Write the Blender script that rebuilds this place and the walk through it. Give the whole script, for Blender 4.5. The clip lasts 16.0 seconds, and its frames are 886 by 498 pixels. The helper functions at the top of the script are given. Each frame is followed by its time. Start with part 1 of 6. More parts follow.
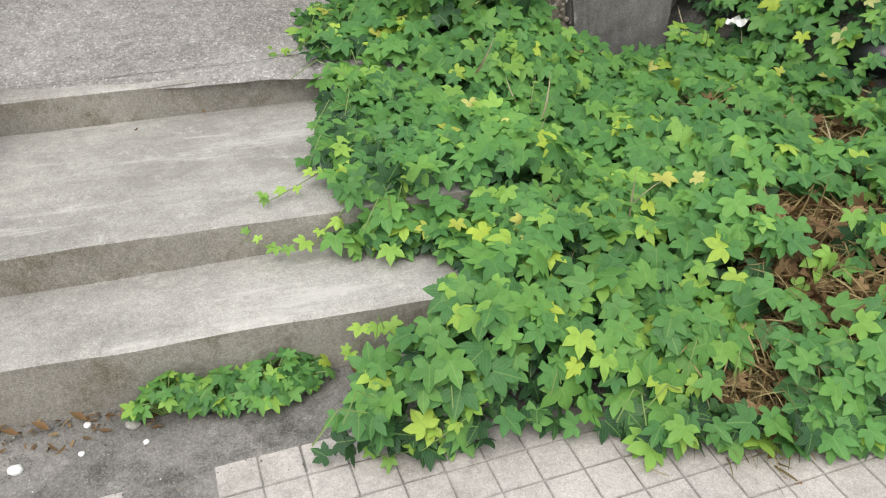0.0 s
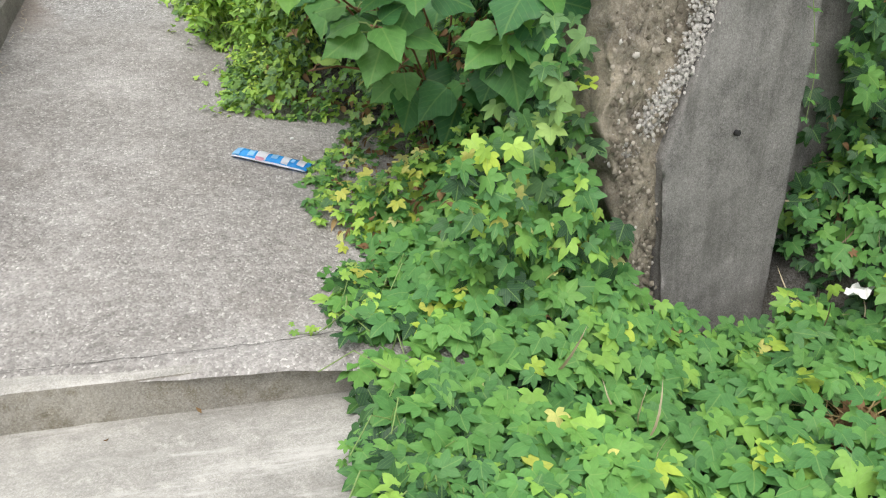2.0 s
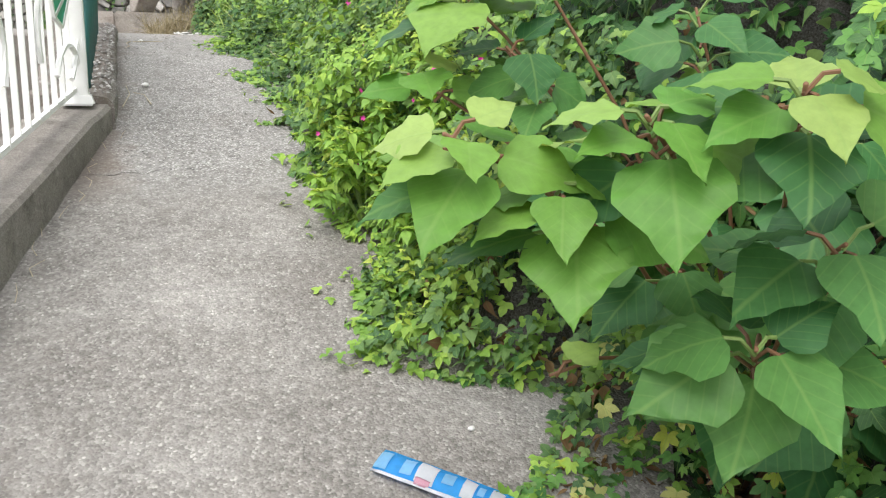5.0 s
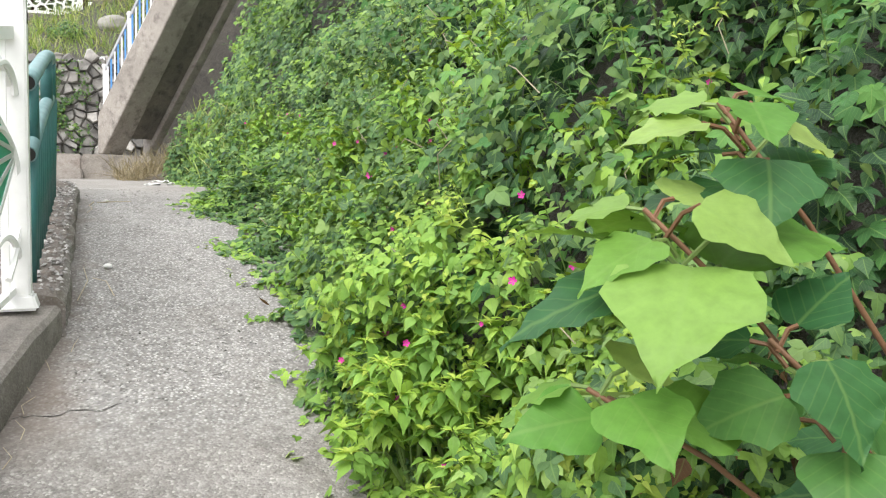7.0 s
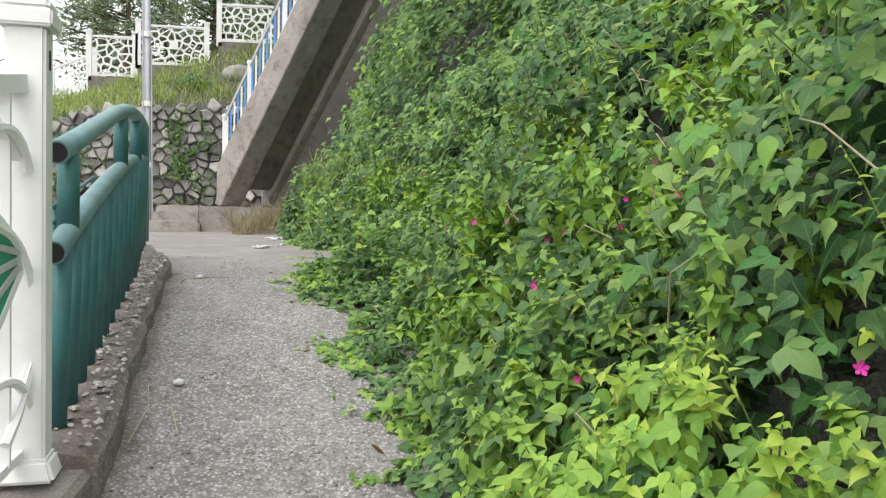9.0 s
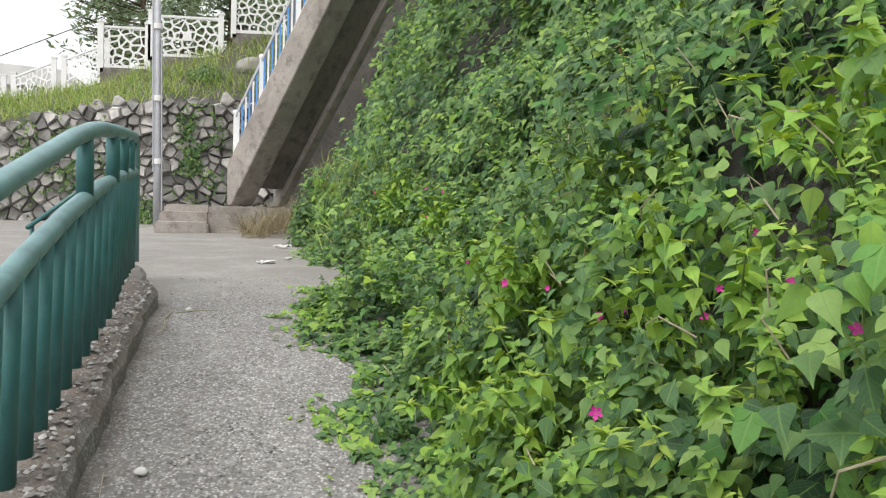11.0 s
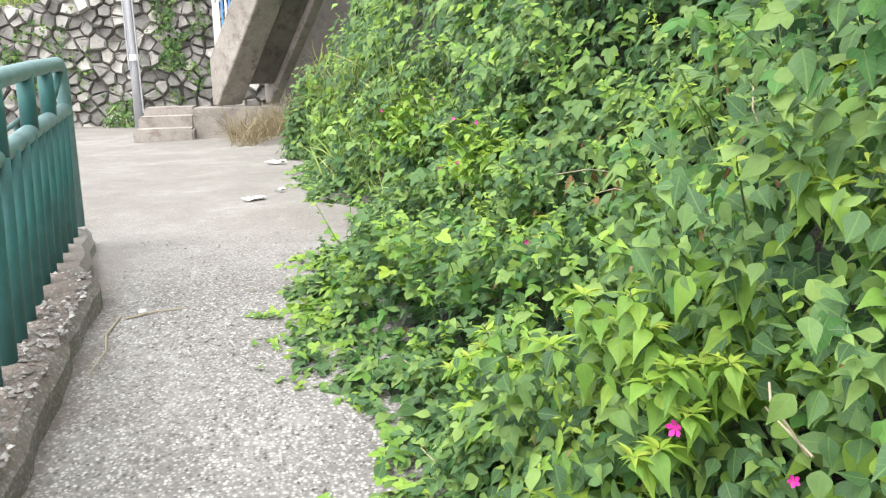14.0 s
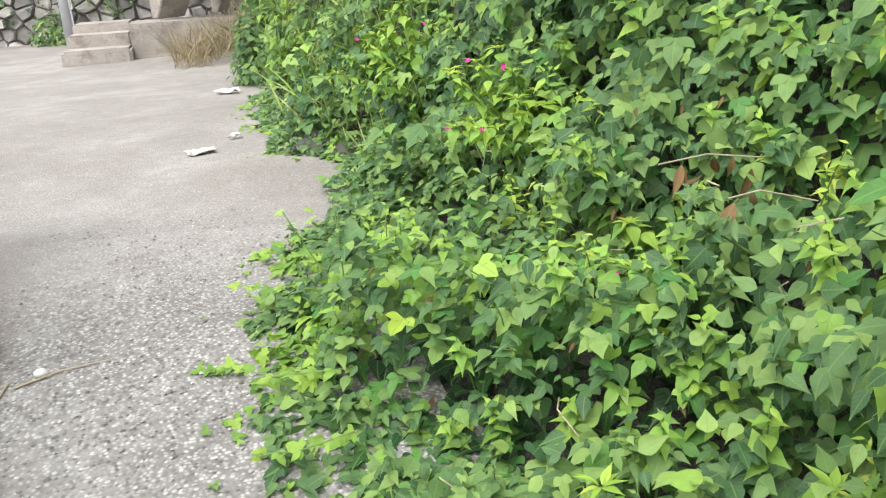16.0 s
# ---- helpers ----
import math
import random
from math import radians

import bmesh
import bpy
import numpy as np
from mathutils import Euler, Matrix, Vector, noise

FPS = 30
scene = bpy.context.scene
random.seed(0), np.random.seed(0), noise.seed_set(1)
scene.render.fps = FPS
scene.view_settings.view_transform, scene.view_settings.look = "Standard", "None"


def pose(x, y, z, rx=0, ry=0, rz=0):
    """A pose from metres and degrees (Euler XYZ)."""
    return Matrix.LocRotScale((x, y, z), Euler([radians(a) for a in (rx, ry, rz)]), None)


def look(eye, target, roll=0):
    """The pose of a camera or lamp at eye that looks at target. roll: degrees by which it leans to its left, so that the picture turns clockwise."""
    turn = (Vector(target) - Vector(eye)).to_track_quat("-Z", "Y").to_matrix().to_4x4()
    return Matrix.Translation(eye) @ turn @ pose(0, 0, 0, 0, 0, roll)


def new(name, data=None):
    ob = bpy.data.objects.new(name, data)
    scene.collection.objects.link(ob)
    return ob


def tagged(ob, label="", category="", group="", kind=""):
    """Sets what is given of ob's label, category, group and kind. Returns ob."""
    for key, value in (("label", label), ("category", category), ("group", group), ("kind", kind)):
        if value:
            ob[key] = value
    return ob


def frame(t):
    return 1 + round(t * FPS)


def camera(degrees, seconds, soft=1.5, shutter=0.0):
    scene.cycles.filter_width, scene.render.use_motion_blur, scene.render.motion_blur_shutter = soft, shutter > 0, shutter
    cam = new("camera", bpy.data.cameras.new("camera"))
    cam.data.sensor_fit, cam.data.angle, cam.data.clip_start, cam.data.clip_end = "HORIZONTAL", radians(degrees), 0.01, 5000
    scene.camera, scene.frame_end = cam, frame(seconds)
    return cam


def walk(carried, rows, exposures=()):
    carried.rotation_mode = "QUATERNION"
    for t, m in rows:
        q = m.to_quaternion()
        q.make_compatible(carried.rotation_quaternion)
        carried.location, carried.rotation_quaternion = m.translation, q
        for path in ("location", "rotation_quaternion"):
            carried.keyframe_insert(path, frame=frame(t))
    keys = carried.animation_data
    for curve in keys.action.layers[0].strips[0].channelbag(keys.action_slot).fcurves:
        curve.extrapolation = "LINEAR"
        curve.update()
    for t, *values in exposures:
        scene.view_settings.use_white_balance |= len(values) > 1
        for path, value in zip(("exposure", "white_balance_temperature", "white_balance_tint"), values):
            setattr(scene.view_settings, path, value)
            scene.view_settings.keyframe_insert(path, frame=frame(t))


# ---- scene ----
cam = camera(56.0, 16.0, soft=1.2)
PATH = [
    (0, (0.352, -0.219, 1.800), (1.172, 1.435, 0.603), -1.40),
    (0.5, (0.416, -0.007, 1.832), (1.308, 1.672, 0.725), -0.50),
    (1, (0.466, 0.182, 1.837), (1.410, 1.903, 0.842), -0.10),
    (1.5, (0.537, 0.428, 1.854), (1.471, 2.223, 0.990), 0.10),
    (2, (0.546, 0.718, 1.814), (1.486, 2.552, 1.042), 0.30),
    (2.5, (0.541, 1.042, 1.806), (1.444, 2.913, 1.084), 0.10),
    (3, (0.606, 1.376, 1.728), (1.396, 3.313, 1.047), 0.00),
    (3.5, (0.669, 1.722, 1.725), (1.392, 3.684, 1.043), -0.10),
    (4, (0.668, 2.085, 1.784), (1.420, 4.049, 1.141), 1.40),
    (4.5, (0.747, 2.301, 1.843), (1.483, 4.277, 1.216), 0.80),
    (5, (0.829, 2.537, 1.937), (1.588, 4.537, 1.426), 1.90),
    (5.2, (0.855, 2.624, 1.947), (1.625, 4.636, 1.498), 2.20),
    (7.3, (0.871, 3.761, 2.192), (1.724, 5.782, 2.017), 1.30),
    (7.5, (0.872, 3.901, 2.214), (1.723, 5.924, 2.045), 1.40),
    (8, (0.954, 4.176, 2.208), (1.791, 6.206, 2.072), 1.00),
    (8.5, (1.045, 4.420, 2.300), (1.753, 6.502, 2.211), 0.60),
    (9, (1.093, 4.693, 2.321), (1.651, 6.819, 2.237), 1.20),
    (9.5, (1.093, 4.855, 2.428), (1.545, 7.008, 2.368), 2.70),
    (10, (1.201, 5.001, 2.449), (1.620, 7.159, 2.402), 3.00),
    (10.2, (1.246, 5.056, 2.475), (1.662, 7.216, 2.431), 2.90),
    (12.3, (1.192, 5.671, 2.582), (1.893, 7.736, 2.288), -0.30),
    (12.5, (1.209, 5.730, 2.604), (1.879, 7.803, 2.296), -0.90),
    (13, (1.234, 5.997, 2.606), (1.876, 8.072, 2.258), -1.40),
    (13.5, (1.284, 6.307, 2.728), (1.871, 8.391, 2.332), -1.60),
    (14, (1.393, 6.582, 2.824), (1.879, 8.678, 2.373), -1.20),
    (14.5, (1.413, 6.836, 2.795), (1.870, 8.929, 2.296), -1.60),
    (15, (1.436, 7.104, 2.906), (1.966, 9.158, 2.323), -2.20),
    (15.5, (1.480, 7.401, 2.906), (2.049, 9.423, 2.252), -2.90),
    (16, (1.488, 7.671, 2.925), (2.031, 9.679, 2.212), -3.30),
]
EXPOSURES = [(0, .42), (0.5, .53), (1, .57), (2, .73), (3.5, .8), (5, .78), (7.4, .88), (8.2, .83), (9.0, .44), (9.5, .2), (10.2, .0), (12.3, 1.15), (13, 1.13), (14, 1.12), (15, 1.03), (16, .97)]
walk(cam, [(t, look(eye, target, roll)) for t, eye, target, roll in PATH], EXPOSURES)

# ---- world, sun, exposure ----
world = bpy.data.worlds.new("sky")
world.use_nodes = True
scene.world = world
wn = world.node_tree
sky = wn.nodes.new("ShaderNodeTexSky")
sky.sky_type = 'NISHITA'
sky.sun_disc = False
sky.sun_elevation, sky.sun_rotation = radians(58), radians(200)
sky.air_density, sky.dust_density, sky.ozone_density = 1.6, 7.0, 1.0
cloud = wn.nodes.new("ShaderNodeMix")
cloud.data_type = 'RGBA'
cloud.inputs["Factor"].default_value = 0.88
cloud.inputs[7].default_value = (7.7, 7.8, 8.0, 1)
wn.links.new(sky.outputs[0], cloud.inputs[6])
wn.links.new(cloud.outputs[2], wn.nodes["Background"].inputs[0])
wn.nodes["Background"].inputs[1].default_value = 0.136
sun = new("sun", bpy.data.lights.new("sun", 'SUN'))
sun.data.energy, sun.data.angle, sun.data.color = 1.35, radians(34), (1.0, 0.97, 0.92)
sun.matrix_world = look((-8, -1, 18), (0, 7, 0))

# ---- materials ----
def material(name, rough=0.8, metal=0.0):
    m = bpy.data.materials.new(name)
    m.use_nodes = True
    b = m.node_tree.nodes["Principled BSDF"]
    b.inputs["Roughness"].default_value, b.inputs["Metallic"].default_value = rough, metal
    return m, m.node_tree, b


def node(nt, kind, **kw):
    n = nt.nodes.new(kind)
    for k, v in kw.items():
        n.inputs[k.replace("_", " ")].default_value = v
    return n


def ramp(nt, fac, stops):
    r = nt.nodes.new("ShaderNodeValToRGB")
    while len(r.color_ramp.elements) < len(stops):
        r.color_ramp.elements.new(0.5)
    for e, (p, c) in zip(r.color_ramp.elements, stops):
        e.position, e.color = p, (*c, 1)
    nt.links.new(fac, r.inputs[0])
    return r.outputs[0]


def mix(nt, fac, a, b, mode='MIX'):
    n = nt.nodes.new("ShaderNodeMix")
    n.data_type, n.blend_type = 'RGBA', mode
    for sock, v in ((n.inputs["Factor"], fac), (n.inputs[6], a), (n.inputs[7], b)):
        if isinstance(v, (int, float)):
            sock.default_value = v
        elif isinstance(v, tuple):
            sock.default_value = (*v, 1)
        else:
            nt.links.new(v, sock)
    return n.outputs[2]


def coords(nt, scale=(1, 1, 1)):
    mp = nt.nodes.new("ShaderNodeMapping")
    mp.inputs["Scale"].default_value = scale
    geo = nt.nodes.new("ShaderNodeNewGeometry")
    nt.links.new(geo.outputs["Position"], mp.inputs[0])
    return mp.outputs[0]


def bump(nt, b, height, strength, dist=0.01):
    n = node(nt, "ShaderNodeBump", Strength=strength, Distance=dist)
    nt.links.new(height, n.inputs["Height"])
    nt.links.new(n.outputs[0], b.inputs["Normal"])


def noise_tex(nt, vec, scale, detail=5.0, rough=0.6):
    n = node(nt, "ShaderNodeTexNoise", Scale=scale, Detail=detail, Roughness=rough)
    nt.links.new(vec, n.inputs["Vector"])
    return n.outputs[0]


def voronoi(nt, vec, scale, feature='F1'):
    n = node(nt, "ShaderNodeTexVoronoi", Scale=scale)
    n.feature = feature
    nt.links.new(vec, n.inputs["Vector"])
    return n


def concrete(name, dark, light, stain, grain=260, stain_amt=0.6, bumpy=0.35, rough=0.9, scale=1.0):
    m, nt, b = material(name, rough)
    v = coords(nt)
    big = noise_tex(nt, v, 1.7 * scale, 8)
    col = ramp(nt, big, [(0.3, dark), (0.52, tuple((p + q) / 2 for p, q in zip(dark, light))), (0.72, light)])
    st = noise_tex(nt, v, 5.5 * scale, 9, 0.7)
    f = ramp(nt, st, [(0.5, (0, 0, 0)), (0.66, (stain_amt,) * 3)])
    col = mix(nt, f, col, stain)
    pale = noise_tex(nt, v, 9.0 * scale, 8, 0.75)
    col = mix(nt, ramp(nt, pale, [(0.56, (0, 0, 0)), (0.7, (0.55,) * 3)]), col, tuple(min(1, c * 1.35) for c in light))
    mottle = noise_tex(nt, v, 34 * scale, 9, 0.75)
    col = mix(nt, 0.36, col, ramp(nt, mottle, [(0.34, (0.3,) * 3), (0.64, (0.7,) * 3)]), 'OVERLAY')
    speck = voronoi(nt, v, 190)
    col = mix(nt, 0.16, col, ramp(nt, speck.outputs["Color"], [(0.1, (0.08,) * 3), (0.5, (0.3,) * 3), (0.92, (0.62,) * 3)]))
    g = noise_tex(nt, v, grain, 3)
    col = mix(nt, 0.5, col, ramp(nt, g, [(0.3, (0.35,) * 3), (0.7, (0.8,) * 3)]), 'OVERLAY')
    nt.links.new(col, b.inputs["Base Color"])
    h = mix(nt, 0.5, g, st)
    bump(nt, b, h, bumpy, 0.006)
    return m


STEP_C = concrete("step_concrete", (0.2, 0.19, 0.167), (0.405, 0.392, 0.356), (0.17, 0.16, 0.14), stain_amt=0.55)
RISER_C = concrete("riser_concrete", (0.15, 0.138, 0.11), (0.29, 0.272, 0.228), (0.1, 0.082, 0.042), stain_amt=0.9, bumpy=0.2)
# stained underside, its tone also lowered to stand for shade
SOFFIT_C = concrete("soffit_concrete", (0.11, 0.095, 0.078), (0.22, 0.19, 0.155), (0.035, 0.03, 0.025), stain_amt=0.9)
# dark tone stands for the shade in the hollow behind the stair
SHADED_C = concrete("shade_coloured_wall", (0.06, 0.052, 0.043), (0.12, 0.104, 0.086), (0.03, 0.027, 0.022), stain_amt=0.9)
KERB_C = concrete("kerb_concrete", (0.12, 0.103, 0.088), (0.25, 0.225, 0.198), (0.07, 0.055, 0.042), stain_amt=0.8)
# stained concrete, its base tone also lowered for shade from above
ABUT_C = concrete("abutment_concrete", (0.105, 0.1, 0.092), (0.19, 0.182, 0.168), (0.06, 0.056, 0.05), grain=180, stain_amt=0.8)
FARSTEP_C = concrete("far_step_concrete", (0.28, 0.25, 0.225), (0.46, 0.42, 0.385), (0.17, 0.13, 0.1), stain_amt=0.7)
STAIR_C = concrete("stair_concrete", (0.27, 0.24, 0.21), (0.42, 0.38, 0.34), (0.12, 0.1, 0.085), stain_amt=0.8)
RUBBLE_C = concrete("rubble_concrete", (0.15, 0.126, 0.085), (0.3, 0.258, 0.185), (0.08, 0.064, 0.044), grain=60, bumpy=1.0)
def water_stains(m):
    """Dark streaks left by water running down a wall."""
    nt = m.node_tree
    b = nt.nodes["Principled BSDF"]
    old = b.inputs["Base Color"].links[0].from_socket
    run = noise_tex(nt, coords(nt, (2.6, 2.6, 0.3)), 1.0, 9, 0.72)
    f = ramp(nt, run, [(0.5, (0, 0, 0)), (0.66, (0.85,) * 3)])
    f = mix(nt, 1.0, f, ramp(nt, noise_tex(nt, coords(nt), 3.0, 6), [(0.38, (0.1,) * 3), (0.62, (1,) * 3)]), 'MULTIPLY')
    nt.links.new(mix(nt, f, old, (0.045, 0.042, 0.037)), b.inputs["Base Color"])
water_stains(ABUT_C)
def smears(m):
    """Pale cement smears and grey scuffs that run along the steps."""
    nt = m.node_tree
    b = nt.nodes["Principled BSDF"]
    col = b.inputs["Base Color"].links[0].from_socket
    mp = nt.nodes.new("ShaderNodeMapping")
    mp.inputs["Rotation"].default_value = (0, 0, radians(12.5))
    nt.links.new(coords(nt), mp.inputs[0])
    mp2 = nt.nodes.new("ShaderNodeMapping")
    mp2.inputs["Scale"].default_value = (1.1, 6.5, 1)
    nt.links.new(mp.outputs[0], mp2.inputs[0])
    long = noise_tex(nt, mp2.outputs[0], 1.3, 9, 0.72)
    col = mix(nt, ramp(nt, long, [(0.54, (0, 0, 0)), (0.64, (0.6,) * 3)]), col, (0.53, 0.515, 0.485))
    mp3 = nt.nodes.new("ShaderNodeMapping")
    mp3.inputs["Scale"].default_value, mp3.inputs["Location"].default_value = (0.9, 3.0, 1), (3.1, 1.7, 0)
    nt.links.new(mp.outputs[0], mp3.inputs[0])
    dark = noise_tex(nt, mp3.outputs[0], 1.6, 9, 0.75)
    col = mix(nt, ramp(nt, dark, [(0.54, (0, 0, 0)), (0.68, (0.5,) * 3)]), col, (0.2, 0.19, 0.17))
    nt.links.new(col, b.inputs["Base Color"])
smears(STEP_C)
PALE_C = concrete("pale_mortar", (0.3, 0.285, 0.255), (0.47, 0.45, 0.415), (0.3, 0.28, 0.24), bumpy=0.8)
TILE_M = concrete("paving_tile", (0.34, 0.31, 0.285), (0.47, 0.435, 0.4), (0.22, 0.2, 0.17), grain=320)
JOINT_M = concrete("dirty_joint", (0.18, 0.168, 0.152), (0.35, 0.332, 0.305), (0.045, 0.04, 0.033), stain_amt=0.9)
GUTTER_M = concrete("gutter_dirt", (0.075, 0.07, 0.062), (0.24, 0.226, 0.2), (0.035, 0.031, 0.025), stain_amt=0.9, bumpy=0.9, scale=1.6)
# soil set near-black so that gaps between leaves look like shadow
SOIL = concrete("soil", (0.018, 0.016, 0.01), (0.05, 0.042, 0.026), (0.02, 0.016, 0.01), bumpy=1.0)
GROUND_M = concrete("far_ground", (0.16, 0.15, 0.12), (0.26, 0.24, 0.2), (0.1, 0.1, 0.06), scale=0.1)


def aggregate():
    """Exposed-aggregate concrete: small pale and dark stones in grey cement, coarser further up the ramp."""
    m, nt, b = material("aggregate_concrete", 0.88)
    v = coords(nt)
    big = noise_tex(nt, v, 1.3, 7)
    base = ramp(nt, big, [(0.34, (0.2, 0.186, 0.17)), (0.5, (0.295, 0.281, 0.262)), (0.62, (0.425, 0.408, 0.388))])
    worn = noise_tex(nt, v, 3.1, 9, 0.75)
    base = mix(nt, ramp(nt, worn, [(0.48, (0, 0, 0)), (0.62, (0.55,) * 3)]), base, (0.165, 0.15, 0.135))
    pale = noise_tex(nt, v, 6.0, 8, 0.75)
    base = mix(nt, ramp(nt, pale, [(0.52, (0, 0, 0)), (0.68, (0.5,) * 3)]), base, (0.46, 0.445, 0.425))
    fine = voronoi(nt, v, 125)
    coarse = voronoi(nt, v, 88)
    sep = nt.nodes.new("ShaderNodeSeparateXYZ")
    nt.links.new(v, sep.inputs[0])
    where = node(nt, "ShaderNodeMapRange")
    where.inputs[1].default_value, where.inputs[2].default_value = 6.35, 6.75
    wob = nt.nodes.new("ShaderNodeMath")
    wob.operation = 'MULTIPLY_ADD'
    nt.links.new(noise_tex(nt, v, 2.2, 4), wob.inputs[0])
    wob.inputs[1].default_value = 0.5
    nt.links.new(sep.outputs[1], wob.inputs[2])
    nt.links.new(wob.outputs[0], where.inputs[0])
    stones = [(0.08, (0.06, 0.057, 0.053)), (0.45, (0.19, 0.18, 0.17)), (0.78, (0.31, 0.295, 0.28)), (0.95, (0.62, 0.6, 0.57))]
    big_stones = [(0.1, (0.08, 0.079, 0.077)), (0.38, (0.24, 0.237, 0.232)), (0.6, (0.39, 0.384, 0.375)), (0.76, (0.5, 0.492, 0.48)), (0.92, (0.58, 0.572, 0.56))]
    lo = mix(nt, 0.5, base, ramp(nt, fine.outputs["Color"], stones))
    blotch = noise_tex(nt, v, 26, 6, 0.7)
    lo = mix(nt, 0.55, lo, ramp(nt, blotch, [(0.36, (0.32,) * 3), (0.64, (0.68,) * 3)]), 'OVERLAY')
    gate = ramp(nt, coarse.outputs["Distance"], [(0.34, (0.95,) * 3), (0.6, (0.1,) * 3)])
    hi = mix(nt, gate, mix(nt, 0.55, base, (0.16, 0.156, 0.15)), ramp(nt, coarse.outputs["Color"], big_stones))
    hi = mix(nt, 0.1, hi, base)
    hi = mix(nt, 0.5, hi, ramp(nt, blotch, [(0.36, (0.34,) * 3), (0.64, (0.68,) * 3)]), 'OVERLAY')
    # brown dirt gathered along the kerb
    near = nt.nodes.new("ShaderNodeMath")
    near.operation = 'MULTIPLY_ADD'
    nt.links.new(noise_tex(nt, v, 7.0, 6), near.inputs[0])
    near.inputs[1].default_value = -0.35
    nt.links.new(sep.outputs[0], near.inputs[2])
    strip_ = nt.nodes.new("ShaderNodeMapRange")
    strip_.inputs[1].default_value, strip_.inputs[2].default_value = 0.54, 0.7
    strip_.inputs[3].default_value, strip_.inputs[4].default_value = 0.7, 0.0
    nt.links.new(near.outputs[0], strip_.inputs[0])
    hi = mix(nt, strip_.outputs[0], hi, (0.16, 0.125, 0.1))
    far = node(nt, "ShaderNodeMapRange")
    far.inputs[1].default_value, far.inputs[2].default_value = 10.3, 11.6
    nt.links.new(wob.outputs[0], far.inputs[0])
    col = mix(nt, where.outputs[0], lo, hi)
    col = mix(nt, far.outputs[0], col, mix(nt, 0.3, mix(nt, 0.4, base, (0.37, 0.345, 0.32)), ramp(nt, fine.outputs["Color"], stones)))
    dirt = noise_tex(nt, v, 1.9, 9, 0.72)
    col = mix(nt, ramp(nt, dirt, [(0.52, (0, 0, 0)), (0.68, (0.3,) * 3)]), col, (0.17, 0.15, 0.128))
    nt.links.new(col, b.inputs["Base Color"])
    h = mix(nt, where.outputs[0], fine.outputs["Distance"], coarse.outputs["Distance"])
    inv = nt.nodes.new("ShaderNodeInvert")
    nt.links.new(h, inv.inputs["Color"])
    bump(nt, b, inv.outputs[0], 0.5, 0.006)
    return m


PATH_M = aggregate()


def leaf_material(name, stops, trans=0.24, rough=0.45, vein=0.5, objects=False):
    m, nt, b = material(name, rough)
    b.inputs["Specular IOR Level"].default_value = 0.24
    if objects:
        rnd = nt.nodes.new("ShaderNodeObjectInfo").outputs["Random"]
    else:
        rnd = nt.nodes.new("ShaderNodeNewGeometry").outputs["Random Per Island"]
    col = ramp(nt, rnd, stops)
    v = coords(nt)
    patch = noise_tex(nt, v, 1.6, 4)
    col = mix(nt, 0.55, col, ramp(nt, patch, [(0.3, (0.36,) * 3), (0.7, (0.66,) * 3)]), 'OVERLAY')
    fleck = noise_tex(nt, v, 45, 5)
    col = mix(nt, 0.3, col, ramp(nt, fleck, [(0.3, (0.3,) * 3), (0.7, (0.7,) * 3)]), 'OVERLAY')
    uv = nt.nodes.new("ShaderNodeUVMap")
    uv.uv_map = "leaf"
    sep = nt.nodes.new("ShaderNodeSeparateXYZ")
    nt.links.new(uv.outputs[0], sep.inputs[0])
    ab = nt.nodes.new("ShaderNodeMath")
    ab.operation = 'ABSOLUTE'
    nt.links.new(sep.outputs[0], ab.inputs[0])
    mid = ramp(nt, ab.outputs[0], [(0.008, (vein,) * 3), (0.03, (0, 0, 0))])
    # side veins: stripes of v - |u|
    sub = nt.nodes.new("ShaderNodeMath")
    sub.operation = 'SUBTRACT'
    nt.links.new(sep.outputs[1], sub.inputs[0])
    nt.links.new(ab.outputs[0], sub.inputs[1])
    pp = nt.nodes.new("ShaderNodeMath")
    pp.operation = 'PINGPONG'
    pp.inputs[1].default_value = 0.085
    nt.links.new(sub.outputs[0], pp.inputs[0])
    side = ramp(nt, pp.outputs[0], [(0.004, (vein * 0.45,) * 3), (0.016, (0, 0, 0))])
    lines = mix(nt, 1.0, mid, side, 'LIGHTEN')
    col = mix(nt, lines, col, (0.22, 0.36, 0.1))
    nt.links.new(col, b.inputs["Base Color"])
    bump(nt, b, lines, 0.25, 0.003)
    tr = nt.nodes.new("ShaderNodeBsdfTranslucent")
    warm = mix(nt, 1.0, col, (1.25, 1.15, 0.5), 'MULTIPLY')
    nt.links.new(warm, tr.inputs["Color"])
    ms = nt.nodes.new("ShaderNodeMixShader")
    ms.inputs[0].default_value = trans
    nt.links.new(b.outputs[0], ms.inputs[1])
    nt.links.new(tr.outputs[0], ms.inputs[2])
    nt.links.new(ms.outputs[0], nt.nodes["Material Output"].inputs["Surface"])
    return m


HOP_STOPS = [(0.0, (0.062, 0.175, 0.054)), (0.45, (0.096, 0.245, 0.064)), (0.85, (0.14, 0.31, 0.066)), (0.955, (0.25, 0.43, 0.08)), (0.995, (0.4, 0.52, 0.07))]
VINE_STOPS = [(0.0, (0.051, 0.12, 0.053)), (0.4, (0.107, 0.208, 0.08)), (0.75, (0.168, 0.285, 0.09)), (0.96, (0.28, 0.42, 0.12))]
LIME_STOPS = [(0.0, (0.145, 0.285, 0.06)), (0.5, (0.22, 0.39, 0.07)), (0.9, (0.33, 0.5, 0.09))]
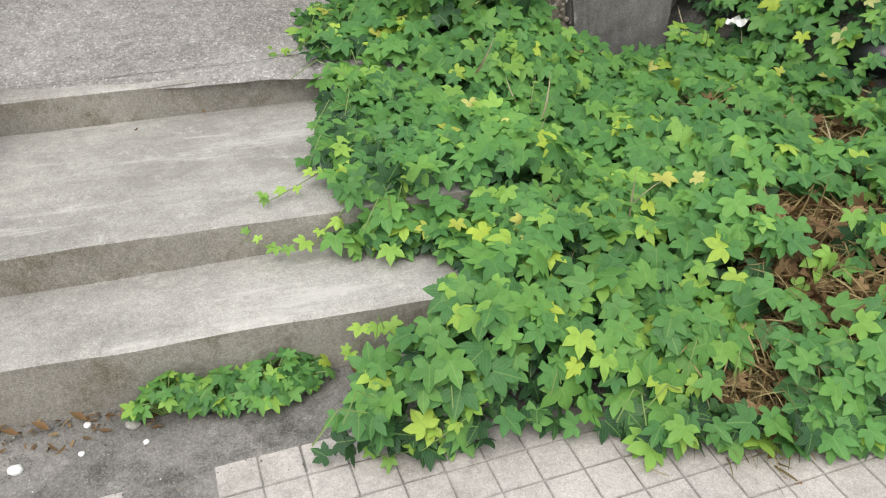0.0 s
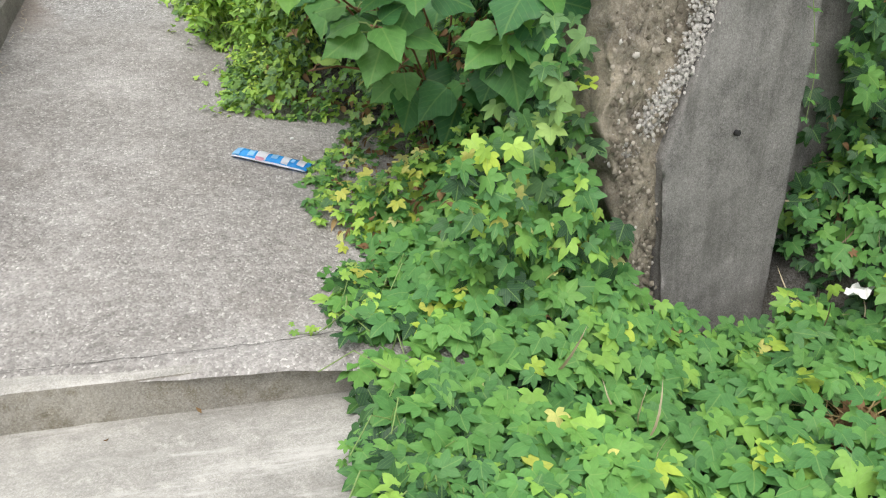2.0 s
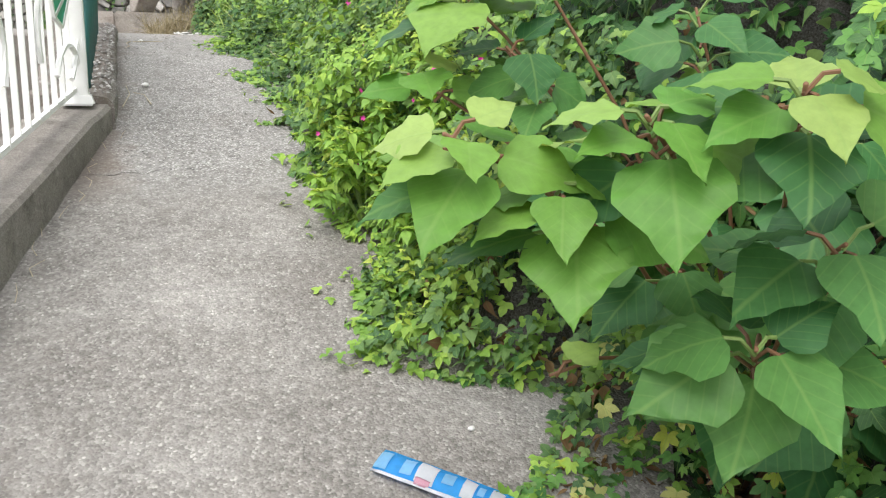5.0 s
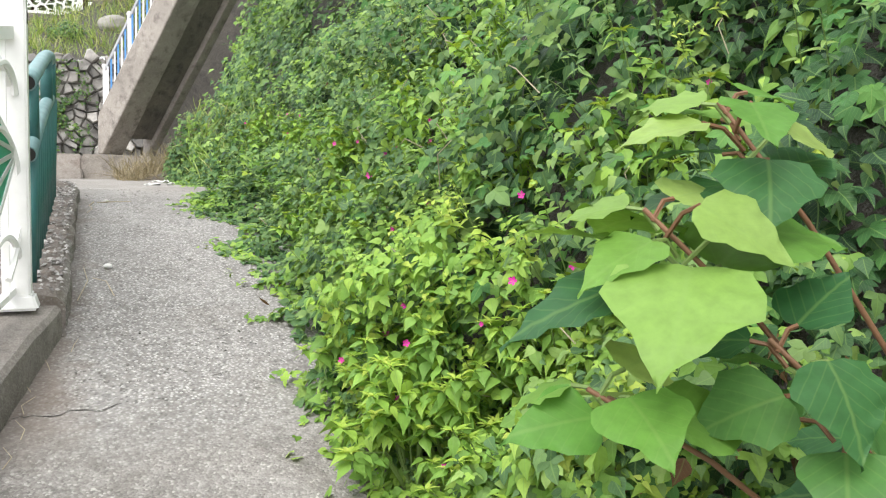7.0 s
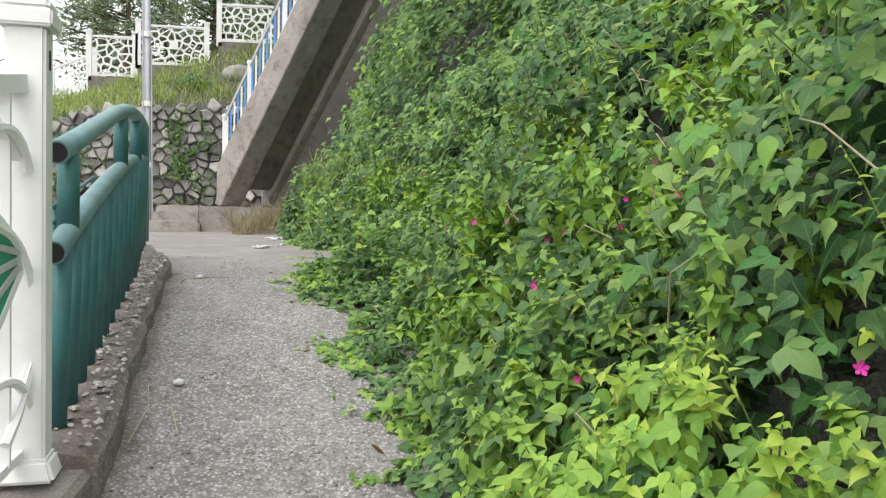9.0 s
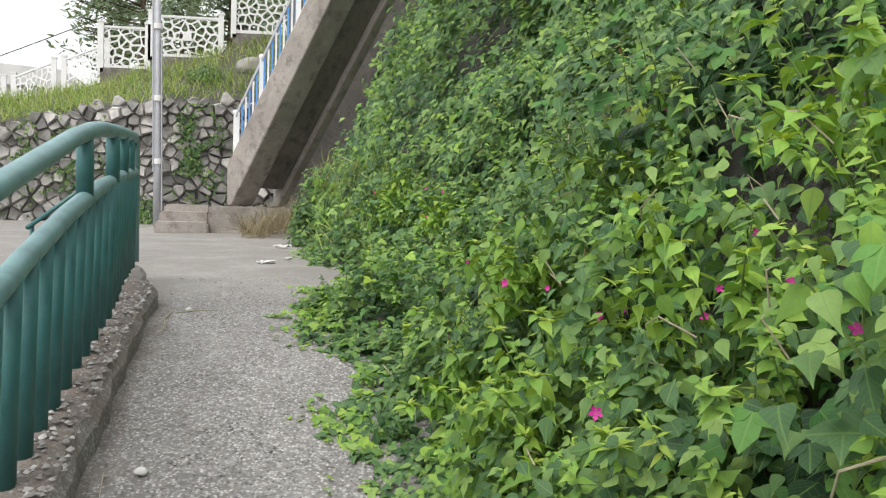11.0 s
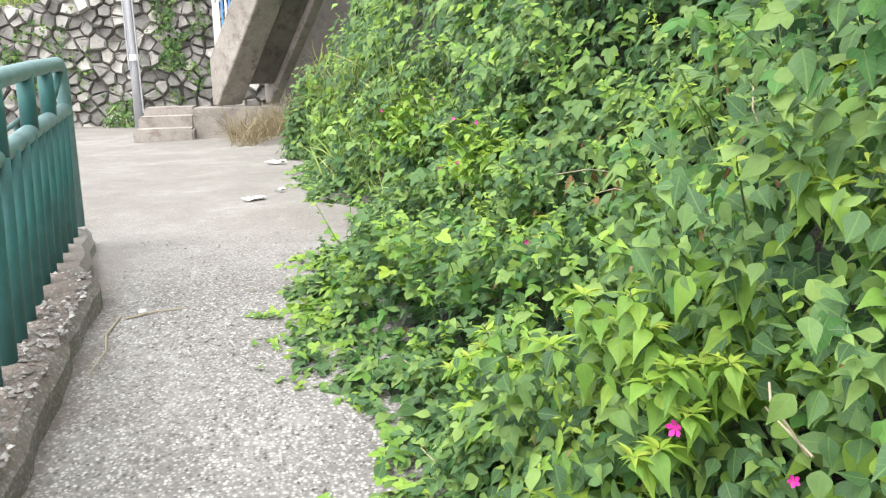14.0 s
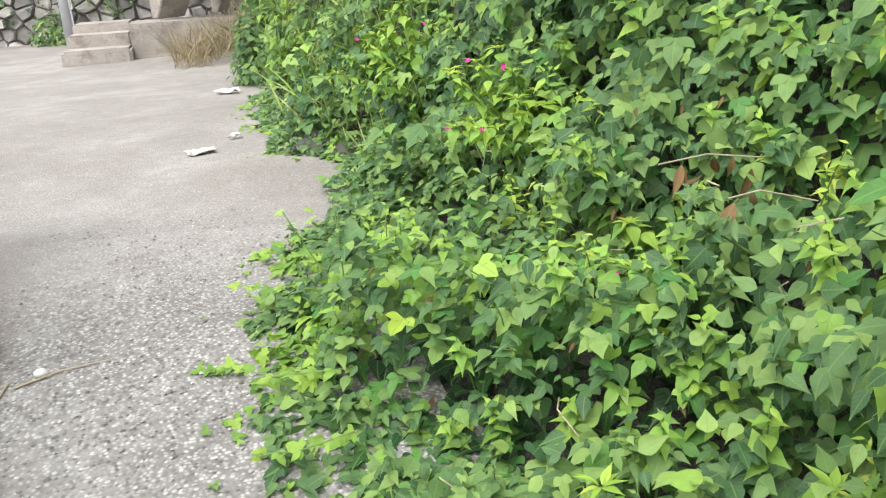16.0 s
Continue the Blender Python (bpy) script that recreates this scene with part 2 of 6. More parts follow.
# dark greens that stand in for the shade deep among the leaves
SHADE_STOPS = [(0.0, (0.018, 0.05, 0.022)), (0.5, (0.03, 0.085, 0.033)), (0.95, (0.06, 0.15, 0.045))]
BIG_STOPS = [(0.0, (0.034, 0.115, 0.04)), (0.5, (0.054, 0.16, 0.05)), (0.85, (0.09, 0.22, 0.055))]
HOP_L = leaf_material("hop_leaf", HOP_STOPS)
HOP_O = leaf_material("hop_leaf_single", HOP_STOPS, objects=True)
VINE_L = leaf_material("vine_leaf", VINE_STOPS)
VINE_O = leaf_material("vine_leaf_single", VINE_STOPS, objects=True)
LIME_L = leaf_material("lime_leaf", LIME_STOPS)
FRESH_L = leaf_material("fresh_tip_leaf", [(0.0, (0.22, 0.37, 0.05)), (0.5, (0.31, 0.46, 0.065)), (0.9, (0.43, 0.53, 0.1))], vein=0.3)
SHADE_L = leaf_material("shade_leaf", SHADE_STOPS, trans=0.12)
BIG_O = leaf_material("shrub_leaf", BIG_STOPS, objects=True, vein=0.3, trans=0.25)
YOUNG_O = leaf_material("young_shrub_leaf", [(0.0, (0.1, 0.25, 0.045)), (0.5, (0.17, 0.33, 0.06)), (0.9, (0.3, 0.42, 0.12))], objects=True, vein=0.25)
YELLOW_L = leaf_material("yellow_leaf", [(0.0, (0.36, 0.42, 0.07)), (0.5, (0.5, 0.5, 0.12)), (0.9, (0.48, 0.5, 0.2))])
BROWN_L = leaf_material("brown_stalk", [(0.0, (0.09, 0.055, 0.03)), (0.5, (0.2, 0.13, 0.06)), (0.9, (0.34, 0.26, 0.13))], trans=0.05, rough=0.85, vein=0.1)
DRY_L = leaf_material("dry_leaf", [(0.0, (0.1, 0.055, 0.03)), (0.5, (0.18, 0.1, 0.05)), (0.9, (0.27, 0.18, 0.09))], trans=0.1, rough=0.8, vein=0.2)
GRASS_L = leaf_material("grass_blade", [(0.0, (0.2, 0.33, 0.08)), (0.6, (0.36, 0.47, 0.14)), (0.95, (0.55, 0.54, 0.26))], vein=0.2)
STRAW_L = leaf_material("straw", [(0.0, (0.2, 0.15, 0.095)), (0.6, (0.32, 0.255, 0.17)), (0.95, (0.45, 0.38, 0.27))], vein=0.1, trans=0.1)
# greens lightened and greyed to put distance haze into the colour
PINE_L = leaf_material("hazed_pine_foliage", [(0.0, (0.14, 0.2, 0.14)), (0.6, (0.22, 0.3, 0.2)), (0.95, (0.3, 0.38, 0.25))], vein=0.1)


def plain(name, color, rough, metal=0.0, vary=0.25, scale=8.0, bumpy=0.1):
    m, nt, b = material(name, rough, metal)
    v = coords(nt)
    n = noise_tex(nt, v, scale, 7, 0.65)
    dark = tuple(c * (1 - vary) for c in color)
    col = ramp(nt, n, [(0.3, dark), (0.6, color)])
    f = noise_tex(nt, v, scale * 14, 4)
    col = mix(nt, 0.25, col, ramp(nt, f, [(0.3, (0.4,) * 3), (0.7, (0.62,) * 3)]), 'OVERLAY')
    nt.links.new(col, b.inputs["Base Color"])
    bump(nt, b, f, bumpy, 0.003)
    return m


WHITE_P = plain("white_paint", (0.9, 0.9, 0.89), 0.45, vary=0.08)
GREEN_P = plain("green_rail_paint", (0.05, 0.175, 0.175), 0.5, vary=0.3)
# paler green for the two long pipes
GREENTOP_P = plain("pale_green_rail_paint", (0.19, 0.33, 0.34), 0.5, vary=0.3)
# near-black colour that stands for the shade inside holes
HOLE_SHADE = plain("hole_shade", (0.02, 0.02, 0.02), 0.9)
GREEN_ORN = plain("green_ornament_paint", (0.04, 0.38, 0.23), 0.45, vary=0.2)
BLUE_P = plain("blue_paint", (0.12, 0.35, 0.75), 0.5, vary=0.2)
STEM_RED = plain("reddish_stem", (0.2, 0.1, 0.05), 0.6)
STEM_GREEN = plain("green_stem", (0.17, 0.26, 0.07), 0.6)
BARK = plain("bark", (0.11, 0.08, 0.06), 0.9, vary=0.4, bumpy=0.6)
PINK = plain("pink_petal", (0.62, 0.02, 0.32), 0.6, vary=0.2)
STEEL = plain("galvanised_steel", (0.5, 0.51, 0.54), 0.5, 0.3, vary=0.15)
CABLE = plain("black_cable", (0.02, 0.02, 0.02), 0.6)
WRAP_B = plain("blue_wrapper", (0.06, 0.45, 0.95), 0.25, vary=0.15, scale=30)
WRAP_L = plain("light_blue_print", (0.3, 0.66, 0.95), 0.3)
WRAP_W = plain("white_print", (0.82, 0.84, 0.88), 0.35)
WRAP_P = plain("pink_print", (0.8, 0.42, 0.55), 0.35)
TWIG_M = plain("dry_twig", (0.5, 0.43, 0.31), 0.8, vary=0.3, scale=20)
PAPER = plain("white_paper", (0.75, 0.75, 0.73), 0.8)
BAG = plain("black_plastic", (0.012, 0.013, 0.014), 0.3)
PEBBLE_M, _nt, _b = material("pebble", 0.75)
_c = ramp(_nt, _nt.nodes.new("ShaderNodeNewGeometry").outputs["Random Per Island"], [(0.0, (0.12, 0.11, 0.1)), (0.45, (0.27, 0.255, 0.24)), (0.85, (0.37, 0.355, 0.34)), (1.0, (0.52, 0.505, 0.485))])
_nt.links.new(_c, _b.inputs["Base Color"])
RUBSTONE_M, _nt, _b = material("rubble_stone", 0.85)
_c = ramp(_nt, _nt.nodes.new("ShaderNodeNewGeometry").outputs["Random Per Island"], [(0.0, (0.09, 0.075, 0.055)), (0.5, (0.2, 0.175, 0.135)), (0.9, (0.32, 0.29, 0.24)), (1.0, (0.5, 0.48, 0.44))])
_nt.links.new(_c, _b.inputs["Base Color"])
SOILBIT_M, _nt, _b = material("dirt_crumb", 0.9)
_c = ramp(_nt, _nt.nodes.new("ShaderNodeNewGeometry").outputs["Random Per Island"], [(0.0, (0.05, 0.04, 0.03)), (0.6, (0.16, 0.12, 0.09)), (0.93, (0.3, 0.27, 0.23)), (1.0, (0.7, 0.68, 0.65))])
_nt.links.new(_c, _b.inputs["Base Color"])
STONE_M, _nt, _b = material("wall_stone", 0.85)
_v = coords(_nt)
_c = ramp(_nt, _nt.nodes.new("ShaderNodeObjectInfo").outputs["Random"], [(0.0, (0.17, 0.165, 0.157)), (0.45, (0.31, 0.3, 0.285)), (0.8, (0.42, 0.403, 0.38)), (1.0, (0.55, 0.532, 0.505))])
_n = noise_tex(_nt, _v, 7.0, 7, 0.7)
_c = mix(_nt, 0.7, _c, ramp(_nt, _n, [(0.3, (0.25,) * 3), (0.7, (0.7,) * 3)]), 'OVERLAY')
_nt.links.new(_c, _b.inputs["Base Color"])
bump(_nt, _b, _n, 0.6, 0.03)
HOUSE_W = plain("house_plaster", (0.7, 0.7, 0.68), 0.8, scale=1.0)
PANE = plain("dark_pane", (0.03, 0.035, 0.04), 0.1)

# ---- mesh helpers ----
def thing(name, label, category, at=(0, 0, 0), group="", kind=""):
    ob = new(name)
    ob.location = at
    ob.empty_display_size = 0.1
    return tagged(ob, label, category, group, kind)


def finish(ob, mat, smooth=False):
    ob.data.materials.append(mat)
    if smooth:
        for p in ob.data.polygons:
            p.use_smooth = True
    return ob


def part(name, bm, mat, parent=None, label="", smooth=False):
    me = bpy.data.meshes.new(name)
    bmesh.ops.recalc_face_normals(bm, faces=bm.faces)
    bm.to_mesh(me)
    bm.free()
    ob = new(name, me)
    finish(ob, mat, smooth)
    if parent:
        ob.parent = parent
        ob.matrix_parent_inverse = Matrix.Translation(-parent.location) if parent.parent is None else Matrix.Translation(-parent.matrix_basis.translation)
    if label:
        ob["label"] = label
    return ob


def add_box(bm, cx, cy, cz, sx, sy, sz, rz=0.0, bevel=0.0, m=None):
    r = bmesh.ops.create_cube(bm, size=1)
    mat = (m or Matrix()) @ Matrix.Translation((cx, cy, cz)) @ Matrix.Rotation(rz, 4, 'Z') @ Matrix.Diagonal((sx, sy, sz, 1))
    bmesh.ops.transform(bm, matrix=mat, verts=r["verts"])
    if bevel:
        es = list({e for v in r["verts"] for e in v.link_edges})
        bmesh.ops.bevel(bm, geom=es, offset=bevel, segments=2, affect='EDGES')


def add_bar(bm, a, b, w, h=None, up=(0, 0, 1)):
    """A square bar from a to b."""
    a, b = Vector(a), Vector(b)
    d = (b - a)
    y = d.normalized()
    x = y.cross(Vector(up))
    if x.length < 1e-4:
        x = Vector((1, 0, 0))
    x.normalize()
    z = x.cross(y)
    m = Matrix((x, y, z)).transposed().to_4x4()
    m.translation = (a + b) / 2
    r = bmesh.ops.create_cube(bm, size=1)
    bmesh.ops.transform(bm, matrix=m @ Matrix.Diagonal((w, d.length, h or w, 1)), verts=r["verts"])


def add_tube(bm, pts, radius, sides=10, cap=True, taper=None):
    pts = [Vector(p) for p in pts]
    rings = []
    for i, p in enumerate(pts):
        t = (pts[min(i + 1, len(pts) - 1)] - pts[max(i - 1, 0)]).normalized()
        x = t.cross(Vector((0.31, 0.2, 0.93)))
        if x.length < 1e-3:
            x = t.cross(Vector((1, 0, 0)))
        x.normalize()
        y = t.cross(x)
        r = radius if taper is None else radius + (taper - radius) * i / (len(pts) - 1)
        rings.append([bm.verts.new(p + r * (math.cos(a) * x + math.sin(a) * y)) for a in [2 * math.pi * k / sides for k in range(sides)]])
    for r0, r1 in zip(rings, rings[1:]):
        for k in range(sides):
            bm.faces.new((r0[k], r0[(k + 1) % sides], r1[(k + 1) % sides], r1[k]))
    if cap:
        bm.faces.new(rings[0])
        bm.faces.new(rings[-1])


def add_prism(bm, outline, to3d, depth):
    """Extrudes a 2D outline; to3d(u, v, w) gives the place."""
    a = [bm.verts.new(to3d(u, v, 0)) for u, v in outline]
    b = [bm.verts.new(to3d(u, v, depth)) for u, v in outline]
    bm.faces.new(a)
    bm.faces.new(list(reversed(b)))
    n = len(a)
    for i in range(n):
        bm.faces.new((a[i], a[(i + 1) % n], b[(i + 1) % n], b[i]))


def grid_mesh(name, fn, us, vs, mat, smooth=True):
    """A sheet of places fn(u, v) over the two ranges."""
    U, V = np.meshgrid(us, vs, indexing="ij")
    co = np.stack(fn(U, V), -1).reshape(-1, 3)
    nu, nv = len(us), len(vs)
    i = (np.arange(nu - 1)[:, None] * nv + np.arange(nv - 1)[None, :]).ravel()
    quads = np.stack([i, i + nv, i + nv + 1, i + 1], -1)
    me = bpy.data.meshes.new(name)
    me.vertices.add(len(co))
    me.vertices.foreach_set("co", co.ravel())
    me.loops.add(quads.size)
    me.loops.foreach_set("vertex_index", quads.ravel().astype(np.int32))
    me.polygons.add(len(quads))
    me.polygons.foreach_set("loop_start", (np.arange(len(quads)) * 4).astype(np.int32))
    me.update(calc_edges=True)
    me.validate()
    ob = new(name, me)
    return finish(ob, mat, smooth)


def wave(x, y, z=0.0, s=1.0, seed=0.0):
    """Cheap smooth noise in about -1..1 on arrays."""
    r = 0.0
    for k, (a, b, c, w) in enumerate(((1.0, 0.6, 0.8, 0.5), (-0.7, 1.3, -1.1, 0.35), (1.9, -1.5, 1.7, 0.25), (2.9, 2.3, -2.2, 0.18), (-4.1, 3.3, 3.9, 0.12))):
        r = r + w * np.sin(s * (a * x + b * y + c * z) * 3.1 + seed * (k + 1) * 1.7 + 1.3 * np.sin(s * (b * x - a * y + c * z) * 1.7 + seed))
    return r


rng = np.random.default_rng(7)

# leaf templates: places in the leaf's plane (base at 0, tip along +y), triangles
def outline_leaf(widths, length=1.0, fold=0.15, droop=0.16):
    """A leaf with a midrib: half-widths at even steps from base to tip."""
    n = len(widths)
    vs, fs = [], []
    for i, w in enumerate(widths):
        y = length * i / (n - 1)
        z = -droop * y * y
        vs += [(-w, y - 0.12 * w, z + fold * w), (0, y, z), (w, y - 0.12 * w, z + fold * w)]
    for i in range(n - 1):
        a = 3 * i
        for l, r in ((a, a + 1), (a + 1, a + 2)):
            fs += [(l, r, r + 3), (l, r + 3, l + 3)]
    return np.array(vs, float), np.array(fs, int)


def broad_leaf(widths, droop=0.2, fold=0.08, ripple=0.03, bend=0.0):
    """A large leaf of five columns with a rippled edge."""
    n = len(widths)
    vs, fs = [], []
    for i, w in enumerate(widths):
        y = i / (n - 1)
        for k, c in enumerate((-1, -0.5, 0, 0.5, 1)):
            x = c * w
            edge = abs(c) == 1
            z = -droop * y * y + fold * abs(x) - 0.25 * x * x + (ripple * math.sin(i * 2.1 + k) if edge else -0.25 * ripple * math.sin(i * 3.0))
            vs.append((x + bend * y * y + (0.012 * math.sin(i * 5.3 + k) if edge and 0 < i < n - 1 else 0), y - 0.1 * abs(x) * (1 - y), z))
    for i in range(n - 1):
        for k in range(4):
            a = 5 * i + k
            fs += [(a, a + 1, a + 6), (a, a + 6, a + 5)]
    return np.array(vs, float), np.array(fs, int)


def lobed_leaf(lobes, width=0.16, droop=0.22, inner=0.95):
    """A hand-shaped leaf: lobes as (angle in degrees, length)."""
    vs, fs = [(0, 0, 0)], []
    for ang, ln in lobes:
        a = radians(ang)
        d, s = np.array((math.sin(a), math.cos(a))), np.array((math.cos(a), -math.sin(a)))
        k = len(vs)
        for f, w in ((0.36, inner), (0.62, 1.0), (0.83, 0.52), (1.0, 0.0)):
            for sg in ((-1, 0, 1) if w else (0,)):
                p = d * ln * f + s * sg * w * width * (ln ** 0.5)
                vs.append((p[0], p[1], -droop * (f * ln) ** 2 + (0.03 if sg else 0.0)))
        l1, m1, r1, l2, m2, r2, l3, m3, r3, tip = range(k, k + 10)
        fs += [(0, m1, l1), (0, r1, m1), (l3, m3, tip), (m3, r3, tip)]
        for a, b in (((l1, m1, r1), (l2, m2, r2)), ((l2, m2, r2), (l3, m3, r3))):
            fs += [(a[0], a[1], b[1]), (a[0], b[1], b[0]), (a[1], a[2], b[2]), (a[1], b[2], b[1])]
    return np.array(vs, float), np.array(fs, int)


OVATE = outline_leaf((0.03, 0.2, 0.29, 0.28, 0.21, 0.12, 0.05, 0.0), fold=0.2)
HEART = outline_leaf((0.12, 0.31, 0.36, 0.33, 0.26, 0.18, 0.115, 0.065, 0.03, 0.0), droop=0.25, fold=0.08)
TAPER = outline_leaf((0.04, 0.2, 0.27, 0.27, 0.23, 0.17, 0.11, 0.065, 0.03, 0.0), droop=0.3, fold=0.06)
IVY = lobed_leaf(((-60, 0.6), (0, 1.0), (60, 0.6)), width=0.25, droop=0.2, inner=1.0)
HOP = lobed_leaf(((-105, 0.62), (-52, 0.9), (0, 1.0), (52, 0.9), (105, 0.62)), width=0.225, droop=0.17)
SMALL = (np.array(((0, 0, 0), (-0.34, 0.42, 0.06), (0, 0.5, 0), (0.34, 0.42, 0.06), (0, 1.0, -0.18)), float), np.array(((0, 2, 1), (0, 3, 2), (1, 2, 4), (2, 3, 4)), int))
LANCE = outline_leaf((0.02, 0.11, 0.14, 0.12, 0.07, 0.02, 0.0), droop=0.35, fold=0.4)
BLADE = outline_leaf((0.02, 0.03, 0.025, 0.015, 0.0), droop=0.45, fold=0.3)
NEEDLE = outline_leaf((0.08, 0.14, 0.08, 0.0), droop=0.1)


def frames(normals, tips):
    """Turns for leaves that face along the normals, with tips along the given ways."""
    n = normals / np.linalg.norm(normals, axis=1, keepdims=True)
    t = tips - n * (tips * n).sum(1, keepdims=True)
    t /= np.linalg.norm(t, axis=1, keepdims=True) + 1e-9
    x = np.cross(t, n)
    return np.stack([x, t, n], -1)


shape_rng = np.random.default_rng(99)


def leaves(name, template, places, turns, sizes, mat, parent=None, label="", stretch=None, curl=0.55):
    """Many leaves joined into one mesh."""
    vs, fs = template
    k, n = len(places), len(vs)
    v = np.broadcast_to(vs, (k, n, 3)) * np.asarray(sizes).reshape(-1, 1, 1)
    if stretch is None:
        stretch = 0.72 + 0.56 * shape_rng.random(k)
    if curl:
        x0, y0 = vs[:, 0], vs[:, 1]
        c = shape_rng.normal(0, curl, (4, k, 1))
        lift = 0.3 * c[0] * y0 ** 2 + 0.5 * c[1] * x0 * y0 + 0.35 * c[2] * np.abs(x0)
        side = 0.16 * c[3] * y0 ** 2
        v = v + np.stack([side, 0 * side, lift], -1) * np.asarray(sizes).reshape(-1, 1, 1)
    if len(stretch):
        v = v * np.stack([stretch, np.ones(k), np.ones(k)], -1)[:, None, :]
    co = np.einsum("kij,knj->kni", turns, v) + places[:, None, :]
    tri = (fs[None] + (np.arange(k) * n)[:, None, None]).reshape(-1, 3)
    me = bpy.data.meshes.new(name)
    me.vertices.add(k * n)
    me.vertices.foreach_set("co", co.ravel())
    me.loops.add(tri.size)
    me.loops.foreach_set("vertex_index", tri.ravel().astype(np.int32))
    me.polygons.add(len(tri))
    me.polygons.foreach_set("loop_start", (np.arange(len(tri)) * 3).astype(np.int32))
    me.update(calc_edges=True)
    uv = me.uv_layers.new(name="leaf")
    loc = vs[fs.ravel(), :2]
    uv.data.foreach_set("uv", np.tile(loc, (k, 1)).astype(np.float32).ravel())
    ob = new(name, me)
    finish(ob, mat, True)
    ob["kind"] = "stuff"
    if parent:
        ob.parent = parent
        ob.matrix_parent_inverse = Matrix.Translation(-parent.location)
    if label:
        ob["label"] = label
    return ob


def leaf_mesh(name, template, mat):
    vs, fs = template
    me = bpy.data.meshes.new(name)
    me.from_pydata([tuple(v) for v in vs], [], [tuple(int(i) for i in f) for f in fs])
    uv = me.uv_layers.new(name="leaf")
    uv.data.foreach_set("uv", vs[fs.ravel(), :2].astype(np.float32).ravel())
    me.materials.append(mat)
    for p in me.polygons:
        p.use_smooth = True
    return me


def leaf_objects(me, places, turns, sizes, parent, name="leaf"):
    for p, r, s in zip(places, turns, sizes):
        ob = new(name, me)
        ob.parent = parent
        m = Matrix([list(row) for row in r]).to_4x4()
        m.translation = Vector(p) - parent.location
        ob.matrix_basis = m @ Matrix.Diagonal((s, s, s, 1))


def jitter(n, s):
    return rng.normal(0, s, (n, 3))


# ---- plan of the place ----
PROFILE_Y = (0, 2.9, 3.3, 4.3, 5.5, 6.5, 7.3, 8.0, 9.0, 10.0, 11.0, 12.4, 15, 60)
PROFILE_Z = (0.565, 0.565, 0.58, 0.83, 1.14, 1.36, 1.53, 1.66, 1.82, 1.92, 1.98, 2.005, 2.0, 2.0)
EDGE_Y = (3.0, 3.27, 3.52, 3.82, 4.06, 4.34, 4.6, 4.78, 4.93, 5.28, 5.56, 5.86, 6.05, 6.4, 6.9, 7.4, 7.74, 8.14, 8.4, 8.88, 9.3, 9.55, 9.96, 10.62, 11.03, 11.83, 12.15, 13, 14.2, 16, 18, 20, 24)
EDGE_X = (1.42, 1.4, 1.53, 1.52, 1.6, 1.78, 2.02, 1.68, 1.5, 1.55, 1.76, 1.67, 1.5, 1.62, 1.7, 1.66, 1.72, 1.6, 1.58, 1.73, 1.58, 1.52, 1.57, 1.68, 2.02, 2.12, 1.86, 1.85, 1.85, 1.9, 2.0, 2.3, 3.0)
FRINGE_Y = (3.3, 4.0, 4.6, 5.5, 6.0, 7.5, 8.2, 8.8, 9.5, 10.5, 11.2, 12, 13, 15, 18, 24)
FRINGE_W = (0.75, 0.6, 0.3, 0.3, 0.22, 0.28, 0.5, 0.8, 0.95, 0.75, 0.45, 0.45, 0.42, 0.4, 0.45, 0.5)
SLANT = math.tan(radians(12.5))


def step_edge(x, x0, y0):
    return y0 - (x - x0) * SLANT


def ramp_z(x, y):
    """Height of the ramp; its foot runs along the slanting top step."""
    fade = np.clip((5.0 - y) / 1.8, 0, 1)
    return np.interp(y + SLANT * (x - 0.6) * fade, PROFILE_Y, PROFILE_Z)


def edge_x(y):
    return np.interp(y, EDGE_Y, EDGE_X)


def bank(y, q):
    """The planted bank: q metres along its surface from the path's edge. Gives x, y, z and the outward slope's normal."""
    b, w = edge_x(y), np.interp(y, FRINGE_Y, FRINGE_W)
    lo = np.clip(q / w, 0, 1)
    s = np.clip(q - w, 0, None)
    steep = np.interp(y, (11.5, 14.0, 16.8, 18.2), (0, 1, 1, 0))
    x = b + np.minimum(q, w) + (0.42 - 0.05 * steep) * s + (0.02 - 0.012 * steep) * s * s
    z = np.interp(y, PROFILE_Y, PROFILE_Z) + 0.2 * lo ** 1.3 + 0.9 * s
    return x, y, z


# ---- ground and structure ----
ground = grid_mesh("ground", lambda u, v: (u, v, -0.05 + 0 * u), np.linspace(-400, 400, 41), np.linspace(-400, 400, 41), GROUND_M)
tagged(ground, "pale grey-brown earth around the hillside path", "ground", kind="structure")

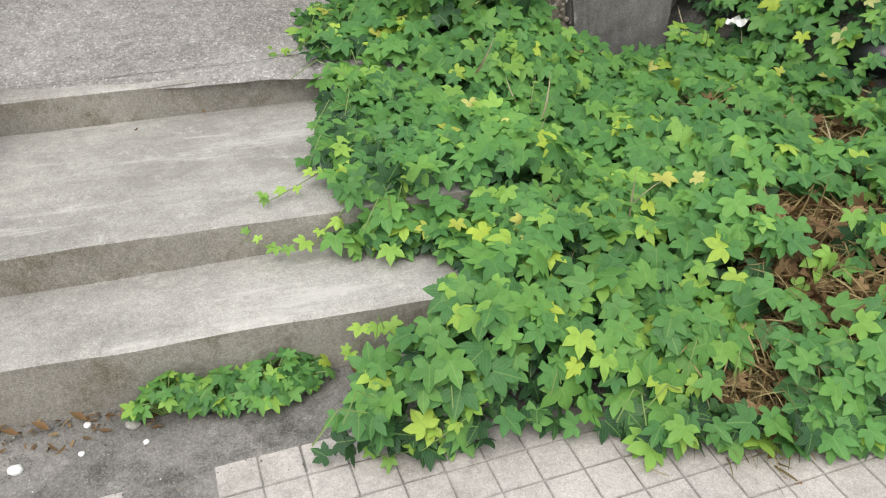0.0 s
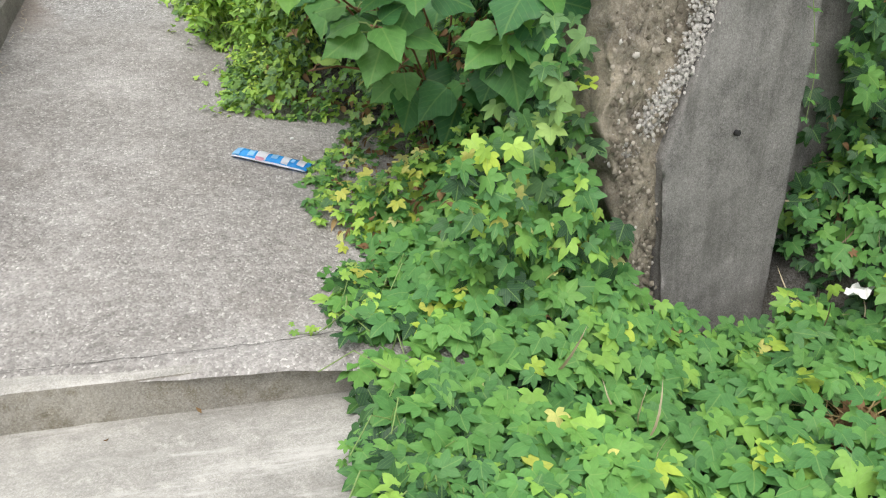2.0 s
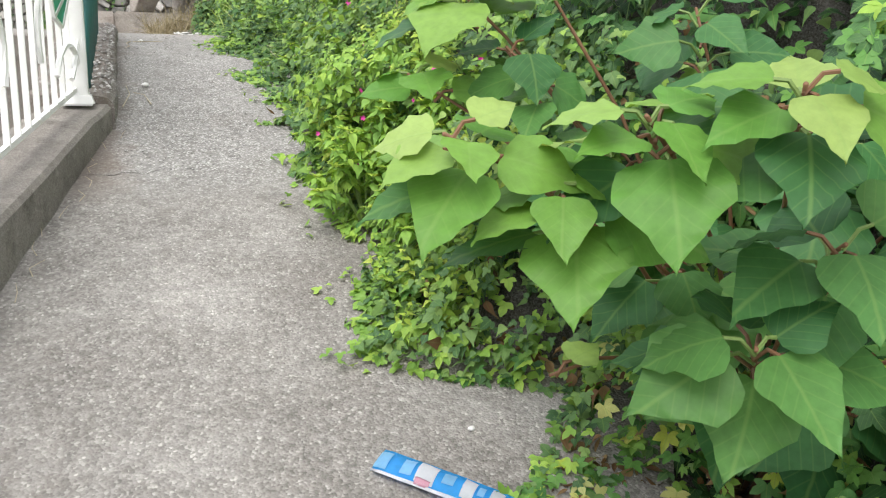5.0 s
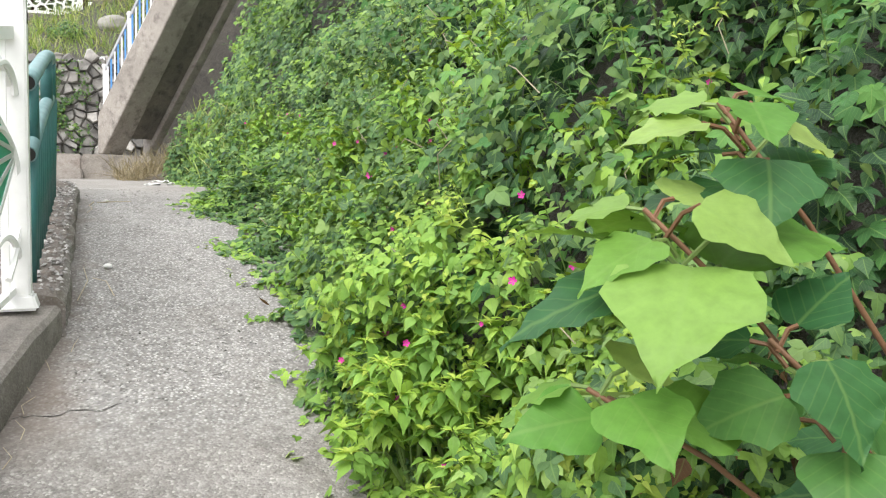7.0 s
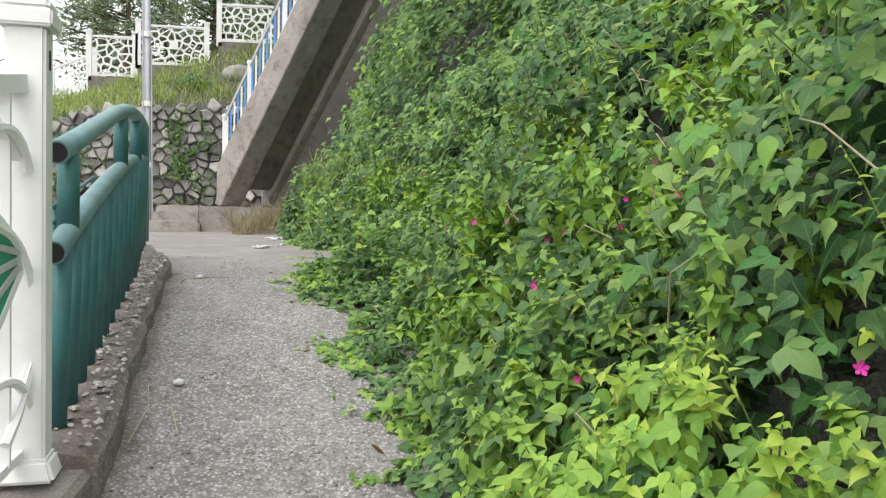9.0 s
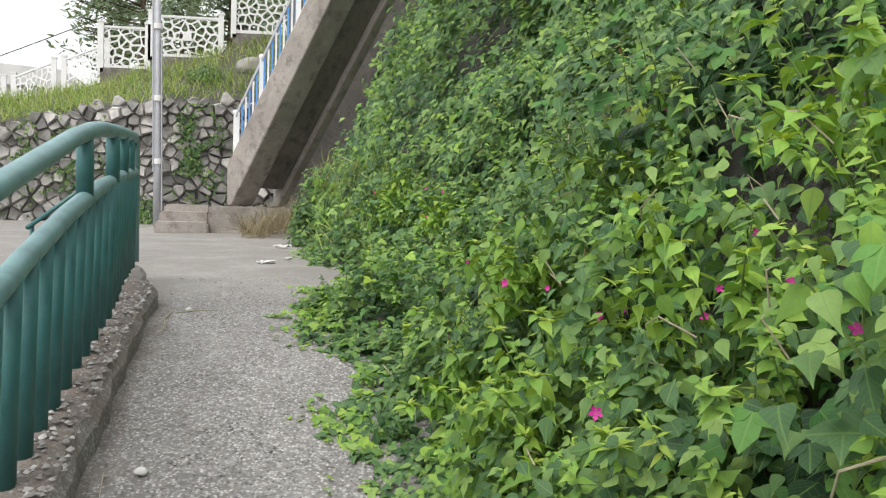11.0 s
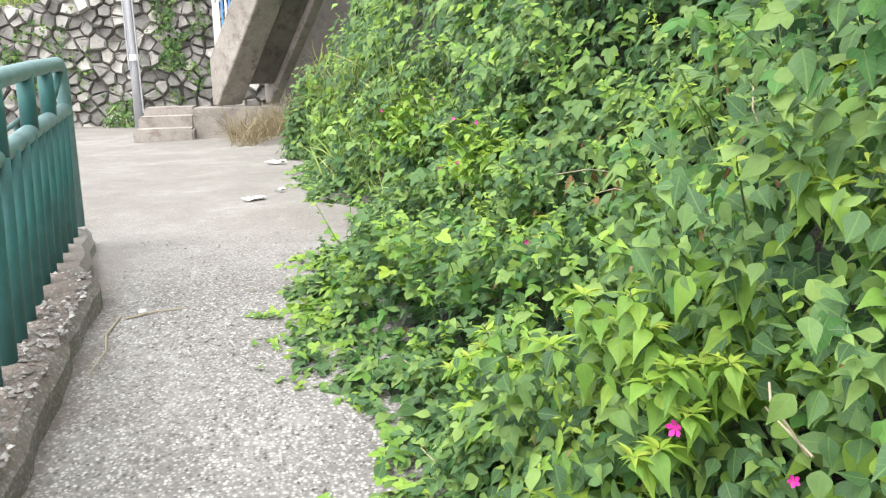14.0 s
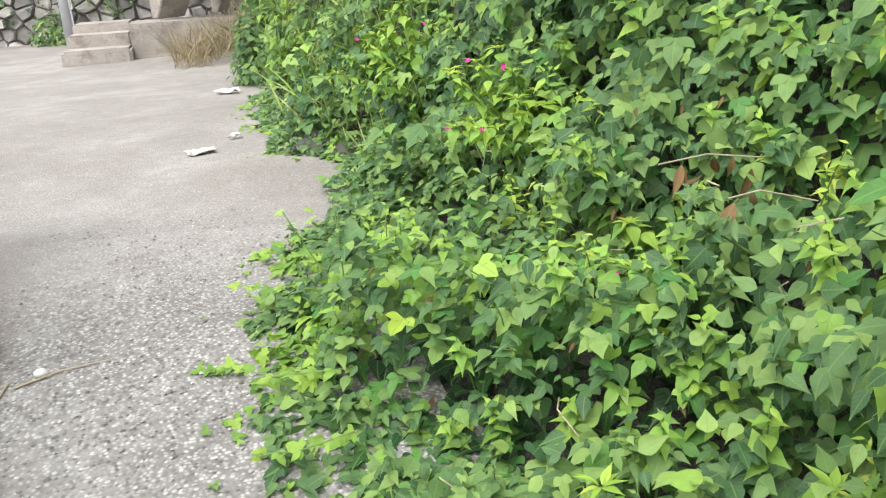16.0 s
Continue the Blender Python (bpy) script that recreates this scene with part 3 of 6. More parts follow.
# steps: three slabs, each slanting across the way
STEPS = ((0.031, 1.924, 0.283, 0.076), (0.09, 2.296, 0.425, 0.283), (0.179, 3.236, 0.568, 0.43))
steps = thing("steps", "three low worn grey concrete steps partly buried under vines", "steps", (0, 1.9, 0), kind="structure")
for i, (x0, y0, zt, zb) in enumerate(STEPS):
    back = 3.9 if i == 2 else STEPS[i + 1][1] + 0.25
    def tread(u, v, x0=x0, y0=y0, zt=zt, back=back, i=i):
        front = step_edge(u, x0, y0) + 0.006 * wave(u, 0 * u, s=3.0, seed=i)
        y = front + (step_edge(u, x0, back) - front) * v
        rounding = 0.012 * np.clip(1 - v / 0.03, 0, 1)
        return u, y, zt - rounding + 0.004 * wave(u, y, s=1.4, seed=i + 3) + (0.0 if i < 2 else -0.04 * np.clip((v - .2) * 8, 0, 1))
    vs = np.concatenate([np.linspace(0, 0.06, 5), np.linspace(0.08, 1, 24)])
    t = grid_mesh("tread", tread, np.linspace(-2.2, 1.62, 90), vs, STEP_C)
    t.parent = steps
    t.matrix_parent_inverse = Matrix.Translation(-steps.location)
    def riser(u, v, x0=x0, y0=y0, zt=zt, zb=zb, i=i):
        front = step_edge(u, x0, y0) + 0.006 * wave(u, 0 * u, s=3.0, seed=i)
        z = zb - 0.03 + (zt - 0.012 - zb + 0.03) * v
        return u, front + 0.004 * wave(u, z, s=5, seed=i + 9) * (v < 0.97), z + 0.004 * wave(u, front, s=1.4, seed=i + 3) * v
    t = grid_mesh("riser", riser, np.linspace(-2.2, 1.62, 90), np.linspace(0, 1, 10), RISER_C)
    t.parent = steps
    t.matrix_parent_inverse = Matrix.Translation(-steps.location)

# the ramp and the level yard beyond it
def ramp_sheet(u, v):
    y0 = step_edge(u, 0.179, 3.35)
    y = y0 + (11.0 - y0) * v
    left = 0.12 + (np.clip(y, 3.2, 7.2) - 4.78) * 0.204
    x = left + (edge_x(y) + 0.45 - left) * (u + 0.3) / 3.4
    z = ramp_z(x, y) + 0.008 * wave(x, y, s=0.9) + 0.004 * wave(x, y, s=4, seed=2) + 0.002 - 0.03 * np.clip(1 - v / 0.008, 0, 1)
    return x, y, z
path = grid_mesh("path", ramp_sheet, np.linspace(-0.3, 3.1, 70), np.linspace(0, 1, 170), PATH_M)
tagged(path, "grey exposed-aggregate concrete ramp with worn pale patches", "path", kind="structure")
yard = grid_mesh("path_yard", lambda u, v: (u, v, ramp_z(u, v) + 0.008 * wave(u, v, s=0.9) + 0.004 * wave(u, v, s=4, seed=2) - 0.012 * np.clip((11.6 - v) * 2, 0, 1)), np.linspace(-7, 4, 60), np.linspace(10.45, 23.7, 70), PATH_M)
tagged(yard, "level worn grey concrete yard below the stone wall", "pavement", kind="structure")
bm = bmesh.new()
add_box(bm, -3.35, 17.1, 0.95, 7.4, 13.4, 1.98)
tagged(part("path_base", bm, KERB_C), "stained concrete mass carrying the level yard", "wall", kind="structure")

# kerb beside the ramp: smooth lower part, pebbly upper part
kerb = thing("kerb", "stained grey concrete kerb wall beside the ramp", "kerb", (0.5, 6, 0), kind="structure")
def lower_kerb(y):
    return 0.27 + (y - 4.78) * 0.204, 1.62 - 0.172 * (7.09 - y)
bm = bmesh.new()
ys = np.linspace(2.6, 7.1, 40)
rings = []
for y in ys:
    x, z = lower_kerb(y)
    x += 0.006 * float(wave(y, 0.0, s=2))
    z += 0.006 * float(wave(y, 3.0, s=2.5))
    ring = [(x + 0.01, -0.05), (x, z - 0.02), (x - 0.018, z - 0.002), (x - 0.30, z), (x - 0.32, z - 0.02), (x - 0.33, -0.05)]
    rings.append([bm.verts.new((a, y, b)) for a, b in ring])
for r0, r1 in zip(rings, rings[1:]):
    for k in range(5):
        bm.faces.new((r0[k], r0[k + 1], r1[k + 1], r1[k]))
bm.faces.new(rings[0])
bm.faces.new(rings[-1])
part("lower_kerb", bm, KERB_C, kerb, "smooth stained concrete kerb")
bm = bmesh.new()
rings = []
def upper_kerb_z(y):
    return np.interp(y, (7.1, 8.0, 9.0, 10.2, 11.2), (1.66, 1.80, 1.94, 2.06, 2.09))
for y in np.linspace(7.104, 11.25, 62):
    x = 0.765 + 0.014 * float(wave(y, 1.0, s=3.5))
    z = float(upper_kerb_z(y)) + 0.01 * float(wave(y, 2.0, s=4))
    if y > 10.15:
        x -= float(np.interp(y, (10.15, 10.4, 11.25), (0, 0.08, 0.2)))
    ring = [(x + 0.01, 1.2), (x, z - 0.05), (x - 0.03, z - 0.012), (x - 0.12, z + 0.004), (x - 0.38, z), (x - 0.40, z - 0.03), (x - 0.41, -0.05)]
    rings.append([bm.verts.new((a, y, b)) for a, b in ring])
for r0, r1 in zip(rings, rings[1:]):
    for k in range(6):
        bm.faces.new((r0[k], r0[k + 1], r1[k + 1], r1[k]))
bm.faces.new(rings[0])
bm.faces.new(rings[-1])
part("pebbly_kerb", bm, PATH_M, kerb, "rough kerb of exposed pebbles")

# soil under the plants
def soil_sheet(u, v):
    x, y, z = bank(u, v)
    return x + 0.22, y, z - 0.05 * np.clip(v * 3, 0, 1) - 0.02 + 0.05 * wave(y, z, s=1.2)
soil = grid_mesh("bank", soil_sheet, np.linspace(3.3, 23.6, 160), np.linspace(0.0, 8.0, 70), SOIL)
tagged(soil, "earth bank behind climbing plants, coloured near-black as leaf shade", "bank", kind="structure")


def mat_height(x, y):
    """Height of the hop vine's canopy beside the steps."""
    z = 0.42 + 0.06 * wave(x, y, s=1.3) + 0.03 * wave(x, y, s=3.4, seed=5)
    z = z + 0.5 * np.clip((y - 2.5) / 0.7, 0, 1) * np.clip((2.75 - x) / 0.5, 0, 1) * np.clip((x - 1.5) / 0.5, 0, 1)
    z = z + 0.75 * np.clip((x - 3.35) / 0.6, 0, 2.6) * np.clip((y - 0.9) / 1.2, 0, 1)
    z = z + 0.25 * np.clip((y - 2.2) / 0.6, 0, 1) * np.clip((1.9 - x) / 0.6, 0, 1)
    low = np.where(y > step_edge(x, 0.179, 3.236), 0.66, np.where(y > step_edge(x, 0.09, 2.296), 0.5, 0.36))
    z = np.where((x < 1.9) & (y > step_edge(x, 0.031, 1.924)), np.maximum(z, low), z)
    z = z - 0.26 * np.clip((1.5 - y) / 0.5, 0, 1) * np.clip((2.6 - x) / 0.9, 0, 1)
    return z
def mat_left(y):
    return np.interp(y, (0.2, 0.75, 0.95, 1.12, 1.2, 1.3, 1.47, 1.57, 1.7, 1.85, 1.97, 2.15, 2.55, 2.75, 3.1, 3.6), (2.7, 2.0, 1.62, 1.5, 1.2, 0.86, 0.94, 1.32, 1.45, 1.36, 1.15, 1.18, 1.25, 1.39, 1.44, 1.5))
bed = grid_mesh("planting_bed", lambda u, v: (mat_left(u) + 0.3 + v, u, mat_height(mat_left(u) + 0.3 + v, u) - 0.2), np.linspace(0.1, 3.7, 60), np.linspace(0, 4.5, 70), SOIL)
tagged(bed, "dark leaf-littered soil beside the steps", "soil", kind="structure")

# pavement below the steps
pave = grid_mesh("pavement", lambda u, v: (u, step_edge(u, 0.031, 1.97) - v, 0.068 + 0.003 * wave(u, v, s=3)), np.linspace(-4, 8, 60), np.linspace(-0.05, 6, 60), JOINT_M)
gutter = grid_mesh("pavement_gutter", lambda u, v: (u, step_edge(u, 0.031, 1.97) - v - 0.03 * wave(u, v, s=2.4, seed=5) * (v > 0.1), 0.0705 + 0.0012 * wave(u, v, s=3)), np.linspace(-4, 1.9, 60), np.linspace(-0.05, 0.46, 12), GUTTER_M)
tagged(gutter, "dark dirt and worn cement along the lowest step", "pavement", kind="structure")
tagged(pave, "dirty paved footway of small square pale tiles", "pavement", kind="structure")

# added wall, coloured dark in place of the shaded hollow behind the stair
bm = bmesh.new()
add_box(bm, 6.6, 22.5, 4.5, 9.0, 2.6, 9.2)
tagged(part("added_stair_backing", bm, SHADED_C), "backing wall added behind the stair, coloured dark as shade", "wall", kind="structure")

# concrete abutment
abut = thing("abutment", "weathered grey concrete abutment with a broken rubble edge", "abutment", (3, 3.4, 0.2), kind="structure")
def front_block(name, outline, y0, depth, mat, amp, label):
    bm = bmesh.new()
    add_prism(bm, outline, lambda u, v, w: (u, y0 + w, v), depth)
    bmesh.ops.triangulate(bm, faces=[f for f in bm.faces if len(f.verts) > 4])
    for _ in range(7):
        long = [e for e in bm.edges if e.calc_length() > 0.045 and min(v.co.y for v in e.verts) < y0 + 0.3]
        if not long:
            break
        bmesh.ops.subdivide_edges(bm, edges=long, cuts=1)
        bmesh.ops.triangulate(bm, faces=[f for f in bm.faces if len(f.verts) > 3])
    for v in bm.verts:
        n = noise.noise_vector(v.co * 6) * amp + noise.noise_vector(v.co * 19) * amp * 0.8
        v.co += n
    return part(name, bm, mat, abut, label, smooth=True)
front_block("smooth_face", [(2.72, 0.05), (3.24, 0.05), (3.42, 3.0), (3.02, 3.0), (2.8, 1.55), (2.62, 1.05), (2.66, 0.7)], 3.0, 0.9, ABUT_C, 0.006, "smooth grey concrete face with stains")
front_block("rubble_edge", [(2.70, 0.05), (2.645, 0.7), (2.605, 1.05), (2.785, 1.55), (3.0, 3.0), (2.36, 3.0), (2.37, 1.2), (2.5, 0.75), (2.62, 0.4)], 3.04, 0.3, RUBBLE_C, 0.028, "broken pebbly rubble")
front_block("side_slab", [(3.25, 0.05), (3.75, 0.05), (3.9, 3.0), (3.43, 3.0)], 3.2, 0.7, ABUT_C, 0.008, "recessed concrete slab")
bm = bmesh.new()
add_tube(bm, [(2.97, 2.985, 1.12), (2.97, 3.03, 1.12)], 0.012, 10)
part("drain_hole", bm, HOLE_SHADE, abut, "near-black plug standing for shade in a small drain hole")

# ---- stone wall, far steps, stair ----
def clip_cell(poly, a, b):
    """Keeps the half of a polygon nearer to a than to b."""
    mx, my, nx, ny = (a[0] + b[0]) / 2, (a[1] + b[1]) / 2, b[0] - a[0], b[1] - a[1]
    out = []
    for i, p in enumerate(poly):
        q = poly[(i + 1) % len(poly)]
        dp, dq = (p[0] - mx) * nx + (p[1] - my) * ny, (q[0] - mx) * nx + (q[1] - my) * ny
        if dp <= 0:
            out.append(p)
        if dp * dq < 0:
            k = dp / (dp - dq)
            out.append((p[0] + k * (q[0] - p[0]), p[1] + k * (q[1] - p[1])))
    return out


def cells(w, h, step, seed, squash=1.0):
    """Irregular stone-like cells that fill a w by h rectangle."""
    r = random.Random(seed)
    nx, ny = max(1, round(w / step)), max(1, round(h / (step * squash)))
    seeds = {}
    for i in range(-1, nx + 1):
        for j in range(-1, ny + 1):
            seeds[i, j] = ((i + 0.5 + 0.5 * (j % 2) + r.uniform(-0.48, 0.48)) * w / nx, (j + 0.5 + r.uniform(-0.48, 0.48)) * h / ny)
    out = []
    for (i, j), a in seeds.items():
        poly = [(0, 0), (w, 0), (w, h), (0, h)]
        for di in (-2, -1, 0, 1, 2):
            for dj in (-2, -1, 0, 1, 2):
                b = seeds.get((i + di, j + dj))
                if b and (di or dj) and poly:
                    poly = clip_cell(poly, a, b)
        if len(poly) >= 3:
            area = abs(sum(p[0] * q[1] - q[0] * p[1] for p, q in zip(poly, poly[1:] + poly[:1]))) / 2
            if area > 0.12 * step * step * squash:
                out.append(poly)
    return out


WALL_X0, WALL_X1 = -6.0, 2.2
def wall_top(x):
    return float(np.interp(x, (-7, -3.5, -1.2, 0.9, 3), (3.3, 3.97, 4.5, 4.68, 4.8)))
bm = bmesh.new()
add_prism(bm, [(WALL_X0, 0.0), (WALL_X1, 0.0), (WALL_X1, wall_top(WALL_X1) - 0.1), (0.9, 4.55), (-1.2, 4.38), (-3.5, 3.85), (WALL_X0, 3.4)], lambda u, v, w: (u, 23.62 + w, v), 0.5)
stone_wall = part("wall_stone", bm, RISER_C)
tagged(stone_wall, "retaining wall of irregular grey field stones with weeds", "stone wall", kind="structure")

grass_slope = grid_mesh("grass_slope", lambda u, v: (u, 23.9 + 3.2 * v, np.interp(u, (-7, -3.5, -1.2, 0.9, 3), (3.3, 3.95, 4.45, 4.62, 4.8)) + v * np.interp(u, (-7, -2.3, -1.1, 0.9, 3), (1.0, 0.95, 1.15, 1.75, 2.2)) + 0.05 * wave(u, v, s=2)), np.linspace(-9, 6, 50), np.linspace(0, 1, 20), SOIL)
tagged(grass_slope, "grassy slope above the stone wall", "slope", kind="structure")

# two low steps and a block at the stair's foot
bm = bmesh.new()
add_box(bm, 0.3, 19.4, 2.07, 0.8, 1.5, 0.2, bevel=0.03)
add_box(bm, 0.31, 19.6, 2.16, 0.76, 1.0, 0.32, bevel=0.03)
add_box(bm, 0.32, 19.95, 2.2, 0.72, 0.7, 0.46, bevel=0.03)
far_steps = part("far_steps", bm, FARSTEP_C)
tagged(far_steps, "two small worn pale concrete steps beside the stair", "steps", kind="structure")
bm = bmesh.new()
add_box(bm, 1.5, 19.5, 2.2, 1.62, 1.0, 0.44, bevel=0.02)
tagged(part("stair_block", bm, STAIR_C), "low weathered concrete block under the stair", "block", kind="structure")

# the stair: runs up to the right and towards the ramp
RUN, SIDE = Vector((0.62, -0.78, 0)).normalized(), Vector((0.78, 0.62, 0)).normalized()
FOOT, RISE = Vector((0.98, 19.59, 0)), 1.345
stair = thing("stair", "steep weathered concrete outdoor stair with blue and white railing", "stair", tuple(FOOT), kind="structure")
def on_stair(r, z, w):
    return FOOT + RUN * r + SIDE * w + Vector((0, 0, z))
def top_line(r):
    return 3.15 + RISE * r
for w0, width, deep in ((0.0, 0.46, 0.72), (1.0, 0.2, 0.84)):
    bm = bmesh.new()
    add_prism(bm, [(-0.06, 2.44), (-0.06, 3.1), (0.0, 3.15), (3.6, top_line(3.6)), (3.6, top_line(3.6) - deep), (0.06, 2.44)], lambda u, v, w, w0=w0: on_stair(u, v, w0 + w), width)
    bmesh.ops.bevel(bm, geom=bm.edges[:], offset=0.015, segments=1, affect='EDGES')
    part("stringer", bm, STAIR_C, stair, "stained concrete side beam")
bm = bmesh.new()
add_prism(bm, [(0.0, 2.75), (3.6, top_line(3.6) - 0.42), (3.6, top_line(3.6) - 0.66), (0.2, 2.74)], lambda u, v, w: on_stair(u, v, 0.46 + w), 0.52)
part("soffit", bm, SOFFIT_C, stair, "stained underside, also coloured darker for shade")
for i in range(15):
    bm = bmesh.new()
    r = 0.1 + i * 0.23
    add_prism(bm, [(r, top_line(r) - 0.3), (r + 0.24, top_line(r) - 0.3), (r + 0.24, top_line(r) - 0.06), (r, top_line(r) - 0.06)], lambda u, v, w: on_stair(u, v, 0.462 + w), 0.516)
    part("stair_step", bm, STAIR_C, stair)
railing = thing("stair_railing", "white metal stair railing with blue balusters", "railing", tuple(on_stair(0, 3.15, 0.1)))
for i, r in enumerate((0.02, 0.66, 1.5, 2.34, 3.18)):
    bm = bmesh.new()
    add_bar(bm, on_stair(r, top_line(r) - 0.02, 0.1), on_stair(r, top_line(r) + 0.77, 0.1), 0.07, up=(0, 1, 0))
    r0 = bmesh.ops.create_uvsphere(bm, u_segments=8, v_segments=6, radius=0.05)
    bmesh.ops.translate(bm, verts=r0["verts"], vec=on_stair(r, top_line(r) + 0.8, 0.1))
    part("post", bm, WHITE_P, railing)
for dz, mat, nm in ((0.72, STEEL, "top_rail"), (0.12, WHITE_P, "bottom_rail")):
    bm = bmesh.new()
    add_bar(bm, on_stair(0.02, top_line(0.02) + dz, 0.1), on_stair(3.4, top_line(3.4) + dz, 0.1), 0.045)
    part(nm, bm, mat, railing)
for i in range(36):
    r = 0.1 + i * 0.09
    bm = bmesh.new()
    add_bar(bm, on_stair(r, top_line(r) + 0.12, 0.1), on_stair(r, top_line(r) + 0.7, 0.1), 0.03, up=(0, 1, 0))
    part("baluster", bm, BLUE_P if i % 2 else WHITE_P, railing)

# lamp-post-like steel pole
pole = thing("utility_pole", "slim pale grey steel utility pole by the wall", "pole", (-0.32, 21.5, 2.0))
bm = bmesh.new()
add_tube(bm, [(-0.32, 21.5, 1.99), (-0.33, 21.5, 3.2), (-0.42, 21.5, 9.5)], 0.085, 16, taper=0.06)
part("shaft", bm, STEEL, pole, smooth=True)
for z in (3.15, 4.3, 5.6):
    bm = bmesh.new()
    add_tube(bm, [(-0.33 - (z - 3) * 0.013, 21.5, z), (-0.33 - (z - 3) * 0.013, 21.5, z + 0.1)], 0.098, 16)
    part("band", bm, WHITE_P, pole, "pale metal band")
for x, a, b in ((-0.24, 2.3, 5.4), (-0.40, 3.0, 8.0)):
    bm = bmesh.new()
    add_tube(bm, [(x, 21.42, a), (x - (b - a) * 0.012, 21.42, b)], 0.014, 6)
    part("conduit", bm, STEEL, pole)

# ---- white lattice fences on the hill ----
def lattice_fence(x0, x1, y0, y1, zb0, zb1, h, seed, zg):
    f = thing("lattice_fence", "white cast lattice fence panel on a low concrete plinth", "fence", (x0, y0, zb0), group="hill fences")
    w = math.hypot(x1 - x0, y1 - y0)
    ex = Vector((x1 - x0, y1 - y0, zb1 - zb0)) / w
    def at(u, v, d=0.0):
        return Vector((x0, y0 + d, zb0)) + ex * u + Vector((0, 0, v))
    bm = bmesh.new()
    for c in cells(w - 0.08, h - 0.06, 0.19, seed):
        cx, cy = sum(p[0] for p in c) / len(c), sum(p[1] for p in c) / len(c)
        ins = [(cx + (p[0] - cx) * 0.76, cy + (p[1] - cy) * 0.76) for p in c]
        for d in (0.0, 0.03):
            o = [bm.verts.new(at(p[0] + 0.04, p[1] + 0.03, d)) for p in c]
            i = [bm.verts.new(at(p[0] + 0.04, p[1] + 0.03, d)) for p in ins]
            for k in range(len(c)):
                bm.faces.new((o[k], o[(k + 1) % len(c)], i[(k + 1) % len(c)], i[k]))
            if d:
                for k in range(len(c)):
                    bm.faces.new((last[k], last[(k + 1) % len(c)], i[(k + 1) % len(c)], i[k]))
            last = i
    part("lattice", bm, WHITE_P, f)
    for v in (0.0, h):
        bm = bmesh.new()
        add_bar(bm, at(0, v, 0.015), at(w, v, 0.015), 0.05)
        part("rail", bm, WHITE_P, f)
    for u in (0.0, w):
        bm = bmesh.new()
        add_bar(bm, at(u, -0.15, 0.015), at(u, h + 0.1, 0.015), 0.13, up=(0, 1, 0))
        add_bar(bm, at(u, h + 0.1, 0.015), at(u, h + 0.14, 0.015), 0.16, up=(0, 1, 0))
        part("post", bm, WHITE_P, f)
    bm = bmesh.new()
    add_bar(bm, at(0, -0.05 - zg / 2, 0.05), at(w, -0.05 - zg / 2, 0.05), 0.2, zg)
    part("plinth", bm, KERB_C, f, "grey concrete plinth")
    return f
lattice_fence(-2.2, -1.12, 27, 27, 5.67, 5.69, 0.95, 3, 0.8)
lattice_fence(-1.05, 0.6, 27, 27, 6.02, 6.06, 0.95, 5, 1.0)
lattice_fence(0.9, 2.6, 27, 27, 6.72, 6.78, 0.92, 9, 1.4)
for k in range(4):
    lattice_fence(-3.6 - 1.5 * k, -2.35 - 1.5 * k, 30 + 1.0 * k, 29 + 1.0 * k, 5.25 - 0.42 * k, 5.6 - 0.42 * k, 0.95, 20 + k, 1.2)
plate = thing("sign_plate", "small blank white plate on the lattice fence", "sign", (-0.2, 26.95, 6.5))
bm = bmesh.new()
add_box(bm, -0.2, 26.96, 6.52, 0.2, 0.02, 0.22, bevel=0.004)
part("plate", bm, WHITE_P, plate)
rock = thing("boulder", "pale rounded boulder on the grassy slope", "rock", (1.35, 25.6, 5.5))
bm = bmesh.new()
bmesh.ops.create_icosphere(bm, subdivisions=3, radius=0.32)
for v in bm.verts:
    v.co += noise.noise_vector(v.co * 3) * 0.06
    v.co = Vector((v.co.x * 1.2 + 1.35, v.co.y + 25.6, v.co.z * 0.85 + 5.62))
part("stone", bm, STEP_C, rock, smooth=True)

# ---- low house far off, pines, wires ----
house = thing("house", "low white plastered house far behind the fence", "house", (-15.4, 59.0, 0.0))
bm = bmesh.new()
add_box(bm, -15.4, 59.0, 4.23, 13.7, 8.0, 8.47)
part("wall", bm, HOUSE_W, house)
bm = bmesh.new()
add_prism(bm, [(-22.7, 8.37), (-8.2, 8.37), (-8.3, 9.32), (-15.4, 9.67), (-22.6, 9.32)], lambda u, v, w: (u, 54.6 + w, v), 8.8)
part("roof", bm, HOUSE_W, house, "broad white roof edge")
for i in range(6):
    wx = -10.2 - 2.3 * i
    wbm = bmesh.new()
    add_box(wbm, wx, 54.98, 7.37, 1.7, 0.06, 1.3)
    win = part("window", wbm, WHITE_P, house)
    wbm = bmesh.new()
    add_box(wbm, wx, 54.95, 7.37, 1.5, 0.04, 1.1)
    part("pane", wbm, PANE, win)


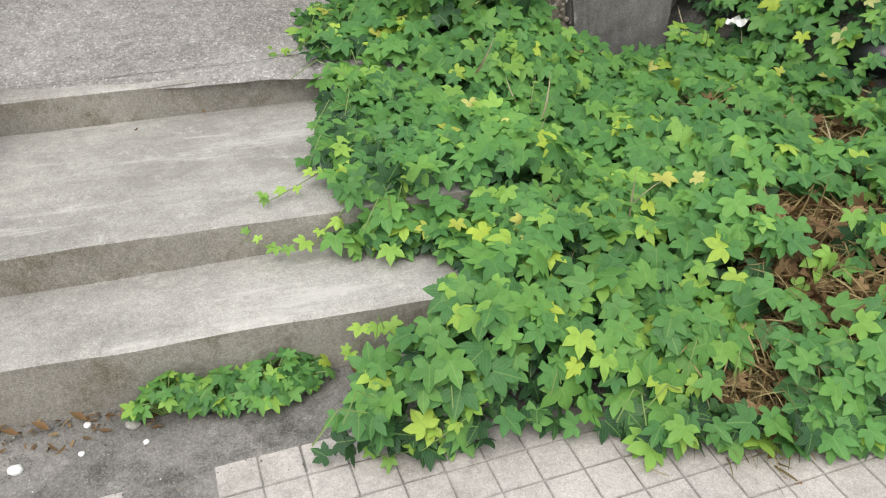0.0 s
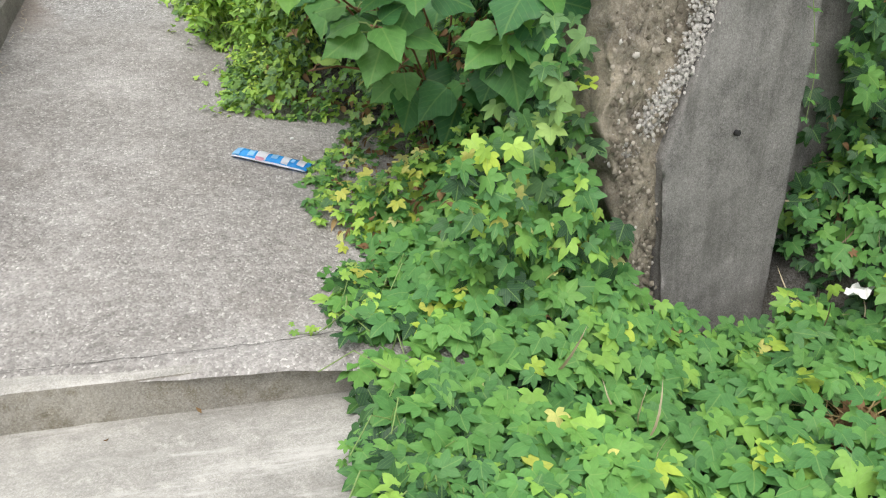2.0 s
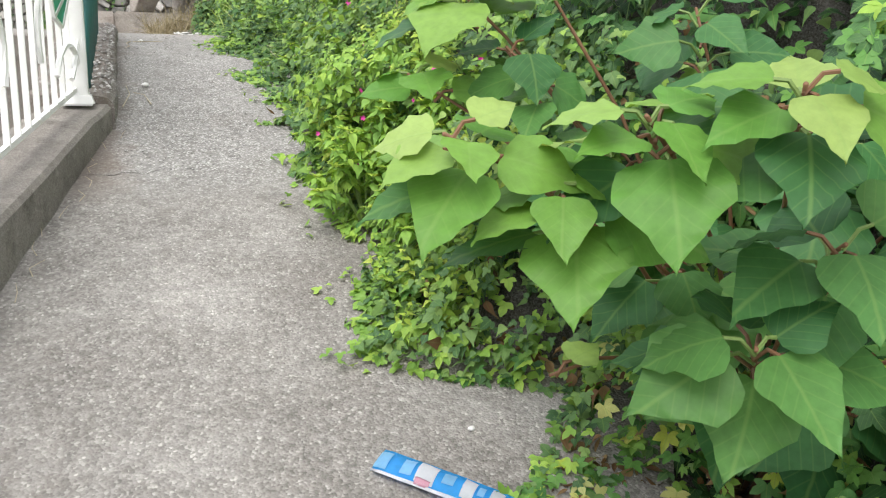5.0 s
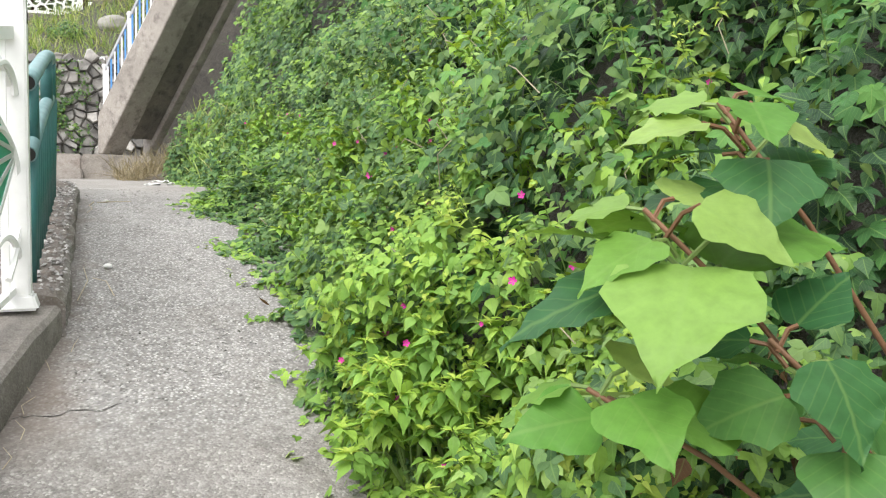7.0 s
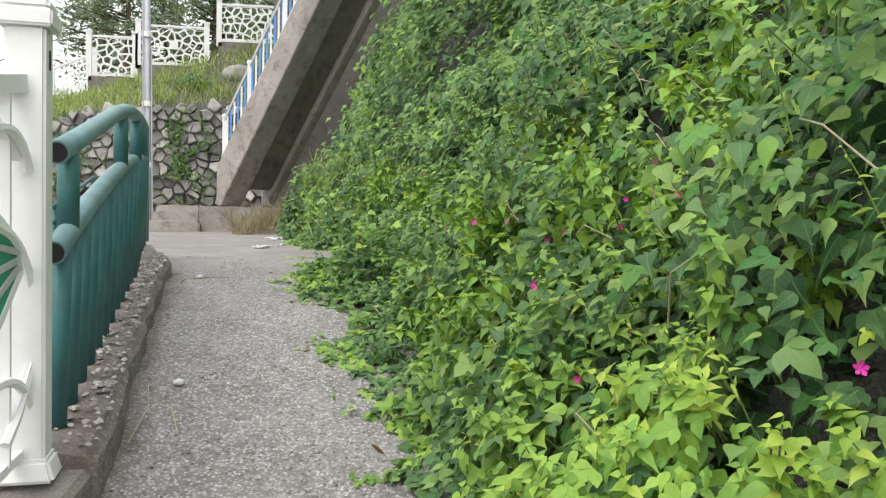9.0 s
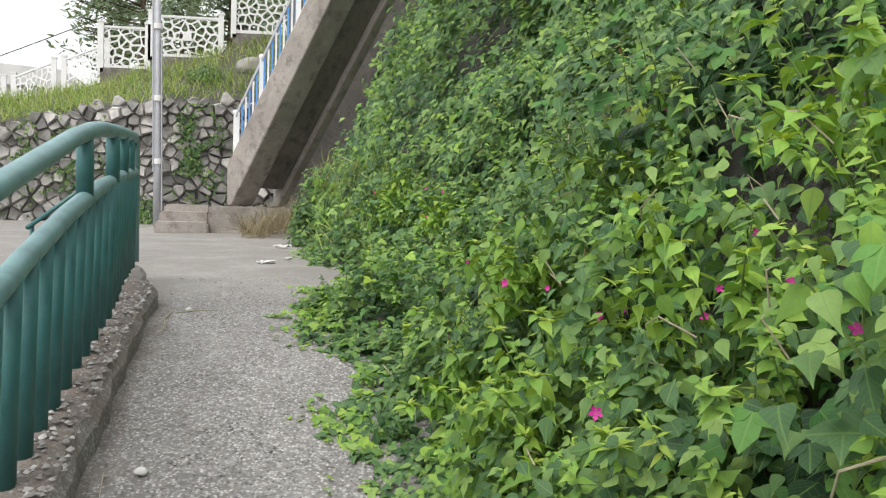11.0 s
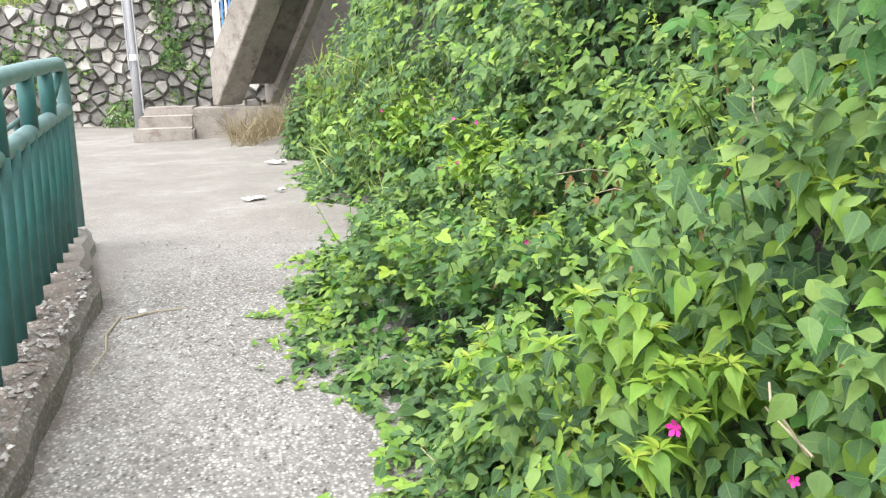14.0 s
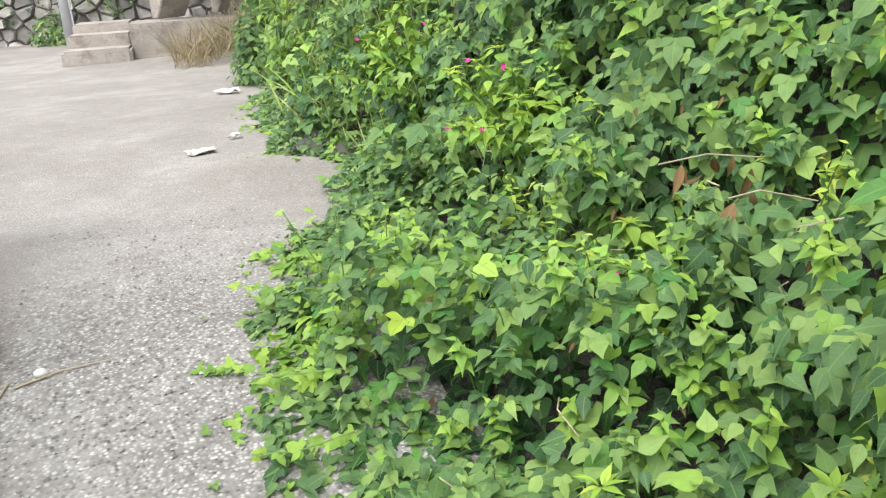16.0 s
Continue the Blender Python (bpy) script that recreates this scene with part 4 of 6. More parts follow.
def pine(x, y, z, h, seed):
    r = np.random.default_rng(seed)
    t = thing("pine_tree", "pine tree on the hilltop, its green paled as haze", "tree", (x, y, z), group="hilltop pines")
    bm = bmesh.new()
    add_tube(bm, [(x, y, z - 1.0), (x + 0.1, y, z + h * 0.5), (x, y, z + h * 0.97)], 0.16, 8, taper=0.03)
    P, N, T = [], [], []
    for i in range(34):
        f = 0.25 + 0.75 * (i + r.uniform()) / 34
        a, ln = r.uniform(0, 6.28), (1.15 - f) * h * 0.34 * r.uniform(0.6, 1.1) + 0.25
        o, e = np.array((x, y, z + h * f)), np.array((math.cos(a) * ln, math.sin(a) * ln, ln * 0.22))
        add_tube(bm, [tuple(o), tuple(o + e * 0.6), tuple(o + e)], 0.04, 5, taper=0.012)
        m = 46
        k = r.uniform(0.3, 1.05, m)
        P.append(o + e * k[:, None] + r.normal(0, 0.13 + 0.05 * ln, (m, 3)))
        N.append(r.normal(0, 0.6, (m, 3)) + (0, 0, 0.6))
        T.append(e / ln + r.normal(0, 0.7, (m, 3)))
    part("trunk", bm, BARK, t)
    P, N, T = np.concatenate(P), np.concatenate(N), np.concatenate(T)
    leaves("crown", NEEDLE, P, frames(N, T), r.uniform(0.16, 0.34, len(P)), PINE_L, t)


for i in range(1, 22):
    pine(-5.2 + 0.9 * i + 0.4 * math.sin(i * 2.3), 40 + 5 * math.sin(i * 1.7), 6.0 + 0.12 * i, 4.6 + 0.13 * i + 0.9 * math.sin(i * 3.1), 100 + i)
hill = grid_mesh("far_hill", lambda u, v: (u, 30 + 25 * v, 5.0 + 3.0 * v + 0.18 * np.clip(u, -6, 20) + 0.2 * wave(u, v, s=0.3)), np.linspace(-12, 40, 30), np.linspace(0, 1, 12), SOIL)
tagged(hill, "wooded hilltop behind the fences", "hill", kind="structure")
bm = bmesh.new()
pts = [(-13.25 + 1.104 * i, 42, 5.74 + 0.552 * i - 0.3 * math.sin(math.pi * i / 16)) for i in range(17)]
add_tube(bm, pts, 0.02, 5)
tagged(part("power_cable", bm, CABLE), "thin dark overhead power cable", "cable")

# ---- green pipe railing ----
rail = thing("pipe_railing", "worn teal-green painted steel pipe railing on the pebbly kerb", "railing", (0.6, 7.3, 1.7))
RX = 0.635
def pipe(name, pts, r, mat, label="", open_end=False):
    bm = bmesh.new()
    add_tube(bm, pts, r, 16)
    p = part(name, bm, mat, rail, label, smooth=False)
    for q in p.data.polygons:
        q.use_smooth = len(q.vertices) == 4
    return p
def rail_x(y):
    return float(np.interp(y, (9.3, 11.1), (RX, 0.525)))
top_pts = [(RX, 7.24, 2.48), (RX, 7.6, 2.55), (RX, 8.5, 2.73), (RX, 8.85, 2.785), (RX, 9.1, 2.81), (rail_x(9.6), 9.6, 2.84), (rail_x(10.3), 10.3, 2.88), (rail_x(11), 11.0, 2.91), (0.525, 11.08, 2.89), (0.525, 11.11, 2.8), (0.525, 11.11, 2.1)]
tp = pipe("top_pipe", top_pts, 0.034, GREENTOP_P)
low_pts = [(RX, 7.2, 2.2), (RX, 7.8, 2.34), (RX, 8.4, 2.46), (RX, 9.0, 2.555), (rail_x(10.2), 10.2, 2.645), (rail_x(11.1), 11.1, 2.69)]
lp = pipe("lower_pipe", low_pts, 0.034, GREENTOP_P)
for nm, y, z in (("opening", 7.238, 2.4796), ("opening", 7.197, 2.1995)):
    bm = bmesh.new()
    add_tube(bm, [(RX, y - 0.003, z), (RX, y + 0.004, z + 0.001)], 0.028, 16)
    part(nm, bm, HOLE_SHADE, tp if z > 2.3 else lp, "near-black disc standing for shade in the pipe end")
def low_z(y):
    return float(np.interp(y, [p[1] for p in low_pts], [p[2] for p in low_pts]))
def top_z(y):
    return float(np.interp(y, [p[1] for p in top_pts], [p[2] for p in top_pts]))
for i in range(21):
    y = 7.3 + 0.182 * i
    x = rail_x(y)
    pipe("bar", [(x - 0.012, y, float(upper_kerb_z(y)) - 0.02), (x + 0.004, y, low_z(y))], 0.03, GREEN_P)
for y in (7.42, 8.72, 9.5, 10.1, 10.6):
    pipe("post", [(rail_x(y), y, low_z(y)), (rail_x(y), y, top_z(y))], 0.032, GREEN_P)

pipe("brace", [(0.53, 10.66, low_z(10.66)), (0.527, 11.06, top_z(11.0) - 0.03)], 0.02, GREEN_P)
handrail = thing("handrail", "thin dark green double handrail behind the pipe railing", "handrail", (0.0, 11.5, 2.0))
for dz in (0.0, -0.1):
    bm = bmesh.new()
    add_tube(bm, [(0.0, 10.6, 2.33 + dz), (0.0, 12.4, 2.6 + dz)], 0.014, 8)
    part("rail", bm, GREEN_P, handrail, smooth=True)
for y in (10.7, 11.5, 12.3):
    bm = bmesh.new()
    add_tube(bm, [(0.0, y, 1.97), (0.0, y, 2.33 + 0.15 * (y - 10.6))], 0.014, 8)
    part("post", bm, GREEN_P, handrail, smooth=True)

# ---- white ornamental fence with green leaf plates ----
fence = thing("ornamental_fence", "white painted metal fence with green leaf-shaped plates", "fence", (0.4, 5.4, 1.4))
FY0, FY1 = 5.42, 7.06
def fence_x(y):
    return lower_kerb(y)[0] - 0.135
def fence_z(y):
    return lower_kerb(y)[1]
def fp(y, dz):
    return Vector((fence_x(y), y, fence_z(y) + dz))
def post(y, top):
    bm = bmesh.new()
    x, z = fence_x(y), fence_z(y)
    add_box(bm, x, y, z + 0.03, 0.15, 0.15, 0.06, bevel=0.01)
    for v in bm.verts:
        if v.co.z > z + 0.045:
            v.co.x, v.co.y = x + (v.co.x - x) * 0.82, y + (v.co.y - y) * 0.82
    base = part("post_base", bm, WHITE_P, fence, "flared white post foot")
    bm = bmesh.new()
    add_box(bm, x, y, z + 0.05 + (top - 0.05) / 2, 0.098, 0.098, top - 0.05, bevel=0.008)
    p = part("post", bm, WHITE_P, fence)
    bm = bmesh.new()
    add_box(bm, x, y, z + top + 0.02, 0.135, 0.135, 0.045, bevel=0.006)
    add_box(bm, x, y, z + top + 0.055, 0.12, 0.12, 0.03, bevel=0.01)
    s = bmesh.ops.create_uvsphere(bm, u_segments=28, v_segments=18, radius=0.05)
    bmesh.ops.translate(bm, verts=s["verts"], vec=(x, y, z + top + 0.1))
    part("cap", bm, WHITE_P, p, "stepped cap with a ball")
    bm = bmesh.new()
    add_box(bm, x + 0.0495, y, z + top - 0.08, 0.004, 0.012, 0.05)
    part("slot", bm, HOLE_SHADE, p, "near-black strip standing for shade in a narrow slot")
for y, t in ((FY0, 1.17), (FY1, 1.17), (3.8, 1.17)):
    post(y, t)
for ya, yb in ((FY0, FY1), (3.8, FY0)):
    for dz, w, h, nm in ((0.085, 0.022, 0.024, "bottom_rail"), (1.03, 0.04, 0.045, "top_rail")):
        bm = bmesh.new()
        add_bar(bm, fp(ya + 0.05, dz), fp(yb - 0.05, dz), w, h)
        part(nm, bm, WHITE_P, fence)
    n = 13
    for i in range(1, n):
        y = ya + (yb - ya) * i / n
        bm = bmesh.new()
        add_bar(bm, fp(y, 0.085), fp(y, 1.03), 0.024, 0.02, up=(0, 1, 0))
        part("slat", bm, WHITE_P, fence)
    for yc, dz, rad, a0, a1 in ((yb - 0.32, 0.42, 0.3, -60, 200), (ya + 0.32, 0.42, 0.3, -20, 240), ((ya + yb) / 2, 0.7, 0.2, 0, 180), (yb - 0.2, 0.78, 0.15, 10, 170), (yb - 0.22, 0.12, 0.2, 20, 150)):
        bm = bmesh.new()
        k = 18
        pts = [fp(yc + rad * math.cos(radians(a0 + (a1 - a0) * j / k)), dz + rad * math.sin(radians(a0 + (a1 - a0) * j / k))) + Vector((0.02, 0, 0)) for j in range(k + 1)]
        add_tube(bm, pts, 0.013, 6)
        part("scroll", bm, WHITE_P, fence, "curved white scroll bar")
    # a fan of four plates that opens away from the post
    hub = (yb - 0.06, 0.6)
    rays = [(radians(a), ln) for a, ln in ((142, 0.3), (162, 0.34), (182, 0.36), (202, 0.34), (222, 0.28))]
    for (a0, l0), (a1, l1) in zip(rays, rays[1:]):
        quad = [(hub[0] + f * math.cos(a), hub[1] + f * math.sin(a)) for a, f in ((a0, 0.05), (a0, l0), (a1, l1), (a1, 0.05))]
        bm = bmesh.new()
        add_prism(bm, quad, lambda u, v, w: fp(u, v) + Vector((0.014 + w, 0, 0)), 0.008)
        plate_ob = part("leaf_plate", bm, GREEN_ORN, fence, "green fan-shaped plate with white rim")
        bm = bmesh.new()
        for p, q in zip(quad, quad[1:] + quad[:1]):
            add_bar(bm, fp(*p) + Vector((0.02, 0, 0)), fp(*q) + Vector((0.02, 0, 0)), 0.014, 0.016)
        part("rim", bm, WHITE_P, plate_ob, "white rim")
    bm = bmesh.new()
    a, b = fp(yb - 0.06, 0.84), fp(yb - 0.24, 0.99)
    add_bar(bm, a, b, 0.03, 0.012)
    part("bracket", bm, WHITE_P, fence)

# ---- large-leaved shrub beside the ramp ----
shrub = thing("large_leaved_shrub", "green shrub with large pointed leaves on reddish stems", "shrub", (2.25, 4.05, 0.95))
ROOT = Vector((2.3, 4.15, 1.0))
TIPS = ((1.25, 3.66, 1.82, 1), (1.48, 3.5, 1.86, 1), (1.64, 3.39, 1.91, 1), (1.75, 3.82, 1.56, 0), (1.66, 3.44, 1.53, 0), (1.8, 3.44, 1.68, 0), (2.19, 3.85, 1.8, 0),
        (1.66, 4.36, 1.95, 0), (2.06, 4.2, 2.05, 0), (1.54, 4.47, 2.11, 1), (1.68, 4.5, 2.26, 1), (1.45, 4.45, 1.88, 1), (1.39, 3.6, 1.74, 1), (2.3, 3.5, 1.35, 0), (1.58, 3.9, 1.32, 2), (2.45, 3.75, 1.75, 0), (1.95, 3.9, 1.3, 0), (1.9, 4.1, 1.62, 0), (2.2, 3.7, 1.25, 0), (1.75, 4.25, 1.7, 0), (2.0, 4.5, 1.75, 0), (2.2, 3.18, 1.66, 0), (2.38, 3.02, 1.88, 0), (2.12, 3.25, 1.5, 0), (2.5, 3.0, 2.1, 0))
BIG_T = [broad_leaf((0.16, 0.36, 0.44, 0.48, 0.5, 0.51, 0.4, 0.3, 0.21, 0.13, 0.06, 0.0), 0.26, 0.16, 0.03, 0.05),
         broad_leaf((0.12, 0.31, 0.39, 0.43, 0.43, 0.38, 0.31, 0.24, 0.17, 0.1, 0.04, 0.0), 0.16, 0.22, 0.025, -0.07),
         broad_leaf((0.18, 0.38, 0.47, 0.53, 0.57, 0.52, 0.4, 0.31, 0.22, 0.13, 0.05, 0.0), 0.32, 0.1, 0.04, 0.03)]
BIG_ME = [leaf_mesh("shrub_leaf", t, BIG_O) for t in BIG_T]
YOUNG_ME = [leaf_mesh("young_shrub_leaf", t, YOUNG_O) for t in BIG_T[:2]]
lr = np.random.default_rng(21)
for ti, (tx, ty, tz, young) in enumerate(TIPS):
    tip = Vector((tx, ty, tz))
    mid = ROOT.lerp(tip, 0.55) + Vector((0.03, 0.02, 0.1))
    bm = bmesh.new()
    add_tube(bm, [ROOT + Vector((0, 0, -0.3)), ROOT.lerp(mid, 0.5), mid, mid.lerp(tip, 0.6) + Vector((0, 0, 0.02)), tip], 0.006, 7, taper=0.0035)
    branch = part("branch", bm, STEM_RED, shrub, smooth=True)
    away = (tip - ROOT).normalized()
    n = 1 if young == 2 else 6 if ti == 11 else (10 if young else 8)
    for i in range(n):
        a = 2.4 * i + lr.uniform(-0.3, 0.3)
        back = 0.02 + 0.024 * i * (0.6 if young else 1.0)
        at = tip - away * back
        up = 0.75 - 0.11 * i
        way = Vector((math.cos(a), math.sin(a), 0)) + away * 0.5
        way = (way.normalized() + Vector((0, 0, up * 0.5))).normalized()
        size = (0.085 + 0.011 * i if young else 0.115 + 0.011 * i) * lr.uniform(0.85, 1.2)
        size = min(size * (1.2 if ti == 9 else 1.0), (0.19 if ti == 9 else 0.13 if ti in (7, 10, 11) else 0.165 if ti in (0, 1, 2, 4, 5, 12) else 0.21))
        pet = size * lr.uniform(0.35, 0.6)
        foot = at + way * pet
        bm = bmesh.new()
        add_tube(bm, [at, at.lerp(foot, 0.5) + Vector((0, 0, 0.012)), foot], 0.0035, 5)
        part("leaf_stalk", bm, STEM_RED if lr.uniform() < 0.6 else STEM_GREEN, branch)
        drop = way + Vector((0, 0, (-0.05 - 0.04 * i) if young else (-0.2 - 0.06 * i)))
        nrm = np.array((way.x * 0.35 - 0.12, way.y * 0.35 - 0.42, 0.9)) + lr.normal(0, 0.26, 3)
        if young:
            nrm += np.array((0, 0, 0.5))
        if way.x > 0.2:
            nrm += np.array((-0.35, -0.2, 0))
        turn = frames(nrm[None], np.array(drop)[None])
        me = (YOUNG_ME if young and i < (9 if ti in (0, 1, 9, 11, 12) else 6) else BIG_ME)[int(lr.integers(0, 2 if young and i < (9 if ti in (0, 1, 9, 11, 12) else 6) else 3))]
        ob = new("leaf", me)
        ob.parent = branch
        m = Matrix([list(r) for r in turn[0]]).to_4x4()
        m.translation = foot
        ob.matrix_parent_inverse = Matrix.Identity(4)
        ob.matrix_basis = m @ Matrix.Diagonal((size, size, size, 1))

# ---- hop vine mat beside the steps ----
hop = thing("hop_vine", "dense mat of green five-lobed hop vine with yellowing leaves", "vine", (2.2, 2.0, 0.1))
STRAW_AT = ((2.46, 1.34, 0.24), (2.3, 1.04, 0.22), (3.05, 1.78, 0.24), (1.95, 0.98, 0.18), (2.75, 2.1, 0.14), (1.72, 1.75, 0.1))
def patch_depth(x, y):
    d = -1.0 + 0 * x
    for cx, cy, r in STRAW_AT:
        d = np.maximum(d, 1 - np.hypot(x - cx, (y - cy) * 1.3) / r + 0.35 * wave(x, y, s=4.0, seed=21))
    return d
def hop_points(n, lift):
    y = rng.uniform(0.45, 3.75, n)
    x = mat_left(y) + rng.uniform(0, 1, n) ** 1.25 * (4.6 - mat_left(y)) + rng.normal(0, 0.05, n)
    z = mat_height(x, y) + lift
    z = np.maximum(z, 0.1)
    # thin towards the free edge
    near = x - mat_left(y)
    z = z - 0.12 * np.clip(1 - near / 0.2, 0, 1)
    floor = np.where(y > step_edge(x, 0.179, 3.236), 0.6, np.where(y > step_edge(x, 0.09, 2.296), 0.45, np.where(y > step_edge(x, 0.031, 1.924), 0.31, 0.11)))
    z = np.where(near < 0.5, np.maximum(z, floor + rng.uniform(0.0, 0.06, n)), z)
    worn = patch_depth(x, y)
    keep = ~((worn > 0) & (rng.uniform(0, 1, n) < 0.35 + 1.2 * worn)) & ~((x > 2.5) & (x < 3.45) & (y > 2.85)) & ~((x > 2.68) & (x < 3.3) & (y > 2.7) & (z > 0.6))
    return np.stack([x, y, z], -1)[keep]
def hop_turns(P, tilt=0.23):
    n = len(P)
    e = 0.03
    gx = (mat_height(P[:, 0] + e, P[:, 1]) - mat_height(P[:, 0] - e, P[:, 1])) / (2 * e)
    gy = (mat_height(P[:, 0], P[:, 1] + e) - mat_height(P[:, 0], P[:, 1] - e)) / (2 * e)
    N = np.stack([-gx * 0.6 - 0.1, -gy * 0.6 - 0.35, np.ones(n)], -1) + jitter(n, tilt)
    T = np.stack([np.full(n, -0.25), np.full(n, -0.6), np.full(n, -0.3)], -1) + jitter(n, 0.6)
    return frames(N, T)
P = hop_points(6800, rng.uniform(-0.05, 0.05, 6800))
S = rng.uniform(0.052, 0.088, len(P))
key = np.argsort((P[:, 0] - 1.3) ** 2 + (P[:, 1] - 1.6) ** 2)
near, rest = key[:300], key[300:]
T = hop_turns(P)
leaf_objects(leaf_mesh("hop_leaf", HOP, HOP_O), P[near], T[near], S[near], hop)
leaves("foliage", HOP, P[rest], T[rest], S[rest], HOP_L, hop)
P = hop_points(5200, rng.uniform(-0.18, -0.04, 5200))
leaves("under_leaves", HOP, P, hop_turns(P, 0.6), rng.uniform(0.045, 0.075, len(P)), SHADE_L, hop, "lower leaves coloured dark as shade")
P = hop_points(70, rng.uniform(0.0, 0.06, 70))
P = P[(P[:, 1] > 1.6)]
leaves("yellow_leaves", HOP, P, hop_turns(P), rng.uniform(0.04, 0.07, len(P)), YELLOW_L, hop, "yellowed leaves")
P = hop_points(420, rng.uniform(-0.06, 0.02, 420))
P = P[(P[:, 0] > 2.0) & (wave(P[:, 0], P[:, 1], s=1.1, seed=8) > 0.1)]
leaves("withered_leaves", HOP, P, hop_turns(P, 0.8), rng.uniform(0.03, 0.06, len(P)), DRY_L, hop, "brown withered leaves")
for cx, cy, r0 in STRAW_AT:
    n = int(2600 * r0 * r0 * 10)
    P = np.stack([rng.normal(cx, r0 * 0.6, n), rng.normal(cy, r0 * 0.5, n), np.zeros(n)], -1)
    P[:, 2] = mat_height(P[:, 0], P[:, 1]) - rng.uniform(0.05, 0.17, n)
    flat = np.array((0, -0.2, 0.7)) + jitter(n, 0.6)
    leaves("straw_mat", BLADE, P, frames(flat, jitter(n, 1.0) * (1, 1, 0.35)), rng.uniform(0.06, 0.18, n), BROWN_L, hop, "matted brown dead stalks", stretch=rng.uniform(0.3, 0.8, n))
    leaves("withered_leaves", HOP, P[::6], frames(flat[::6], jitter(len(P[::6]), 1.0)), rng.uniform(0.03, 0.06, len(P[::6])), DRY_L, hop, "brown withered leaves")
def runner(pts, size, seed, parent, mats):
    """A thin vine shoot with lobed leaves along it."""
    r = np.random.default_rng(seed)
    bm = bmesh.new()
    add_tube(bm, pts, 0.0022, 5, taper=0.0012)
    stem = part("runner_stem", bm, STEM_GREEN, parent)
    stem["kind"] = "stuff"
    Q = []
    for a, b in zip(pts, pts[1:]):
        for f in (0.25, 0.75):
            Q.append(np.array(a) * (1 - f) + np.array(b) * f)
    Q.append(np.array(pts[-1]))
    Q = np.array(Q) + r.normal(0, 0.012, (len(Q), 3)) + (0, 0, 0.012)
    k = np.linspace(1.0, 0.6, len(Q))
    leaves("runner_leaves", HOP, Q, frames(np.array((-0.1, -0.4, 1.0)) + r.normal(0, 0.3, (len(Q), 3)), np.array((-0.4, -0.6, 0)) + r.normal(0, 0.5, (len(Q), 3))), size * k * r.uniform(0.8, 1.2, len(Q)), mats, parent)
runner([(1.24, 2.1, 0.5), (1.12, 2.06, 0.42), (1.0, 2.03, 0.34), (0.9, 2.02, 0.35), (0.79, 2.12, 0.37)], 0.05, 71, hop, LIME_L)
runner([(1.26, 2.3, 0.52), (1.1, 2.25, 0.47), (0.98, 2.2, 0.46), (0.9, 2.18, 0.45)], 0.045, 72, hop, LIME_L)
runner([(1.32, 2.0, 0.4), (1.2, 1.95, 0.33), (1.08, 1.98, 0.31)], 0.055, 73, hop, HOP_L)
runner([(1.2, 1.3, 0.3), (1.13, 1.22, 0.2), (1.0, 1.24, 0.12), (0.88, 1.3, 0.1)], 0.05, 74, hop, LIME_L)
runner([(1.1, 1.55, 0.3), (1.0, 1.6, 0.27), (0.93, 1.62, 0.2)], 0.05, 75, hop, LIME_L)
runner([(1.5, 3.3, 0.7), (1.38, 3.12, 0.62), (1.3, 3.1, 0.59), (1.22, 3.16, 0.59)], 0.04, 76, hop, LIME_L)
runner([(1.45, 2.75, 0.6), (1.3, 2.62, 0.48), (1.2, 2.6, 0.445)], 0.05, 77, hop, HOP_L)
# leaves that climb beside the broken edge of the abutment
n = 330
cx, cz = rng.uniform(1.75, 2.54, n), rng.uniform(0.7, 1.2, n)
ok = (wave(cx, cz, s=2.3, seed=27) > -0.3) & (cx < np.interp(cz, (0.7, 0.85, 1.0, 1.3, 2.0), (2.5, 2.4, 2.3, 2.24, 2.24)))
P = np.stack([cx, 2.98 + rng.uniform(-0.06, 0.12, n) - 0.1 * (1.4 - cz), cz], -1)[ok]
T = frames(np.array((-0.1, -0.8, 0.6)) + jitter(len(P), 0.35), np.array((-0.1, -0.2, -0.9)) + jitter(len(P), 0.5))
S = rng.uniform(0.04, 0.08, len(P))
pick = np.arange(len(P)) % 13
leaves("climbing_leaves", HOP, P[pick > 4], T[pick > 4], S[pick > 4], HOP_L, hop)
# part of these leaves take the shade greens to darken the corner
mid_ = (pick > 1) & (pick < 5)
leaves("climbing_leaves", HOP, P[mid_], T[mid_], S[mid_], SHADE_L, hop)
leaves("climbing_leaves", HOP, P[pick == 1], T[pick == 1], S[pick == 1], LIME_L, hop)
leaves("yellow_leaves", HOP, P[pick == 0], T[pick == 0], S[pick == 0] * 0.8, YELLOW_L, hop, "yellowed leaves")
n = 170
P = np.stack([rng.uniform(2.08, 2.32, n), rng.uniform(2.98, 3.36, n), rng.uniform(0.75, 1.6, n)], -1)
T = frames(np.array((-0.7, -0.5, 0.6)) + jitter(n, 0.35), np.array((-0.2, -0.2, -0.9)) + jitter(n, 0.5))
S = rng.uniform(0.04, 0.085, n)
leaves("climbing_leaves", HOP, P[::3], T[::3], S[::3], SHADE_L, hop, "leaves given the dark shade colour")
leaves("climbing_leaves", HOP, P[1::3], T[1::3], S[1::3], HOP_L, hop)
leaves("climbing_leaves", HOP, P[2::3], T[2::3], S[2::3], VINE_L, hop)
runner([(3.05, 2.94, 2.3), (3.12, 2.93, 1.9), (3.2, 2.93, 1.6), (3.27, 2.93, 1.35), (3.26, 2.93, 1.15)], 0.05, 78, hop, HOP_L)
